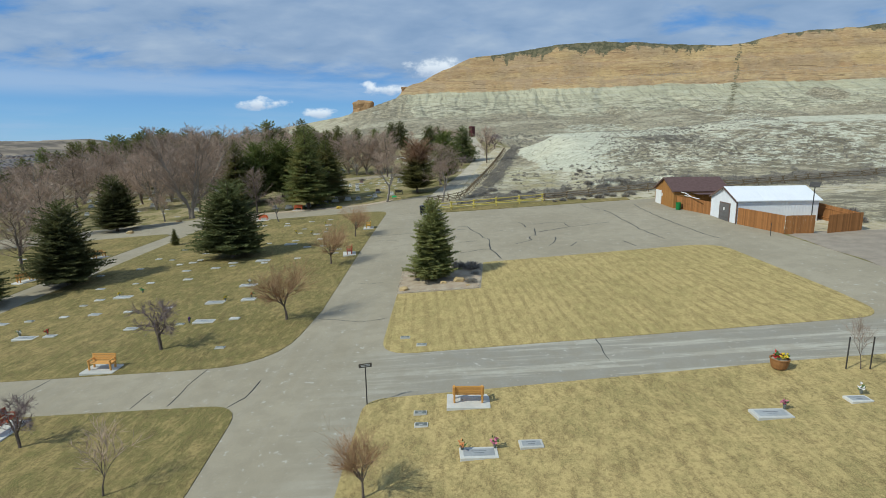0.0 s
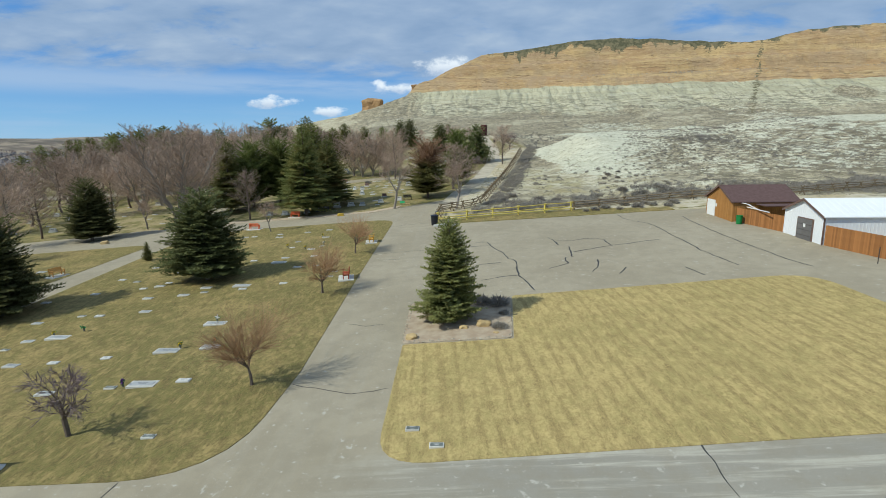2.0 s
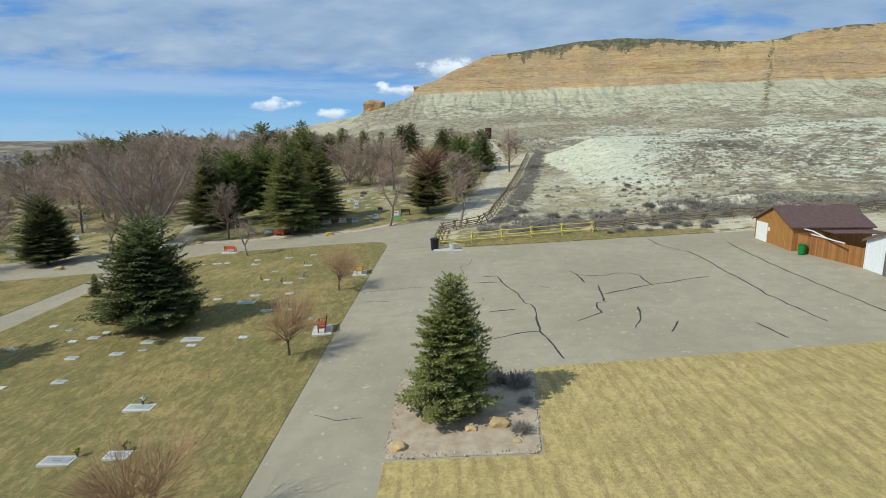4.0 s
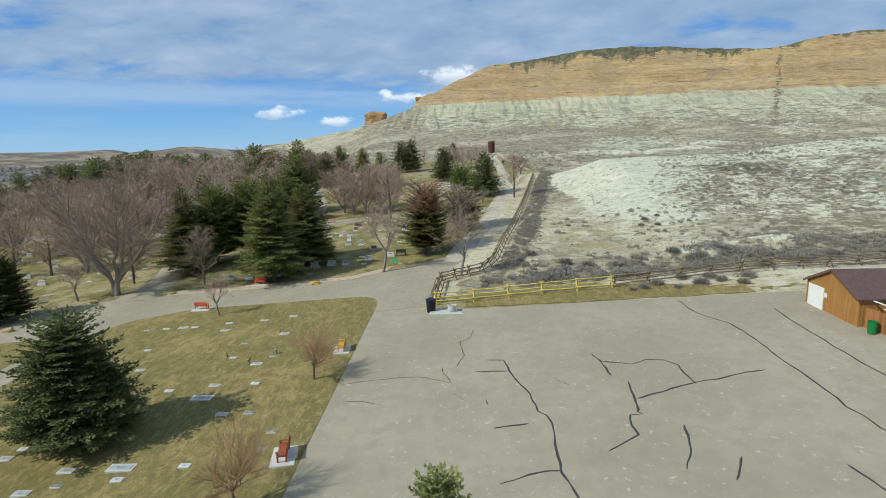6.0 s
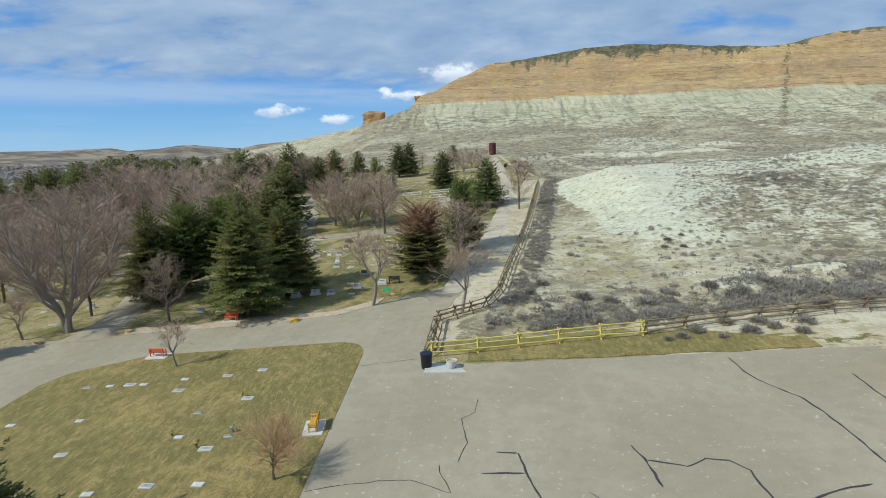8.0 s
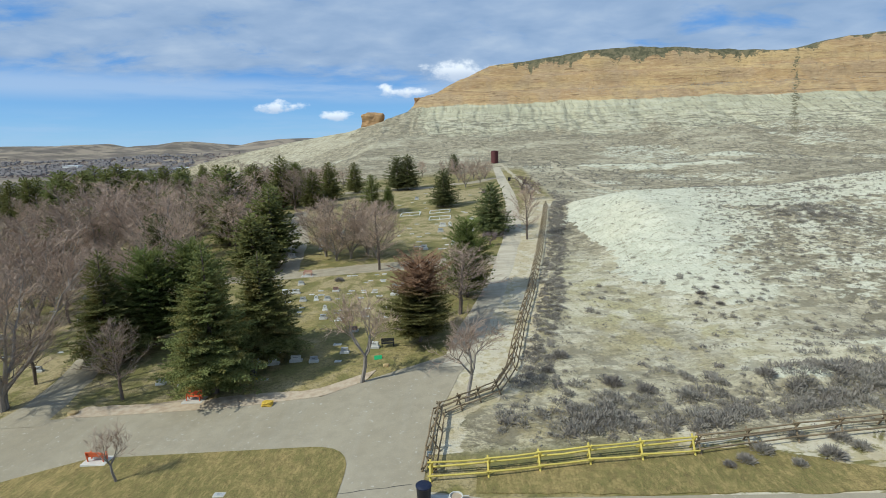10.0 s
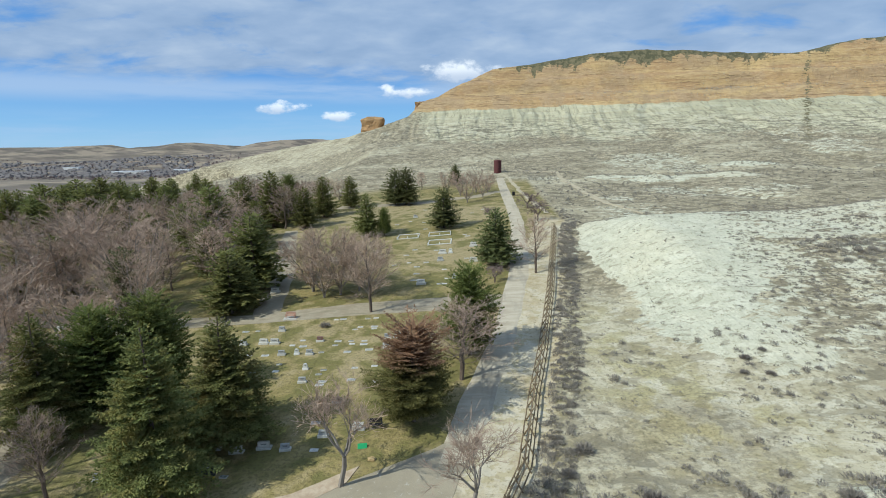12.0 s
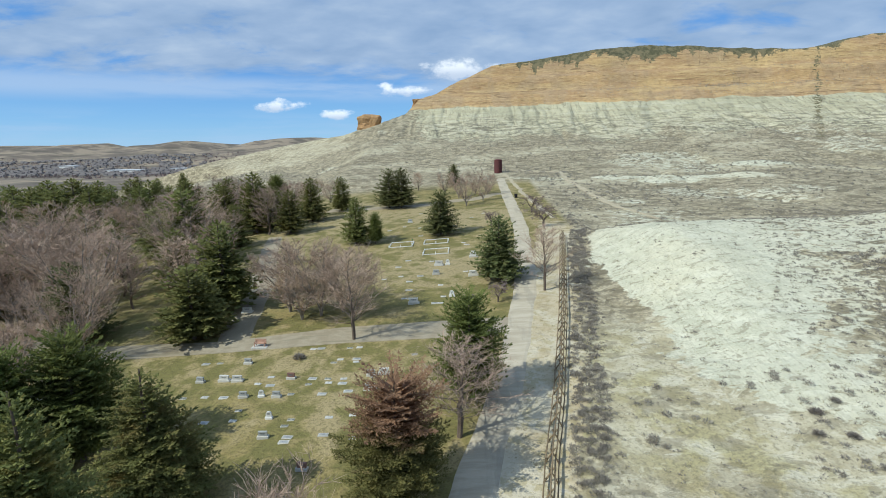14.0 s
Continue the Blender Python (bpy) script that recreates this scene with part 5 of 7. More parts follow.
def gable_house(name, x0, y0, along, across, eave, ridge, wall_mat, roof_mat, label, rib=0.0, over=0.25):
    """A shed whose gable faces -x, with walls of real thickness and a sheet roof."""
    root = tagged(new(name), label, "shed")
    z0 = h(x0, y0 + across / 2) - 0.1
    root.matrix_basis = pose(x0, y0, z0)
    th = 0.12

    def gable_wall(nm, x):
        bm = bmesh.new()
        shape = [(0, -0.8), (across, -0.8), (across, eave), (across / 2, ridge), (0, eave)]
        a = [bm.verts.new((x, y, z)) for y, z in shape]
        b = [bm.verts.new((x + th, y, z)) for y, z in shape]
        bm.faces.new(a)
        bm.faces.new(b[::-1])
        for i in range(5):
            bm.faces.new((a[i], b[i], b[(i + 1) % 5], a[(i + 1) % 5]))
        bmesh.ops.recalc_face_normals(bm, faces=bm.faces[:])
        wall = part(nm, bm, wall_mat, root)
        if rib:
            y = rib
            while y < across - 0.05:
                top = eave + (ridge - eave) * (1 - abs(y - across / 2) / (across / 2)) - 0.03
                if x == 0:
                    box_part("rib", (0.02, 0.05, top + 0.8), wall_mat, wall, (-0.008, y, -0.8))
                y += rib
        return wall

    gable_wall("front_wall", 0.0)
    gable_wall("back_wall", along - th)
    for nm, y in (("side_wall", 0.0), ("side_wall", across - th)):
        bm = bmesh.new()
        box(bm, th, along - th, y, y + th, -0.8, eave - 0.02)
        wall = part(nm, bm, wall_mat, root)
        if rib:
            x = 0.3
            while x < along - 0.2:
                box_part("rib", (0.05, 0.02, eave + 0.75), wall_mat, wall, (x, y - 0.008 if y == 0 else y + th + 0.008, -0.8))
                x += rib
    rise = (ridge - eave) / (across / 2)
    for sgn in (0, 1):
        bm = bmesh.new()
        ya, yb = (-over, across / 2) if sgn == 0 else (across / 2, across + over)
        za, zb = (eave - over * rise, ridge) if sgn == 0 else (ridge, eave - over * rise)
        lo = [bm.verts.new(p) for p in ((-over, ya, za + 0.02), (along + over, ya, za + 0.02), (along + over, yb, zb + 0.02), (-over, yb, zb + 0.02))]
        hi = [bm.verts.new(v.co + UP * 0.09) for v in lo]
        bm.faces.new(lo[::-1])
        bm.faces.new(hi)
        for i in range(4):
            bm.faces.new((lo[i], lo[(i + 1) % 4], hi[(i + 1) % 4], hi[i]))
        bmesh.ops.recalc_face_normals(bm, faces=bm.faces[:])
        sheet = part("roof", bm, roof_mat, root)
        if rib == 0.3:
            n = Vector((0, -(zb - za), yb - ya)).normalized()
            x = -over + 0.15
            while x < along + over - 0.1:
                seam = bmesh.new()
                a = [seam.verts.new(Vector((x + dx, yy, zz + 0.112)) + n * up) for yy, zz in ((ya, za), (yb, zb)) for dx, up in ((-0.02, 0.0), (0.0, 0.014), (0.02, 0.0))]
                seam.faces.new((a[0], a[1], a[4], a[3]))
                seam.faces.new((a[1], a[2], a[5], a[4]))
                part("seam", seam, roof_mat, sheet)
                x += 0.6
    for sgn in (0, 1):
        bm = bmesh.new()
        ya, yb = (-over, across / 2) if sgn == 0 else (across + over, across / 2)
        a = [bm.verts.new(p) for p in ((-over - 0.03, ya, eave - over * rise - 0.08), (-over - 0.03, yb, ridge - 0.08), (-over - 0.03, yb, ridge + 0.13), (-over - 0.03, ya, eave - over * rise + 0.13))]
        b = [bm.verts.new(v.co + Vector((0.04, 0, 0))) for v in a]
        bm.faces.new(a)
        bm.faces.new(b[::-1])
        for i in range(4):
            bm.faces.new((a[i], b[i], b[(i + 1) % 4], a[(i + 1) % 4]))
        bmesh.ops.recalc_face_normals(bm, faces=bm.faces[:])
        part("barge_board", bm, M_TRIM_BROWN, root)
    return root


garage = gable_house("garage", 32.9, 55.6, 8.6, 5.6, 2.55, 3.75, M_STEEL_WHITE, M_ROOF_WHITE, "white ribbed steel garage with a white roof", rib=0.3)
door = part("garage_door", (lambda b: (box(b, -0.02, 0.06, 0, 2.3, 0, 2.15), b)[1])(bmesh.new()), M_TRIM_BROWN, garage, "dark grey roll-up garage door")
door.matrix_basis = pose(-0.05, 1.35, -0.05)
for i in range(4):
    box_part("panel", (0.05, 2.06, 0.48), M_DOOR_GREY, door, (-0.035, 1.15, 0.04 + 0.51 * i), 0.01)
box_part("notice", (0.012, 0.3, 0.32), M_WHITE, door, (-0.066, 1.15, 1.3))
for y in (0.0, 5.6):
    box_part("corner_trim", (0.1, 0.1, 2.6), M_TRIM_BROWN if y == 0 else M_STEEL_WHITE, garage, (-0.02, y, -0.05))

shed = gable_house("wooden_shed", 31.1, 67.8, 7.0, 6.3, 2.25, 3.75, M_CEDAR, M_SHINGLE, "orange-stained wooden shed with a brown shingle roof", rib=0.2, over=0.22)
sdoor = box_part("shed_door", (0.08, 1.95, 2.0), M_WHITE, shed, (-0.05, 4.95, 0.02), 0.01, "white panel door")
box_part("sign", (0.03, 0.32, 0.36), M_WHITE, shed, (-0.04, 3.75, 1.3))
box_part("lean_to_roof", (4.5, 2.0, 0.08), M_SHINGLE, shed, (4.6, -1.1, 1.95))
for y0, z0, y1, z1 in ((0.1, 2.12, -1.3, 2.12), (-1.3, 2.12, -3.4, 1.78), (-3.4, 1.78, -5.4, 1.78), (-1.2, 1.8, -3.6, 1.8)):
    bm = bmesh.new()
    tube(bm, Vector((0.9, y0, z0)), Vector((0.9, y1, z1)), 0.055, 0.055, 4)
    part("fascia", bm, M_WHITE, shed, "white painted fascia board")


def board_fence(name, a, b, tall, label, board=0.14):
    """A close-boarded fence between two points, each board a piece."""
    a, b = Vector((*a, 0)), Vector((*b, 0))
    root = tagged(new(name), label, "fence")
    root.matrix_basis = Matrix.Translation((a.x, a.y, h(a.x, a.y)))
    d = (b - a)
    n = int(d.length / board)
    ang = math.degrees(math.atan2(d.y, d.x))
    bm = bmesh.new()
    box(bm, -board / 2 + 0.004, board / 2 - 0.004, -0.012, 0.012, -0.1, tall)
    me = bpy.data.meshes.new("board")
    bm.to_mesh(me)
    bm.free()
    me.materials.append(M_FENCE_RED)
    for i in range(n):
        p = d * ((i + 0.5) / n)
        ob = new("board", me)
        ob.parent = root
        ob.matrix_basis = pose(p.x, p.y, h(a.x + p.x, a.y + p.y) - h(a.x, a.y) + 0.03 * math.sin(i * 2.1) * 0.4, 0, 0, ang)
    nrm = Vector((-d.y, d.x, 0)).normalized() * 0.05
    for z in (0.35, tall - 0.35):
        bm = bmesh.new()
        pa, pb = nrm.copy(), d + nrm
        pa.z, pb.z = z, z + h(b.x, b.y) - h(a.x, a.y)
        tube(bm, pa, pb, 0.05, 0.05, 4)
        part("rail", bm, M_FENCE_RED, root)
    return root


board_fence("board_fence", (33.0, 55.5), (34.4, 49.6), 1.8, "red-brown close-boarded fence beside the garage")
board_fence("board_fence", (34.4, 49.5), (37.0, 49.2), 1.8, "red-brown close-boarded fence panel by the gravel")
board_fence("board_fence", (38.2, 49.1), (42.0, 49.9), 1.8, "red-brown close-boarded gate panel by the gravel")
board_fence("board_fence", (42.0, 50.0), (42.6, 58.0), 1.7, "red-brown close-boarded yard fence")
board_fence("board_fence", (31.5, 67.6), (33.0, 61.35), 1.6, "red-brown close-boarded fence between shed and garage")


def barrel(name, x, y, r, tall, mat, label, lid=None):
    root = tagged(new(name), label, "bin")
    root.matrix_basis = Matrix.Translation((x, y, h(x, y) + 0.05))
    bm = bmesh.new()
    rows = [(0.0, 0.82), (0.05, 0.88), (0.5, 0.95), (0.93, 1.0), (0.96, 1.06), (1.0, 1.06), (1.0, 0.95), (0.7, 0.92)]
    prev = None
    for z, k in rows:
        ring = [bm.verts.new((r * k * math.cos(i * math.tau / 20), r * k * math.sin(i * math.tau / 20), tall * z)) for i in range(20)]
        if prev:
            for i in range(20):
                bm.faces.new((prev[i], prev[(i + 1) % 20], ring[(i + 1) % 20], ring[i]))
        else:
            bm.faces.new(ring[::-1])
        prev = ring
    bm.faces.new(prev)
    part("body", bm, mat, root)
    if lid:
        bm = bmesh.new()
        prev = None
        for z, k in ((0.99, 1.1), (1.03, 1.1), (1.09, 0.85), (1.12, 0.3)):
            ring = [bm.verts.new((r * k * math.cos(i * math.tau / 20), r * k * math.sin(i * math.tau / 20), tall * z)) for i in range(20)]
            if prev:
                for i in range(20):
                    bm.faces.new((prev[i], prev[(i + 1) % 20], ring[(i + 1) % 20], ring[i]))
            prev = ring
        bm.faces.new(prev)
        part("lid", bm, lid, root)
    return root


M_BLACK = mottled("black plastic", (0.012, 0.013, 0.016), (0.02, 0.021, 0.025), 2.0, 0.45)
M_NAVY = mottled("dark blue lid", (0.015, 0.02, 0.045), (0.02, 0.027, 0.055), 2.0, 0.4)
barrel("trash_barrel", 31.2, 66.4, 0.32, 0.92, M_GREEN_BARREL, "green plastic barrel beside the wooden fence")
barrel("trash_bin", -2.2, 78.2, 0.48, 1.25, M_BLACK, "black plastic trash bin with a dark blue lid", M_NAVY)


# ---- rail fences
M_RAIL = mottled("weathered rails", (0.17, 0.125, 0.075), (0.24, 0.185, 0.115), 2.0, 0.9, vary=0.2, stretch=(1, 1, 1))
M_YELLOW = mottled("yellow painted rails", (0.64, 0.53, 0.13), (0.54, 0.43, 0.095), 2.0, 0.7, vary=0.12)


def rail_fence(name, path, mat, label, gap=2.6, thick=0.075):
    """A buck-and-rail fence: crossed legs with long poles laid in the crotch and along both sides."""
    root = tagged(new(name), label, "fence")
    x0, y0 = path[0]
    z0 = h(x0, y0)
    root.matrix_basis = Matrix.Translation((x0, y0, z0))
    pts = []
    for (ax, ay), (bx, by) in zip(path, path[1:]):
        n = max(1, round(math.hypot(bx - ax, by - ay) / gap))
        pts += [(ax + (bx - ax) * i / n, ay + (by - ay) * i / n) for i in range(n)]
    pts.append(path[-1])
    rnd = random.Random(len(pts))
    base = [Vector((x - x0, y - y0, h(x, y) - z0)) for x, y in pts]
    for i, p in enumerate(base):
        q = base[min(i + 1, len(base) - 1)] - base[max(i - 1, 0)]
        side = Vector((-q.y, q.x, 0)).normalized()
        for s in (-1, 1):
            bm = bmesh.new()
            tube(bm, p + side * 0.62 * s + q.normalized() * 0.06 * s - UP * 0.15, p - side * 0.20 * s + q.normalized() * 0.06 * s + UP * 1.3, thick, thick * 0.85, 6)
            part("leg", bm, mat, root)
        if i:
            a = base[i - 1]
            qs = (p - a)
            sd = Vector((-qs.y, qs.x, 0)).normalized()
            for z, off in ((1.14, 0.0), (0.44, -0.52), (0.55, 0.45)) if mat is M_YELLOW else ((1.14, 0.0), (0.86, -0.26), (0.44, -0.52), (0.44, 0.52)):
                bm = bmesh.new()
                e = qs.normalized() * 0.25
                wob = Vector((0, 0, rnd.uniform(-0.07, 0.07)))
                r1, r2 = thick * rnd.uniform(0.75, 1.0), thick * rnd.uniform(0.6, 0.8)
                mid = (a + p) * 0.5 + UP * (z - rnd.uniform(0.0, 0.05)) + sd * (off + rnd.uniform(-0.04, 0.04))
                tube(bm, a - e + UP * z + sd * off + wob, mid, r1, (r1 + r2) / 2, 6)
                tube(bm, mid, p + e + UP * z + sd * off - wob, (r1 + r2) / 2, r2, 6)
                part("rail", bm, mat, root)
    return root


rail_fence("rail_fence", [(-1.9, 80.8), (2.1, 81.0), (9.2, 81.9), (16.5, 82.4)], M_YELLOW, "bright yellow buck-and-rail fence along the parking lot", 3.5, 0.085)
rail_fence("rail_fence", [(16.9, 82.5), (24, 83.4), (36.9, 84.6), (50, 86.5), (66, 92), (84, 97)], M_RAIL, "weathered brown buck-and-rail fence on the dry slope", 3.0)
rail_fence("rail_fence", [(-2.1, 81.4), (-1.8, 89.0), (3.2, 92.4), (4.9, 96.7), (7.0, 108), (9.1, 117.8), (12.7, 136.9), (17.4, 165), (19.5, 178)], M_RAIL, "weathered brown buck-and-rail fence beside the upper road", 2.4)


# ---- landmarks on the slopes
M_SANDSTONE = mottled("orange sandstone", (0.46, 0.30, 0.15), (0.34, 0.20, 0.10), 0.25, 0.95, bump=0.8, dist=0.3, stretch=(0.5, 0.5, 3), fine=2.0)
M_BOULDER = mottled("tan boulder", (0.50, 0.38, 0.20), (0.40, 0.28, 0.13), 2.0, 0.95, bump=0.6, dist=0.05, fine=12.0)
M_RUST = mottled("maroon steel", (0.135, 0.045, 0.045), (0.10, 0.036, 0.036), 0.8, 0.7, stretch=(1, 1, 0.3))


def boulder(name, x, y, sx, sy, sz, mat, label, seed, category="rock", sink=0.15, steps=3, jag=0.25, z=None):
    """A broken block of stone, flattened below, standing on the land."""
    bm = bmesh.new()
    bmesh.ops.create_icosphere(bm, subdivisions=steps, radius=1.0)
    for v in bm.verts:
        c = v.co.copy()
        m = max(abs(c.x), abs(c.y), abs(c.z))
        c = c.lerp(c / m * 0.86, 0.75)
        q = noise.noise(c * 1.7 + Vector((seed, 0, 0))) * jag + noise.noise(c * 4.5 + Vector((0, seed, 0))) * jag * 0.45
        q += (0.06 if math.sin(c.z * 9 + seed) > 0.2 else -0.05) * jag * 2.5
        c *= 1 + q
        v.co = Vector((c.x * sx, c.y * sy, (c.z + 0.8) * sz * 0.58))
    ob = tagged(part(name, bm, mat), label, category)
    ob.matrix_basis = Matrix.Translation((x, y, (h(x, y) if z is None else z) - sink * sz))
    return ob


boulder("rock_outcrop", -87.0, 541, 11.8, 9, 19.0, M_SANDSTONE, "blocky orange sandstone outcrop on the ridge", 3.0, "rock outcrop", 0.12, 4, 0.18)
boulder("rock_outcrop", -70.0, 540, 9, 7, 6.0, M_SANDSTONE, "low weathered sandstone ledge on the ridge", 9.0, "rock outcrop", 0.3, 4, 0.2)
boulder("rock_outcrop", -41.0, 533, 7, 8, 11.0, M_SANDSTONE, "jutting orange sandstone prow at the end of the mesa", 14.0, "rock outcrop", 0.2, 4, 0.25)


def water_tank(x, y, r, tall):
    root = tagged(new("water_tank"), "tall maroon steel water tank on the hillside", "water tank")
    root.matrix_basis = Matrix.Translation((x, y, h(x, y) - 0.3))
    bm = bmesh.new()
    rows = [(0, 1.02), (0.02, 1.02), (0.02, 1.0), (0.33, 1.0), (0.335, 1.012), (0.345, 1.0), (0.66, 1.0), (0.665, 1.012), (0.675, 1.0), (0.97, 1.0), (0.975, 1.03), (1.0, 1.03)]
    prev = None
    for z, kk in rows:
        ring = [bm.verts.new((r * kk * math.cos(i * math.tau / 32), r * kk * math.sin(i * math.tau / 32), tall * z)) for i in range(32)]
        if prev:
            for i in range(32):
                bm.faces.new((prev[i], prev[(i + 1) % 32], ring[(i + 1) % 32], ring[i]))
        prev = ring
    part("shell", bm, M_RUST, root)
    bm = bmesh.new()
    ring = [bm.verts.new((r * 1.03 * math.cos(i * math.tau / 32), r * 1.03 * math.sin(i * math.tau / 32), tall)) for i in range(32)]
    top = bm.verts.new((0, 0, tall * 1.05))
    for i in range(32):
        bm.faces.new((ring[i], ring[(i + 1) % 32], top))
    part("roof", bm, M_RUST, root)
    bm = bmesh.new()
    for yy in (-0.22, 0.22):
        tube(bm, Vector((0.3 + yy, -r - 0.12, 0)), Vector((0.3 + yy, -r - 0.12, tall)), 0.03, 0.03, 5)
    for i in range(18):
        tube(bm, Vector((0.08, -r - 0.12, 0.3 + i * 0.31)), Vector((0.52, -r - 0.12, 0.3 + i * 0.31)), 0.02, 0.02, 4)
    part("ladder", bm, M_RUST, root)


water_tank(13.1, 306.5, 1.75, 6.0)

# ---- tar seams on the asphalt
SEAMS_A = [
    [(4.2, 65.8), (4.4, 64.2), (4.7, 63.0), (5.2, 61.4), (5.6, 60.4), (5.6, 59.2), (5.8, 58.1), (6.3, 57.6), (6.4, 56.5), (6.3, 54.1), (6.2, 52.1), (7.1, 47.9)],
    [(3.1, 51.3), (4.6, 52.0), (6.3, 52.2)], [(2.0, 64.1), (4.4, 63.9)], [(2.9, 66.0), (4.2, 65.8)], [(3.0, 56.4), (5.1, 56.7)],
    [(12.2, 61.3), (12.0, 59.4), (11.6, 57.4), (11.8, 57.1), (11.1, 57.0), (10.8, 55.9), (10.9, 55.0), (9.0, 53.6)],
]
SEAMS_B = [
    [(11.2, 64.6), (13.1, 63.8), (14.3, 64.4), (15.4, 64.1), (16.1, 63.2), (16.0, 62.0), (16.1, 60.4)],
    [(12.0, 59.0), (14.1, 59.7), (15.2, 60.2), (17.4, 60.8), (19.3, 61.4), (21.2, 61.8)],
    [(10.8, 66.0), (11.2, 64.7), (11.2, 62.2)], [(13.7, 55.7), (13.0, 53.4), (12.3, 51.8)], [(15.2, 52.6), (14.1, 50.9)], [(19.6, 51.6), (20.1, 49.0)],
    [(21.2, 76.7), (21.2, 74.1), (21.5, 72.8), (22.8, 70.2), (23.1, 68.0), (23.0, 64.6), (23.1, 60.6), (23.0, 56.7), (23.6, 51.1)],
    [(27.8, 73.0), (27.5, 69.5), (27.4, 63.3), (27.6, 56.8), (28.0, 51.1), (28.4, 49.5)],
]
SEAMS_C = [
    [(-7.9, 63.2), (-5.7, 63.7), (-3.8, 63.9), (-2.0, 63.8), (-0.8, 63.2), (0.3, 62.6), (-0.2, 64.0), (-0.4, 65.1)], [(-7.0, 60.7), (-5.7, 60.6), (-4.3, 60.1)],
    [(0.5, 61.0), (1.4, 59.9)], [(2.7, 60.0), (2.8, 59.1)], [(1.9, 72.6), (1.7, 70.7), (0.7, 70.0), (1.2, 67.1), (0.7, 65.2)], [(7.5, 62.1), (8.4, 61.2)],
    [(-8.2, 79.5), (-3.2, 80.1)], [(-7.5, 34.6), (-5.5, 33.8), (-4.0, 33.2), (-2.1, 33.5)], [(-6.2, 43.0), (-4.9, 42.4), (-3.7, 42.6)],
    [(-14.0, 22.8), (-13.8, 24.6)], [(-12.0, 22.8), (-12.1, 25.0), (-11.9, 27.0)], [(-8.8, 22.2), (-8.2, 23.2), (-8.1, 25.1)], [(-21.5, 24.5), (-21.3, 27.1)],
    [(10.7, 27.9), (10.6, 25.8), (10.6, 24.7)],
]


def seam(points, width, rnd):
    """A wandering band of crack filler on the asphalt."""
    bm, prev = bmesh.new(), None
    total = []
    for (ax, ay), (bx, by) in zip(points, points[1:]):
        n = max(1, int(math.hypot(bx - ax, by - ay) / 0.25))
        total += [Vector((ax + (bx - ax) * i / n, ay + (by - ay) * i / n, 0)) for i in range(n)]
    total.append(Vector((*points[-1], 0)))
    for i, p in enumerate(total):
        d = total[min(i + 1, len(total) - 1)] - total[max(i - 1, 0)]
        s = Vector((-d.y, d.x, 0)).normalized()
        p = p + s * (rugged(p.x * 0.9, p.y * 0.9, 2, 7) - 0.5) * 0.25
        k = width * (0.5 + 0.9 * field(p.x * 1.7, p.y * 1.7, 2)) * (0.35 if i in (0, len(total) - 1) else 1)
        z = h(p.x, p.y) + 0.036
        row = [bm.verts.new((p.x + s.x * q, p.y + s.y * q, z + u)) for q, u in ((-k, 0), (0, 0.006), (k, 0))]
        if prev:
            for a in range(2):
                bm.faces.new((prev[a], prev[a + 1], row[a + 1], row[a]))
        prev = row
    bmesh.ops.recalc_face_normals(bm, faces=bm.faces[:])
    return tagged(part("tar_seam", bm, M_TAR), "dark tar filler along a crack in the asphalt", "crack filler", kind="structure")


barrel("trash_bin", 14.6, 232.0, 0.5, 1.2, M_BLACK, "black trash bin beside the upper road")

rnd = random.Random(4)
for rows, width in ((SEAMS_A, 0.065), (SEAMS_B, 0.062), (SEAMS_C, 0.028)):
    for points in rows:
        seam(points, width, rnd)

# ---- graves
M_GRANITE = mottled("grey granite", (0.40, 0.41, 0.40), (0.31, 0.32, 0.32), 3.0, 0.55, spec=0.4, fine=60.0)
M_GRANITE_PALE = mottled("pale granite", (0.62, 0.61, 0.57), (0.52, 0.515, 0.485), 3.0, 0.7, fine=60.0)
M_GRANITE_PINK = mottled("red brown granite", (0.27, 0.15, 0.12), (0.21, 0.12, 0.10), 3.0, 0.5, fine=60.0)
M_GRANITE_DARK = mottled("black granite", (0.03, 0.03, 0.032), (0.05, 0.05, 0.052), 3.0, 0.3, spec=0.5, fine=60.0)
M_BRONZE = mottled("weathered bronze", (0.16, 0.17, 0.145), (0.22, 0.235, 0.205), 3.0, 0.5, 0.4)
M_MARBLE = mottled("white marble", (0.76, 0.76, 0.73), (0.66, 0.66, 0.63), 2.0, 0.7)
M_INK = mottled("engraved lettering", (0.13, 0.14, 0.15), (0.16, 0.17, 0.18), 3.0, 0.7)
BLOOMS = {n: mottled(n + " blooms", c, tuple(v * 0.8 for v in c), 8.0, 0.8) for n, c in (("red", (0.55, 0.05, 0.04)), ("pink", (0.62, 0.20, 0.28)), ("yellow", (0.70, 0.52, 0.05)), ("white", (0.75, 0.72, 0.68)), ("purple", (0.14, 0.06, 0.22)), ("orange", (0.65, 0.27, 0.10)), ("green", (0.02, 0.30, 0.10)))}
M_LEAF = mottled("bouquet leaves", (0.06, 0.12, 0.03), (0.10, 0.16, 0.05), 8.0, 0.8)


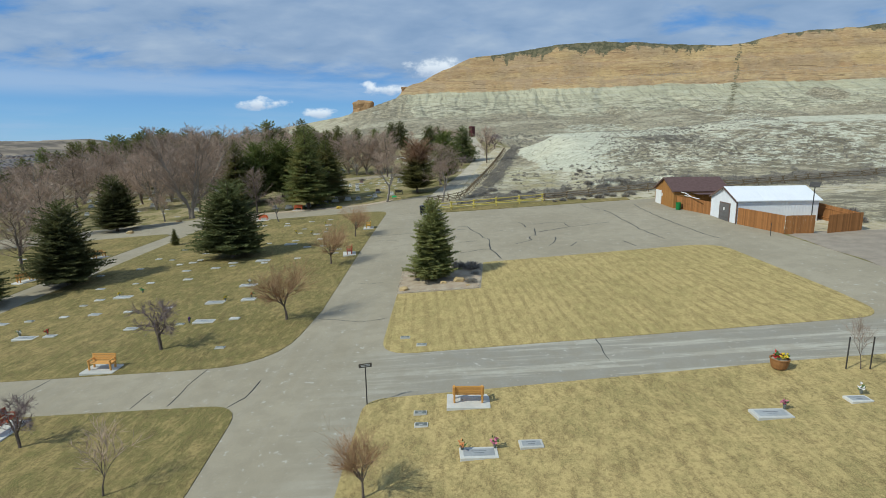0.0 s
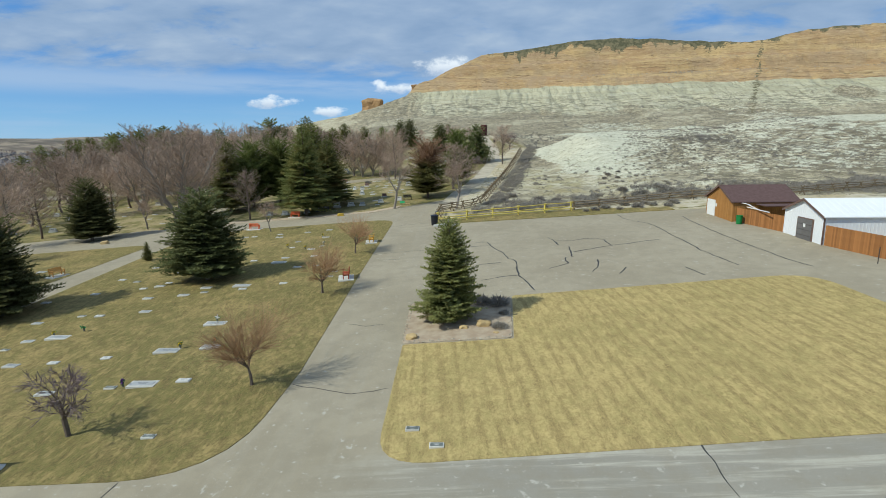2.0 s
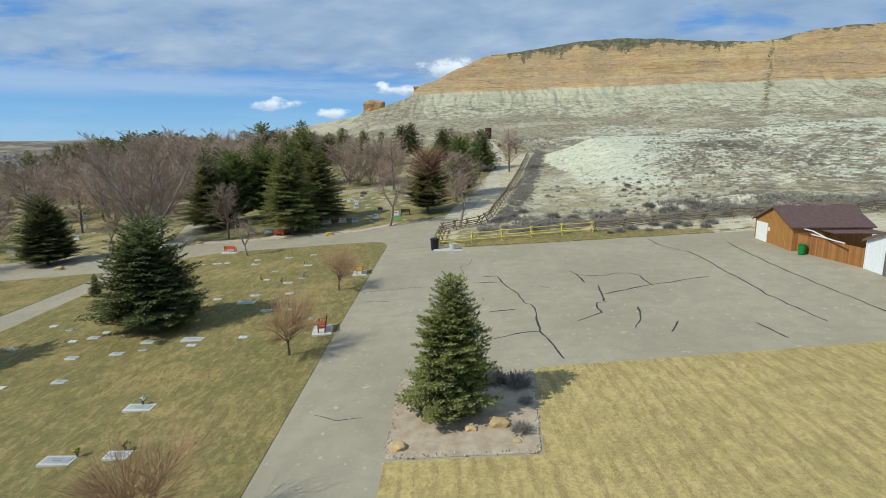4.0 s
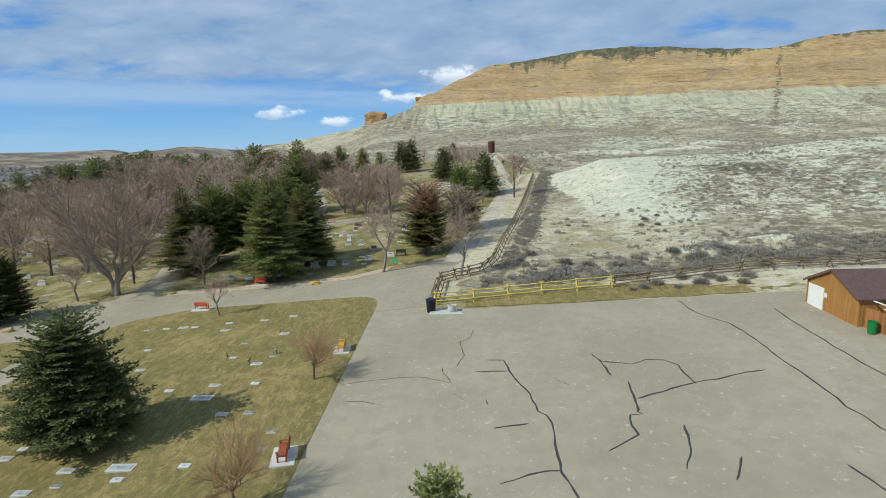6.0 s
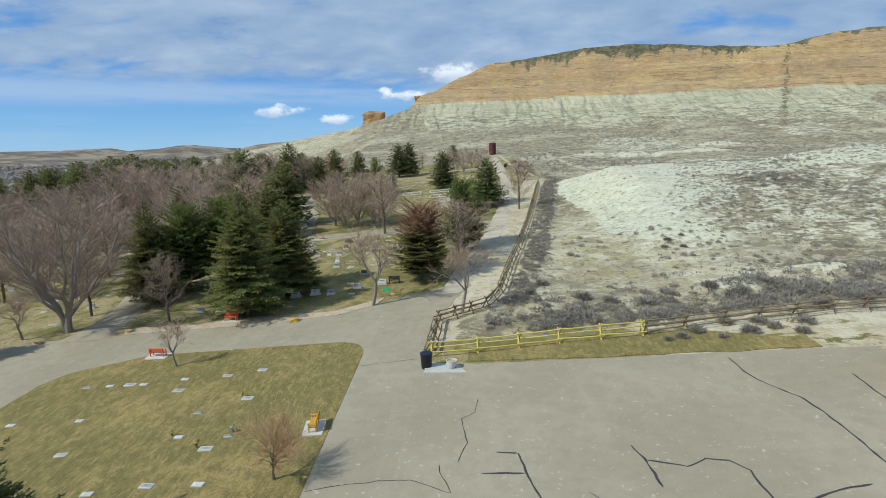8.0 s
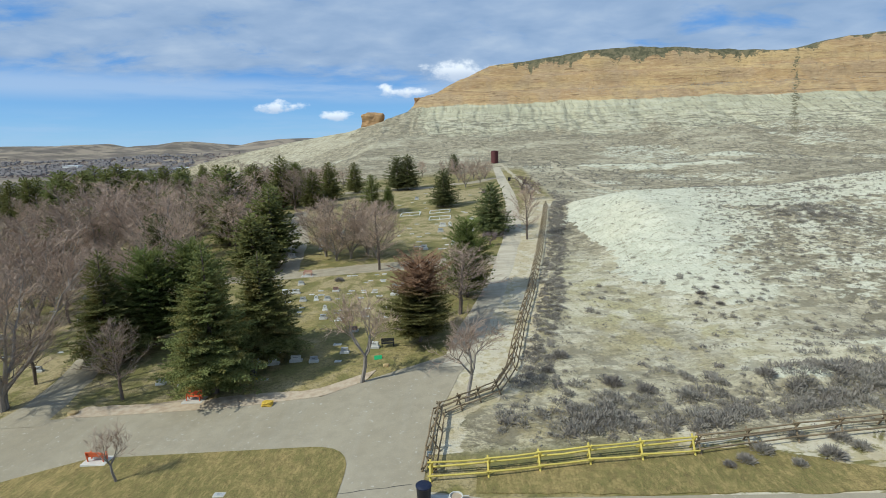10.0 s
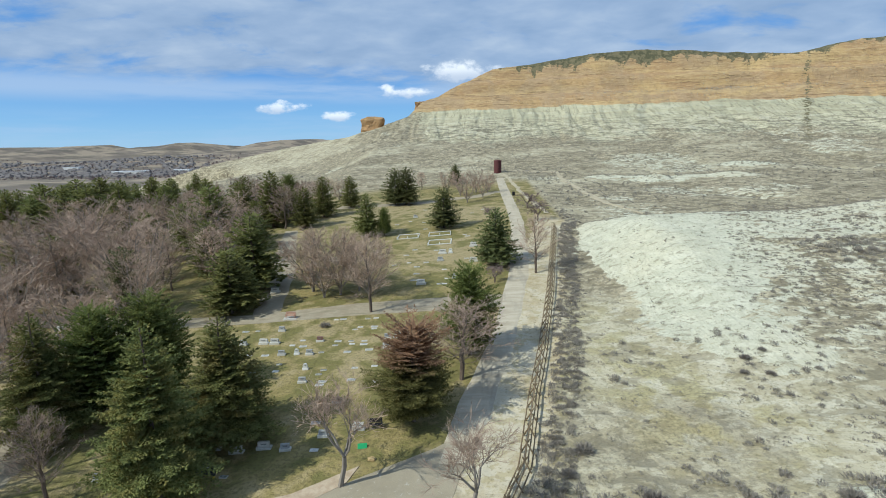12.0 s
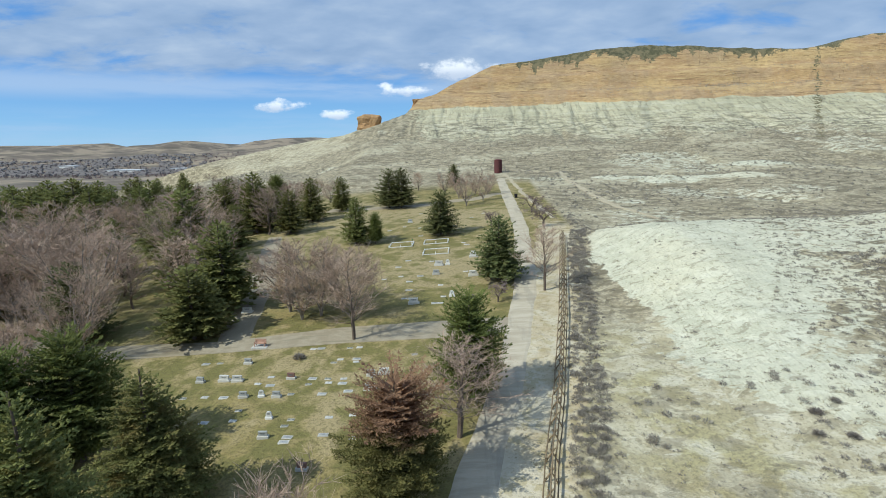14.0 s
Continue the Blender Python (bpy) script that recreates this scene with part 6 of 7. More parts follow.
def flat_marker(w_, d_, base_mat, plate_mat, label, rim=0.10, rise=0.0, bars=True):
    root = tagged(new("grave_marker"), label, "grave marker")
    box_part("base", (w_, d_, 0.22), base_mat, root, (0, 0, rise - 0.16), 0.012)
    plate = box_part("plaque", (w_ - 2 * rim, d_ - 2 * rim, 0.035), plate_mat, root, (0, 0, rise + 0.045), 0.008)
    if bars:
        for yy, ww in ((0.07, 0.5), (-0.06, 0.35)):
            box_part("inscription", ((w_ - 2 * rim) * ww, 0.035, 0.004), M_INK if plate_mat is not M_BRONZE else M_GRANITE_PALE, plate, (0, yy, 0.034))
    return root


def headstone(w_, t_, tall, mat, base_mat, label, round_top=0.0, bars=True):
    root = tagged(new("headstone"), label, "headstone")
    box_part("base", (w_ * 1.3, t_ * 1.9, 0.34), base_mat, root, (0, 0, -0.1), 0.02)
    bm = bmesh.new()
    n = 8
    shape = [(-w_ / 2, 0), (w_ / 2, 0)] + [(w_ / 2 * math.cos(a), tall - round_top + round_top * math.sin(a)) for a in [math.pi * i / n for i in range(n + 1)]] if round_top else [(-w_ / 2, 0), (w_ / 2, 0), (w_ / 2, tall), (-w_ / 2, tall)]
    a = [bm.verts.new((x, -t_ / 2, z)) for x, z in shape]
    b = [bm.verts.new((x, t_ / 2, z)) for x, z in shape]
    bm.faces.new(a)
    bm.faces.new(b[::-1])
    for i in range(len(shape)):
        j = (i + 1) % len(shape)
        bm.faces.new((a[i], b[i], b[j], a[j]))
    bmesh.ops.recalc_face_normals(bm, faces=bm.faces[:])
    tab = part("tablet", bm, mat, root)
    tab.matrix_basis = pose(0, 0, 0.24)
    if bars:
        for z, ww in ((0.62, 0.6), (0.45, 0.45)):
            box_part("inscription", (w_ * ww, 0.006, 0.05), M_INK if mat is not M_GRANITE_DARK else M_GRANITE_PALE, tab, (0, -t_ / 2 - 0.003, tall * z))
    return root


def lay(proto, x, y, turn=0.0, scale=1.0, label="", up=0.07):
    ob = copy_thing(proto, Matrix.Translation((x, y, h(x, y) + up)) @ Matrix.Rotation(radians(turn), 4, "Z") @ Matrix.Scale(scale, 4))
    ob["group"] = "graves of the cemetery"
    return ob


FLAT_A = flat_marker(0.95, 0.55, M_CONCRETE, M_GRANITE, "flat grey granite grave marker in a concrete border")
FLAT_B = flat_marker(1.5, 0.75, M_CONCRETE, M_GRANITE, "wide flat double grave marker in pale concrete", 0.14)
FLAT_C = flat_marker(0.7, 0.40, M_CONCRETE, M_BRONZE, "small flat bronze grave marker on concrete", 0.05)
FLAT_D = flat_marker(0.75, 0.45, M_GRANITE_PALE, M_GRANITE_PALE, "plain pale flat grave marker sunk in grass", 0.06)
STONE_A = headstone(0.8, 0.24, 0.42, M_GRANITE, M_CONCRETE, "upright grey granite headstone on a concrete base")
STONE_B = headstone(1.05, 0.28, 0.46, M_GRANITE_PALE, M_CONCRETE, "broad pale granite headstone on a concrete base")
STONE_C = headstone(0.55, 0.16, 0.55, M_MARBLE, M_MARBLE, "white marble headstone with a rounded top", 0.27)
STONE_D = headstone(0.8, 0.24, 0.45, M_GRANITE_PINK, M_CONCRETE, "red-brown granite headstone on a concrete base")
STONE_E = headstone(1.0, 0.24, 0.8, M_GRANITE_DARK, M_GRANITE_DARK, "polished black granite headstone")

LAWN_ROWS = [(-31.7, 63.7), (-32.6, 59.2), (-27.5, 60.5), (-30.4, 58.1), (-26.5, 56.9), (-26.8, 55.9), (-28.1, 55.4), (-22.7, 52.4), (-21.1, 52.9), (-32.1, 54.5), (-25.7, 52.1), (-35.4, 52.7), (-23.7, 48.4), (-28.8, 48.2), (-27.2, 48.0), (-31.6, 47.1), (-17.8, 53.2), (-29.1, 43.2), (-31.7, 38.4), (-29.2, 38.9), (-26.7, 39.0), (-24.0, 39.1), (-21.2, 34.9), (-17.7, 35.2), (-13.8, 35.6), (-27.0, 34.5), (-20.8, 39.4), (-33.7, 38.1), (-29.6, 41.8), (-36.6, 36.2)]
LAWN_ROWS_2 = [(-19.5, 79.1), (-23.2, 78.9), (-16.7, 79.8), (-31.7, 78.5), (-29.7, 78.5), (-27.9, 78.5), (-26.6, 78.4), (-22.6, 76.8), (-18.9, 72.9), (-28.1, 72.7), (-15.9, 74.7), (-18.6, 69.6), (-15.9, 68.0), (-15.0, 69.4), (-21.0, 63.9), (-17.7, 64.4), (-14.5, 64.3), (-15.0, 59.9), (-13.1, 59.9), (-14.5, 54.2), (-21.6, 54.3), (-33.5, 72.6), (-26, 68.2), (-30.5, 68.0)]
for i, (x, y) in enumerate(LAWN_ROWS + LAWN_ROWS_2):
    lay((FLAT_A, FLAT_D, FLAT_A, FLAT_C, FLAT_D)[i % 5], x, y, ((i * 37) % 9) - 4, 0.8 + 0.014 * ((i * 7) % 13))
for x, y in ((-16.2, 44.6), (-17.2, 40.0), (-16.0, 35.4), (-28.8, 34.4), (-27.2, 43.6), (-18.3, 54.3), (15.5, 18.8), (-17.7, 62.4)):
    lay(FLAT_B, x, y, 2.0)
for x, y in ((-14.5, 40.2), (5.5, 17.7), (19.5, 19.5), (3.4, 17.3)):
    lay(FLAT_B if x == 3.4 else FLAT_A, x, y, 3, 1.2 if x < 0 else 1.0)
for x, y in ((0.9, 20.6), (1.0, 19.6), (-0.6, 29.7), (0.5, 28.4), (-10.6, 57.3), (-10.6, 55.5), (-12.5, 30.1)):
    lay(FLAT_C, x, y, 0, 0.85)

SECTION_FLAT = [(-22.9, 123.3), (-21.3, 122.8), (-17.0, 122.6), (-14.8, 122.7), (-13.2, 122.4), (-15.4, 127.4), (-12.7, 127.3), (-16.2, 112.4), (-17.0, 114.9), (-13.4, 100.7), (-16.9, 123.8), (-15.1, 123.6), (-13.3, 123.4), (-12.2, 120.7), (-6.4, 120.7), (-14.8, 128.1), (-12.8, 128.0), (-6.0, 128.3), (-13.0, 116.0), (-12.8, 113.2), (-16.7, 115.9), (-22.6, 116.2), (-16.1, 113.1), (-22.8, 118.0), (-21.9, 124.7), (-31.6, 128.9), (-29.8, 128.9), (-19.0, 131.4), (-18.0, 131.4), (-14.3, 131.1), (-13.1, 131.1), (-25.5, 116.1), (-30.2, 121.0), (-27.8, 121.0), (-25.6, 120.7), (-18.3, 120.7), (-10.7, 116.2), (-14.9, 120.4), (-20.3, 97.6), (-9.9, 112.5), (-14.5, 105.0)]
SECTION_STONES = [(-30.0, 124.4), (-27.2, 124.4), (-25.6, 124.2), (-23.4, 120.6), (-21.4, 120.5), (-19.7, 120.3), (-19.4, 124.1), (-10.3, 123.8), (-8.9, 124.0), (-9.9, 120.8), (-26.1, 128.4), (-19.0, 116.3), (-18.4, 113.2), (-13.3, 108.5), (-22.8, 101.5), (-20.6, 100.9), (-18.2, 101.3), (-16.1, 100.9), (-21.0, 103.5), (-13.1, 102.7), (-24.6, 104.3), (-25.0, 97.6), (-10.0, 103.6), (-28.6, 97.2), (-31.5, 97.8)]
for i, (x, y) in enumerate(SECTION_FLAT):
    lay((FLAT_D, FLAT_A, FLAT_C)[i % 3], x, y, (i * 31) % 11 - 5, 1.0, up=0.0)
for i, (x, y) in enumerate(SECTION_STONES):
    lay((STONE_A, STONE_B, STONE_B, STONE_A, STONE_C, STONE_A, STONE_D)[i % 7], x, y, (i * 29) % 13 - 6, 1.0, up=0.0)
for x, y in ((-22.9, 98.0), (-21.8, 98.0)):
    lay(STONE_E, x, y, 0, 1.0, up=0.0)
UPPER_FLAT = [(-11.4, 158.5), (-8.0, 158.0), (-0.2, 158.9), (-9.2, 151.1), (-9.5, 147.4), (-8.4, 147.2), (-3.5, 147.2), (-4.6, 144.6), (-3.8, 144.5), (-9.6, 155.4), (-14.2, 157.5), (-18.8, 195.6), (-11.7, 196.3), (-10.5, 187.4), (-0.8, 178.7), (-0.1, 177.1), (1.2, 171.5), (1.1, 205.1), (4.1, 209.8), (-11.2, 168.0), (-4.2, 152.6), (-12.6, 164.2), (-6.6, 166.5), (-7.5, 199.0), (-15.6, 199.0), (-3.0, 195.5), (-9.0, 212.0), (-13.0, 216.0)]
for i, (x, y) in enumerate(UPPER_FLAT):
    lay((FLAT_D, FLAT_A)[i % 2], x, y, (i * 31) % 11 - 5, 1.15, up=0.0)
for i, (x, y) in enumerate([(-5.1, 163.6), (-3.5, 163.6), (-5.3, 158.4), (1.1, 156.4), (-7.8, 145.0), (-2.2, 147.0), (-14.8, 204.4), (1.2, 167.6), (-33.4, 145.7), (-29.0, 150.5), (-31.2, 158.0), (-27.5, 163.0)]):
    lay((STONE_B, STONE_C, STONE_A, STONE_B)[i % 4], x, y, (i * 29) % 13 - 6, 1.25, up=0.0)
# the graves between the trees further west
rnd = random.Random(12)
for i in range(64):
    x, y = -50 - 6.5 * (i % 8) + rnd.uniform(-1.2, 1.2), 97 + 5.4 * (i // 8) + rnd.uniform(-0.8, 0.8)
    lay((FLAT_D, STONE_A, FLAT_A, STONE_B)[rnd.randrange(4)], x, y, rnd.uniform(-6, 6), 1.0, up=0.0)
for i in range(14):
    x, y = -46 - 4.2 * (i % 7) + rnd.uniform(-0.8, 0.8), 56 + 9 * (i // 7) + rnd.uniform(-1, 1)
    lay((FLAT_D, FLAT_A)[i % 2], x, y, rnd.uniform(-4, 4), 1.0)
for p in (FLAT_A, FLAT_B, FLAT_C, FLAT_D, STONE_A, STONE_B, STONE_C, STONE_D, STONE_E):
    drop_proto(p)


def family_plot(x0, x1, y0, y1, label):
    """A grave plot with a low white kerb and corner posts."""
    root = tagged(new("family_plot"), label, "grave plot")
    root.matrix_basis = Matrix.Translation((x0, y0, h(x0, y0)))
    for a, b in (((0, 0), (x1 - x0, 0)), ((0, y1 - y0), (x1 - x0, y1 - y0)), ((0, 0), (0, y1 - y0)), ((x1 - x0, 0), (x1 - x0, y1 - y0))):
        bm = bmesh.new()
        pa, pb = Vector((*a, h(x0 + a[0], y0 + a[1]) - h(x0, y0) + 0.1)), Vector((*b, h(x0 + b[0], y0 + b[1]) - h(x0, y0) + 0.1))
        tube(bm, pa, pb, 0.10, 0.10, 4)
        part("kerb", bm, M_MARBLE, root)
    for i, xx in enumerate((0, (x1 - x0) * 0.5, x1 - x0)):
        ob = box_part("post", (0.17, 0.17, 0.6 + 0.35 * (i == 2)), M_MARBLE, root, (xx, 0, h(x0 + xx, y0) - h(x0, y0) - 0.05), 0.03)


family_plot(-16.5, -11.6, 178.6, 182.6, "family grave plot with a low white stone kerb")
family_plot(-9.2, -4.1, 179.4, 183.0, "family grave plot with a white kerb and posts")
family_plot(-8.7, -3.7, 171.2, 175.2, "family grave plot with tall white corner posts")


def bouquet(x, y, bloom, label, up=0.1, vase=True, size=1.0):
    root = tagged(new("flower_vase"), label, "flowers")
    root.matrix_basis = Matrix.Translation((x, y, h(x, y) + up)) @ Matrix.Scale(size, 4)
    if vase:
        bm = bmesh.new()
        tube(bm, Vector((0, 0, 0)), Vector((0, 0, 0.2)), 0.05, 0.08, 8)
        part("vase", bm, M_BRONZE, root)
    r = random.Random(int(x * 31 + y * 17))
    s1, s2 = Soup(), Soup()
    for i in range(26):
        d = Vector((r.gauss(0, 0.5), r.gauss(0, 0.5), 1)).normalized()
        p = Vector((0, 0, 0.18)) + d * r.uniform(0.08, 0.28)
        q = Vector((r.gauss(0, 1), r.gauss(0, 1), r.gauss(0.3, 0.6))).normalized()
        (s1 if i % 3 else s2).spray(p, q, q.orthogonal().normalized(), d, 0.15, 0.06, 0.05)
    part("bouquet", s1.mesh("bouquet"), bloom, root)
    part("leaves", s2.mesh("leaves"), M_LEAF, root)


for x, y, b, lab in ((2.75, 17.5, "orange", "orange and white flowers in a grave vase"), (4.05, 17.6, "pink", "pink flowers in a grave vase"), (16.2, 19.1, "pink", "pink flowers on a flat grave"), (19.9, 19.9, "white", "pale flowers in a black vase by a grave"), (-16.2, 44.9, "white", "white flowers by a flat grave"), (-16.5, 40.3, "yellow", "yellow flowers on a flat grave"), (-14.4, 40.6, "orange", "orange flowers on a flat grave"), (-17.0, 35.2, "purple", "purple flowers by a flat grave"), (-27.8, 44.0, "yellow", "yellow flowers on a flat grave"), (-26.0, 44.6, "green", "dark green wreath on a flat grave"), (-29.6, 34.9, "white", "white flowers by a flat grave"), (-27.5, 34.9, "red", "red flowers by a flat grave"), (-16.4, 75.0, "yellow", "yellow flowers by a flat grave"), (-19.2, 69.8, "yellow", "yellow flowers by a flat grave"), (-16.6, 68.2, "yellow", "yellow flowers by a flat grave"), (-14.9, 69.9, "white", "white flowers by a flat grave"), (-20.9, 97.0, "yellow", "yellow flowers by a headstone"), (-10.0, 122.6, "white", "white flowers by a headstone"), (-12.0, 183.0, "green", "green wreath by a grave plot")):
    bouquet(x, y, BLOOMS[b], lab, size=0.95)

# ---- benches
M_PINE_WOOD = mottled("orange varnished wood", (0.66, 0.35, 0.10), (0.55, 0.27, 0.07), 2.0, 0.55, stretch=(0.4, 3, 3), vary=0.08)
M_RED_WOOD = mottled("red stained wood", (0.36, 0.085, 0.035), (0.28, 0.06, 0.026), 2.0, 0.6, stretch=(0.4, 3, 3))
M_ORANGE_WOOD = mottled("bright orange wood", (0.72, 0.15, 0.05), (0.62, 0.12, 0.04), 2.0, 0.6, stretch=(0.4, 3, 3))
M_YELLOW_WOOD = mottled("golden wood", (0.62, 0.36, 0.05), (0.52, 0.29, 0.04), 2.0, 0.6, stretch=(0.4, 3, 3))


def bench(x, y, turn, mat, label, slab=True, width=1.45, slab_shift=0.0):
    """A slatted memorial bench; it faces its own -y."""
    if slab:
        pad = tagged(new("bench_pad"), "pale concrete pad under a bench", "concrete pad", kind="structure")
        pad.matrix_basis = Matrix.Translation((x, y, h(x, y) + 0.05)) @ Matrix.Rotation(radians(turn), 4, "Z")
        box_part("slab", (width + 0.55, 1.35, 0.25), M_CONCRETE, pad, (0, slab_shift, -0.17), 0.015)
    root = tagged(new("bench"), label, "bench", "memorial benches")
    root.matrix_basis = Matrix.Translation((x, y, h(x, y) + (0.13 if slab else 0.05))) @ Matrix.Rotation(radians(turn), 4, "Z") @ Matrix.Diagonal((1.0, 1.0, 0.95, 1.0))
    for xx in (-width / 2 + 0.08, width / 2 - 0.08):
        box_part("leg", (0.09, 0.09, 0.62), mat, root, (xx, -0.24, 0), 0.01)
        ob = box_part("leg", (0.09, 0.09, 0.9), mat, root, (xx, 0.24, 0), 0.01)
        ob.matrix_basis = pose(xx, 0.2, 0, -8, 0, 0)
        box_part("arm_rest", (0.1, 0.58, 0.045), mat, root, (xx, -0.04, 0.62), 0.01)
        box_part("seat_rail", (0.06, 0.5, 0.08), mat, root, (xx, 0, 0.34), 0.005)
    for i in range(5):
        box_part("seat_slat", (width, 0.088, 0.035), mat, root, (0, -0.22 + i * 0.1, 0.42), 0.008)
    for i in range(4):
        ob = box_part("back_slat", (width, 0.035, 0.095), mat, root, (0, 0, 0), 0.008)
        ob.matrix_basis = pose(0, 0.235 + 0.016 * i, 0.5 + i * 0.108, -8, 0, 0)
    return root


bench(3.1, 21.35, 180, M_PINE_WOOD, "orange varnished wooden bench on a concrete pad", slab_shift=0.0)
bench(-18.7, 27.9, 0, M_PINE_WOOD, "orange varnished wooden bench on a pale concrete pad")
bench(-19.3, 21.3, 90, M_RED_WOOD, "red-stained wooden bench on a concrete pad")
bench(-8.9, 54.6, -78, M_RED_WOOD, "red-stained wooden bench on a concrete pad beside the road")
bench(-9.2, 69.8, -82, M_YELLOW_WOOD, "golden wooden bench on a concrete pad beside the road")
bench(-29.0, 84.6, 180, M_ORANGE_WOOD, "bright orange wooden bench on a concrete pad")
bench(-25.9, 94.0, 0, M_ORANGE_WOOD, "orange wooden bench under a spruce")
bench(-42.2, 62.8, 75, M_PINE_WOOD, "orange wooden bench beside the lane")
bench(-43.5, 52.5, 75, M_PINE_WOOD, "orange wooden bench beside the lane")
bench(-26.4, 133.0, 0, mottled("weathered pink wood", (0.50, 0.30, 0.22), (0.40, 0.23, 0.165), 2.0, 0.8), "faded pink-brown wooden bench on a concrete pad beside the lane")
bench(-8.4, 103.6, 10, M_BLACK, "dark metal bench on the grass", False)

# ---- posts, signs and small furniture
M_STEEL_DARK = mottled("dark steel", (0.06, 0.055, 0.05), (0.09, 0.085, 0.08), 3.0, 0.5, 0.6)
M_SIGN = mottled("brown sign board", (0.10, 0.085, 0.065), (0.14, 0.12, 0.095), 3.0, 0.7)
M_WOVEN = mottled("brown planter wood", (0.34, 0.17, 0.06), (0.26, 0.12, 0.045), 4.0, 0.8)


def post_sign(name, x, y, tall, board, label, turn=0.0, mat=M_SIGN):
    root = tagged(new(name), label, "sign")
    root.matrix_basis = Matrix.Translation((x, y, h(x, y) - 0.1)) @ Matrix.Rotation(radians(turn), 4, "Z")
    bm = bmesh.new()
    tube(bm, Vector((0, 0, 0)), Vector((0, 0, tall)), 0.03, 0.03, 8)
    part("post", bm, M_STEEL_DARK, root)
    if board:
        b = box_part("board", (board[0], 0.04, board[1]), mat, root, (0, 0, tall - 0.02), 0.008)
        for z in (0.3, 0.62):
            box_part("lettering", (board[0] * 0.7, 0.006, board[1] * 0.13), M_GRANITE_PALE, b, (0, -0.024, board[1] * z))


post_sign("street_sign", -1.72, 21.75, 2.05, (0.62, 0.2), "brown street sign board on a thin steel post", 18)
sheet = tagged(new("green_sign"), "small bright green board lying tilted on the grass", "sign")
sheet.matrix_basis = Matrix.Translation((-9.0, 100.6, h(-9.0, 100.6))) @ Euler((radians(-50), 0, radians(12))).to_matrix().to_4x4()
box_part("board", (0.85, 0.03, 0.5), mottled("bright green plastic", (0.04, 0.42, 0.16), (0.03, 0.34, 0.12), 3.0, 0.5), sheet, (0, 0, 0.0), 0.01)
post_sign("road_sign", -2.1, 81.9, 1.0, (0.3, 0.42), "small blue-grey sign on a post by the fence", 5, mottled("blue grey sign", (0.16, 0.22, 0.27), (0.12, 0.17, 0.21), 3.0, 0.5))
post_sign("marker_post", 32.9, 49.2, 1.4, None, "thin dark steel marker post by the gravel")
for x, y in ((20.9, 22.2), (21.9, 22.05)):
    post_sign("tree_stake", x, y, 1.75, None, "dark steel stake beside a young tree")


def solar_lamp(x, y):
    root = tagged(new("solar_lamp"), "tall steel pole with a tilted solar panel", "street lamp")
    root.matrix_basis = Matrix.Translation((x, y, h(x, y) - 0.1))
    bm = bmesh.new()
    tube(bm, Vector((0, 0, 0)), Vector((0, 0, 4.6)), 0.06, 0.045, 8)
    part("pole", bm, M_STEEL_DARK, root)
    p = box_part("solar_panel", (0.9, 0.6, 0.05), M_STEEL_DARK, root, (0, 0, 4.6), 0.01)
    p.matrix_basis = pose(0, 0, 4.65, 45, 0, -50)


solar_lamp(37.4, 50.4)


def tub(name, x, y, r, tall, mat, soil, label, up=0.05):
    root = tagged(new(name), label, "planter")
    root.matrix_basis = Matrix.Translation((x, y, h(x, y) + up))
    bm = bmesh.new()
    prev = None
    for z, kk in ((0, 0.72), (0.12, 0.8), (0.55, 0.95), (0.9, 1.0), (0.92, 1.06), (1.0, 1.06), (1.0, 0.93), (0.82, 0.9)):
        ring = [bm.verts.new((r * kk * math.cos(i * math.tau / 18), r * kk * math.sin(i * math.tau / 18), tall * z)) for i in range(18)]
        if prev:
            for i in range(18):
                bm.faces.new((prev[i], prev[(i + 1) % 18], ring[(i + 1) % 18], ring[i]))
        prev = ring
    part("pot", bm, mat, root)
    bm = bmesh.new()
    bmesh.ops.create_circle(bm, cap_ends=True, radius=r * 0.9, segments=18, matrix=Matrix.Translation((0, 0, tall * 0.84)))
    part("soil", bm, soil, root)


tub("planter_tub", 18.1, 22.7, 0.42, 0.5, M_WOVEN, M_BED, "wooden half-barrel planter with flowers on the lawn", 0.08)
bouquet(18.0, 22.7, BLOOMS["red"], "red and yellow flowers in a barrel planter", 0.35, False, 1.2)
bouquet(18.25, 22.6, BLOOMS["yellow"], "yellow and white flowers in a barrel planter", 0.35, False, 1.2)
pad = tagged(new("bin_pad"), "pale concrete pad beside the trash bin", "concrete pad", kind="structure")
pad.matrix_basis = Matrix.Translation((-0.6, 77.9, h(-0.6, 77.9) + 0.04))
box_part("slab", (3.4, 1.9, 0.2), M_CONCRETE, pad, (0, 0, -0.13), 0.015)
tub("stone_planter", -0.1, 77.9, 0.42, 0.62, M_CONCRETE, M_BED, "round pale concrete planter filled with soil", 0.1)

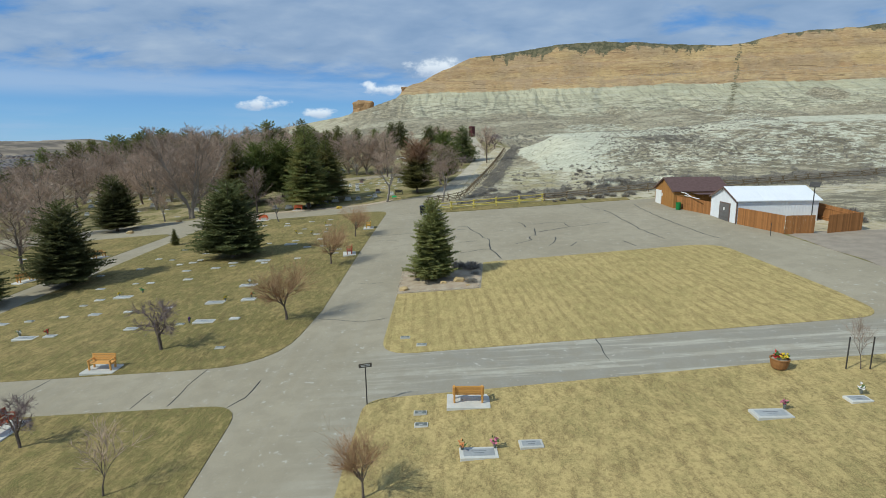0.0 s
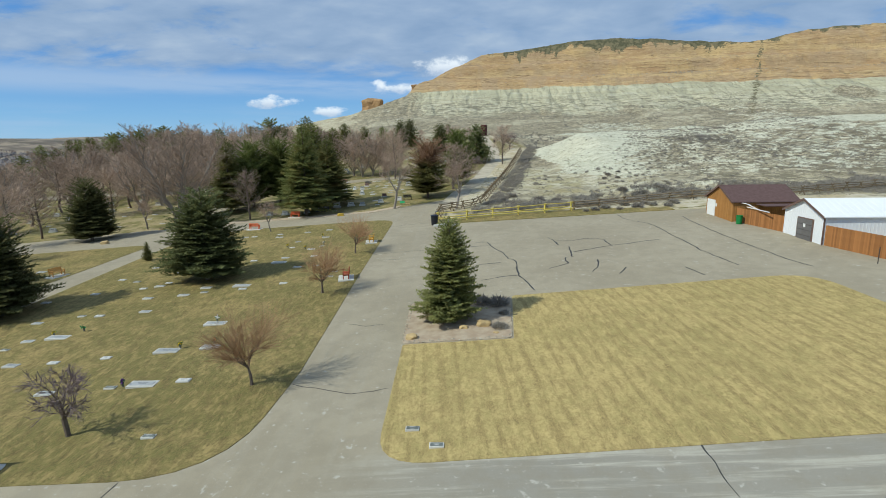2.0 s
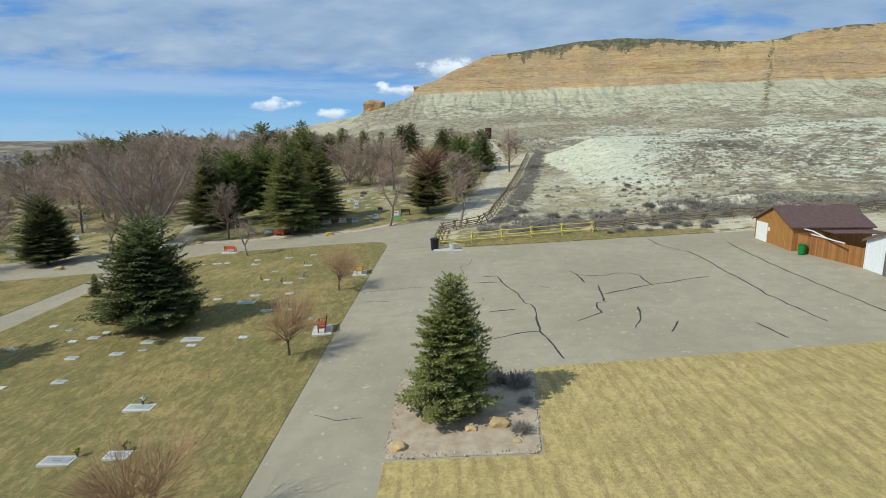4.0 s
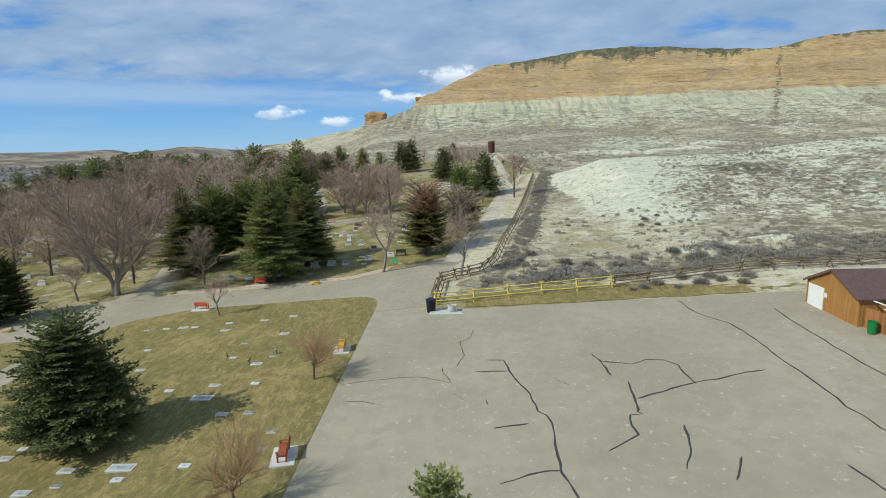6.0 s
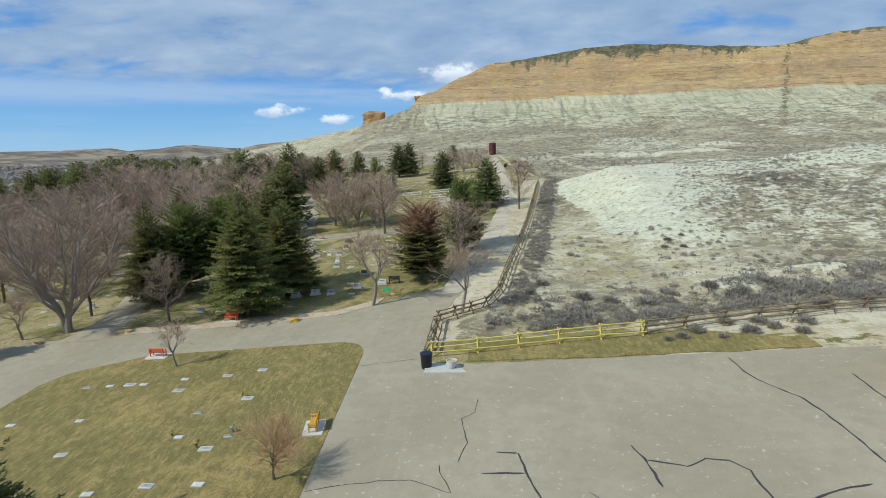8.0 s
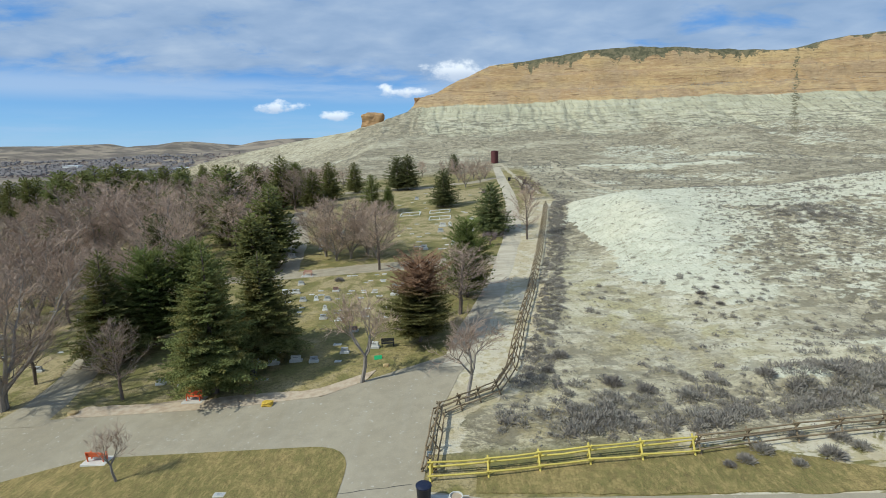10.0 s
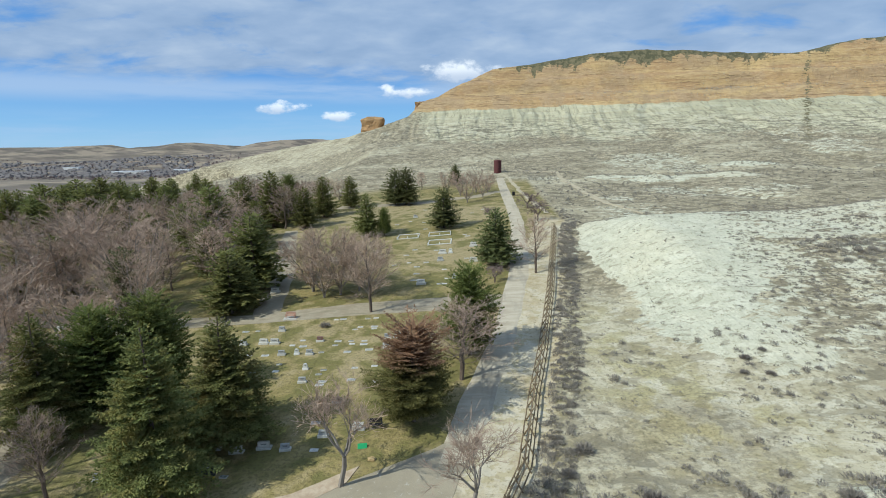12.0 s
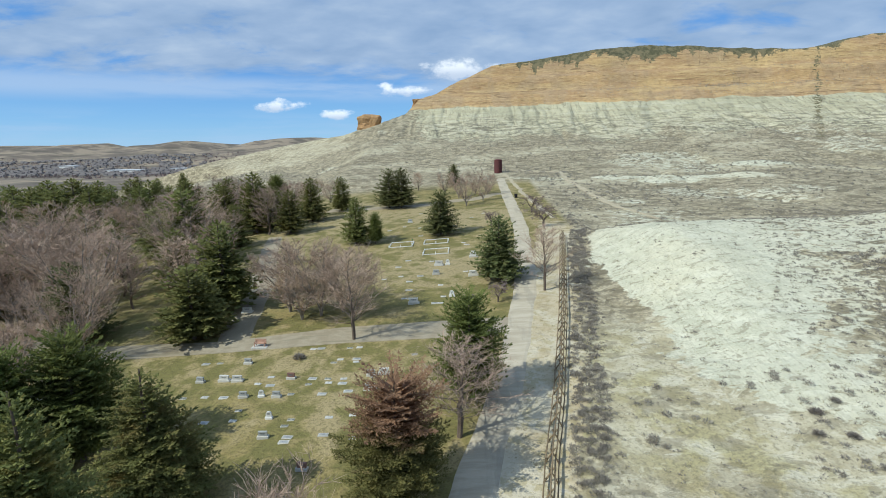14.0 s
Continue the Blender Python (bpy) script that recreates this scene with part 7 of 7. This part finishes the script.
# stones: bed edging, boulders by the roads
boulder("boulder", -18.0, 92.3, 0.55, 0.4, 0.5, mottled("yellow painted stone", (0.62, 0.42, 0.06), (0.5, 0.33, 0.05), 2.0, 0.8), "yellow painted boulder beside the road", 2.0)
for i, (x, y, s) in enumerate(((2.9, 41.3, 0.5), (-1.6, 39.8, 0.42), (1.6, 41.0, 0.3), (3.6, 39.9, 0.2), (-0.8, 43.4, 0.22), (-46.5, 90.8, 0.5), (-37.2, 92.6, 0.5), (-49.6, 81.4, 0.6), (-7.9, 99.0, 0.35), (43.5, 40.8, 0.7), (45.0, 40.2, 0.5), (44.2, 41.8, 0.45))):
    boulder("boulder", x, y, s, s * 0.75, s * 0.9, M_BOULDER, "rough tan boulder lying on bare soil" if i < 5 else "rough tan boulder beside the road", 5.0 + i, steps=2)
bm = bmesh.new()
bmesh.ops.create_icosphere(bm, subdivisions=1, radius=1.0)
pebble = bpy.data.meshes.new("edging_stone")
bm.to_mesh(pebble)
bm.free()
pebble.materials.append(mottled("pale edging stone", (0.46, 0.42, 0.34), (0.36, 0.32, 0.25), 3.0, 0.9, vary=0.3))
edging = tagged(new("stone_edging"), "border of small pale stones round the planting bed", "edging")
edging.matrix_basis = Matrix.Translation((1.2, 42.6, 0))
rnd = random.Random(6)
for i in range(240):
    t = i / 240 * 4
    a, b = [((-2.0, 39.15), (4.45, 39.15)), ((4.45, 39.15), (4.95, 46.6)), ((4.95, 46.6), (-2.2, 46.3)), ((-2.2, 46.3), (-2.0, 39.15))][int(t)]
    x, y = a[0] + (b[0] - a[0]) * (t % 1) + rnd.uniform(-0.14, 0.14), a[1] + (b[1] - a[1]) * (t % 1) + rnd.uniform(-0.14, 0.14)
    s = rnd.uniform(0.025, 0.06)
    ob = new("edging_stone", pebble)
    ob.parent = edging
    ob.matrix_basis = Matrix.Translation((x - 1.2, y - 42.6, h(x, y) + 0.07 + s * 0.3)) @ Euler((rnd.random() * 3, rnd.random() * 3, rnd.random() * 3)).to_matrix().to_4x4() @ Matrix.Diagonal((s * 1.3, s, s * 0.7, 1))


# ---- scrub
def bush_mesh(seed, n=46, flat=0.75, leaf=1.0, long=0.30):
    """A soft ragged dome of many thin upright leaves."""
    r = random.Random(seed)
    s = Soup()
    for i in range(n):
        d = Vector((r.gauss(0, 1), r.gauss(0, 1), abs(r.gauss(0, 0.9)) + 0.05)).normalized()
        k = r.uniform(0.25, 0.8)
        p = Vector((d.x * 0.62 * k, d.y * 0.62 * k, d.z * 0.55 * k * flat))
        q = (d + UP * 0.55 + Vector((r.gauss(0, 0.4), r.gauss(0, 0.4), r.gauss(0, 0.3)))).normalized()
        side = q.cross(Vector((r.gauss(0, 1), r.gauss(0, 1), r.gauss(0, 1)))).normalized()
        s.blade(p, q, side, r.uniform(0.7, 1.3) * long, r.uniform(0.7, 1.3) * 0.05 * leaf)
    return s


def scatter(name, rows, template, mat, label, category):
    """Many small plants in one mesh."""
    tv = np.array([tuple(v) for v in template.v])
    vs, fs, off = [], [], 0
    for x, y, s, g in rows:
        c, sn = math.cos(g), math.sin(g)
        p = tv * s
        q = np.stack([p[:, 0] * c - p[:, 1] * sn + x, p[:, 0] * sn + p[:, 1] * c + y, p[:, 2]], -1)
        vs.append(q)
        fs += [tuple(i + off for i in f) for f in template.f]
        off += len(tv)
    vs = np.concatenate(vs)
    base = np.repeat(height(np.array([r[0] for r in rows]), np.array([r[1] for r in rows])), len(tv))
    vs[:, 2] += base - 0.03
    me = mesh_of(name, vs.tolist(), fs)
    me.materials.append(mat)
    return tagged(new(name, me), label, category, kind="stuff")


rnd = random.Random(77)
rows = []
while len(rows) < 10500:
    x, y = rnd.uniform(3, 95), rnd.uniform(83, 200)
    d = x - float(fence_x(y))
    if d < 1.2 or y < 83.5:
        continue
    keep = 0.10
    strip = max(0.0, 1 - abs(d - 3.2) / 2.6) if y > 92 else 0
    low = max(0.0, 1 - abs(y - 87.5 - 0.12 * max(0, x - 20)) / 6.0)
    keep += 0.75 * strip + 1.1 * low * (0.35 + field(x * 0.25, y * 0.25, 5))
    keep += 0.55 * max(0, rugged(x * 0.07, y * 0.07, 3, 44) - 0.52) * 4 * (2.6 if x > 38 + 8 * math.sin(y * 0.3) else 0.35)
    mm = float(mound(np.array(x), np.array(y))) / 5.5
    edge = 33 + 0.34 * max(0, y - 122) + 6 * (field(x * 0.1, y * 0.1, 21) - 0.5)
    if mm > 0.12:
        keep = 0.07 if x < edge else keep + 0.55 * field(x * 0.3, y * 0.3, 22) + 0.1
    if rnd.random() < keep:
        s = rnd.uniform(0.25, 0.6) * (1 + 0.9 * strip * rnd.random() + 1.5 * low * rnd.random())
        rows.append((x, y, s, rnd.random() * 6.28))
for i in range(900):
    y = rnd.uniform(93, 182)
    x = float(fence_x(y)) + rnd.uniform(1.0, 4.2) + 1.2 * (rugged(y * 0.1, 1.0, 2, 3) - 0.5)
    rows.append((float(x), y, rnd.uniform(0.45, 0.95), rnd.random() * 6.28))
for i in range(1300):
    x = rnd.uniform(8, 85)
    y = (84.2 if x < 20 else 84.6 + 0.18 * (x - 20)) + 0.7 + abs(rnd.gauss(0, 3.6))
    if field(x * 0.2, y * 0.25, 8) > 0.36:
        rows.append((x, y, rnd.uniform(0.7, 1.55), rnd.random() * 6.28))
for i in range(420):
    x, y = rnd.uniform(10, 48), rnd.uniform(88, 118)
    if field(x * 0.16, y * 0.16, 31) > 0.52:
        rows.append((x, y, rnd.uniform(0.4, 1.0), rnd.random() * 6.28))
for i in range(46):
    rows.append((rnd.gauss(57, 4.5), rnd.gauss(137, 2.6), rnd.uniform(0.9, 1.7), rnd.random() * 6.28))
for i in range(700):
    x, y = rnd.uniform(44, 92), rnd.uniform(118, 152)
    if field(x * 0.12, y * 0.12, 9) > 0.5:
        rows.append((x, y, rnd.uniform(0.4, 0.85), rnd.random() * 6.28))
large = [r for r in rows if r[2] > 0.58]
for i in range(3):
    scatter("sagebrush", large[i::3], bush_mesh(110 + i, 84, 0.9, 0.72, 0.22), M_SAGE, "full grey-brown sagebrush beside the fence and on the slope", "sagebrush")
rows = [r for r in rows if r[2] <= 0.58]
for i in range(3):
    scatter("sagebrush", rows[i::3], bush_mesh(100 + i, 20, 0.8, 1.3, 0.26), M_SAGE, "grey-brown sagebrush scattered over the dry slope", "sagebrush")
far_rows = []
while len(far_rows) < 9000:
    x, y = rnd.uniform(-160, 330), rnd.uniform(190, 470)
    if x - float(fence_x(min(y, 300))) < 2 and y < 300:
        continue
    u = float(rim_y(x)) - y
    if u < 20 or x < -120 and y < 300:
        continue
    if rnd.random() < 0.15 + 1.6 * max(0, rugged(x * 0.03, y * 0.04, 3, 46) - 0.42):
        far_rows.append((x, y, rnd.uniform(0.4, 0.9), rnd.random() * 6.28))
scatter("sagebrush", far_rows, bush_mesh(131, 10, 0.6, 3.4, 0.5), M_SAGE, "dark low scrub dotting the far slopes", "sagebrush")
tufts = []
while len(tufts) < 4000:
    x, y = rnd.uniform(0, 70), rnd.uniform(82.5, 160)
    if x - float(fence_x(y)) < -3.2 or y < 83 and x > 17:
        continue
    if float(mound(np.array(x), np.array(y))) > 2.5 and rnd.random() < 0.8:
        continue
    tufts.append((x, y, rnd.uniform(0.12, 0.3), rnd.random() * 6.28))
scatter("bunchgrass", tufts, bush_mesh(151, 12, 1.0, 0.9, 0.6), M_TUFT, "tufts of dry bunchgrass on the slope", "grass")

# single shrubs that stand out
SHRUB = tagged(new("shrub"), "grey-brown leafless shrub on dry ground", "shrub")
part("foliage", bush_mesh(201, 420, 1.0, 0.55, 0.36).mesh("foliage"), M_SAGE, SHRUB)
for i, (x, y, s) in enumerate(((10.0, 98.8, 1.3), (8.3, 96.0, 1.0), (13.5, 92.5, 1.4), (16.0, 91.0, 1.3), (19.0, 89.5, 1.3), (25.9, 91.0, 1.3), (24.0, 83.4, 1.1), (26.8, 83.0, 1.2), (19.5, 81.0, 1.0), (29.0, 80.6, 1.0), (21.0, 82.0, 1.2), (22.6, 80.4, 0.8), (25.2, 81.2, 1.3), (27.5, 82.0, 1.0), (30.4, 82.4, 1.3), (18.2, 80.6, 0.7), (34.0, 86.0, 1.4), (39.0, 88.0, 1.5), (44.0, 90.0, 1.5), (45.0, 62.0, 1.5), (46.5, 58.0, 1.6), (47.0, 51.0, 1.5), (44.8, 54.0, 1.3), (-20.0, 129.0, 1.2), (0.5, 145.0, 1.6), (4.0, 45.0, 1.25), (2.9, 45.6, 1.2), (3.9, 40.7, 0.85), (4.3, 43.2, 0.6), (48.0, 68.0, 1.4), (47.0, 76.0, 1.3), (29.2, 112.0, 0.9), (31.5, 113.2, 0.7), (28.0, 109.5, 0.8), (30.3, 109.0, 0.8))):
    ob = copy_thing(SHRUB, Matrix.Translation((x, y, h(x, y))) @ Matrix.Rotation(i * 1.7, 4, "Z") @ Matrix.Diagonal((s, s, s * 0.85, 1)))
    if y < 47 and x < 6:
        tagged(ob, "small dry grey shrub in the planting bed")
drop_proto(SHRUB)

# ---- the town across the valley
rnd = random.Random(91)
M_HOUSE = mottled("town walls", (0.40, 0.37, 0.35), (0.28, 0.26, 0.25), 0.01, 0.9)
M_TOWN_ROOF = mottled("town roofs", (0.20, 0.18, 0.175), (0.13, 0.12, 0.12), 0.01, 0.9)
vs_w, fs_w, vs_r, fs_r = [], [], [], []
for i in range(1100):
    y = rnd.uniform(1580, 2420)
    x = -y * rnd.uniform(0.52, 0.95) + rnd.gauss(0, 40)
    if field(x * 0.008, y * 0.008, 6) < 0.35:
        continue
    z = h(x, y) - 0.5
    a, b, tall = rnd.uniform(5, 9), rnd.uniform(4, 7), rnd.uniform(3, 6)
    n = len(vs_w)
    vs_w += [(x + sx * a, y + sy * b, z + zz) for zz in (0, tall) for sx, sy in ((-1, -1), (1, -1), (1, 1), (-1, 1))]
    fs_w += [(n, n + 1, n + 5, n + 4), (n + 1, n + 2, n + 6, n + 5), (n + 2, n + 3, n + 7, n + 6), (n + 3, n, n + 4, n + 7)]
    n = len(vs_r)
    vs_r += [(x - a - 0.5, y - b - 0.5, z + tall), (x + a + 0.5, y - b - 0.5, z + tall), (x + a + 0.5, y + b + 0.5, z + tall), (x - a - 0.5, y + b + 0.5, z + tall), (x - a, y, z + tall + 2.6), (x + a, y, z + tall + 2.6)]
    fs_r += [(n, n + 1, n + 5, n + 4), (n + 2, n + 3, n + 4, n + 5), (n + 1, n + 2, n + 5), (n + 3, n, n + 4)]
town = tagged(new("town"), "distant town of small houses in the valley", "town", kind="stuff")
part("house_fronts", mesh_of("house_fronts", vs_w, fs_w), M_HOUSE, town)
part("house_roofs", mesh_of("house_roofs", vs_r, fs_r), M_TOWN_ROOF, town)
for x, y, a, b, tall in ((-1120, 1760, 55, 16, 10), (-980, 1830, 26, 14, 9), (-1500, 2000, 30, 14, 9)):
    wh = tagged(new("warehouse"), "long white warehouse in the distant valley", "warehouse")
    wh.matrix_basis = Matrix.Translation((x, y, h(x, y) - 0.5))
    bm = bmesh.new()
    box(bm, -a, a, -b, b, 0, tall)
    part("wall", bm, M_WHITE, wh)
    bm = bmesh.new()
    box(bm, -a - 1, a + 1, -b - 1, b + 1, tall, tall + 1.2)
    part("roof", bm, M_ROOF_WHITE, wh)
trees = []
for i in range(1500):
    y = rnd.uniform(1450, 2450)
    x = -y * rnd.uniform(0.4, 0.98)
    trees.append((x, y, rnd.uniform(3.5, 8), rnd.random() * 6.28))
scatter("distant_trees", trees, bush_mesh(171, 10, 1.2, 4.0, 0.6), M_TWIG_PURPLE, "dark bare trees among the distant houses", "trees")
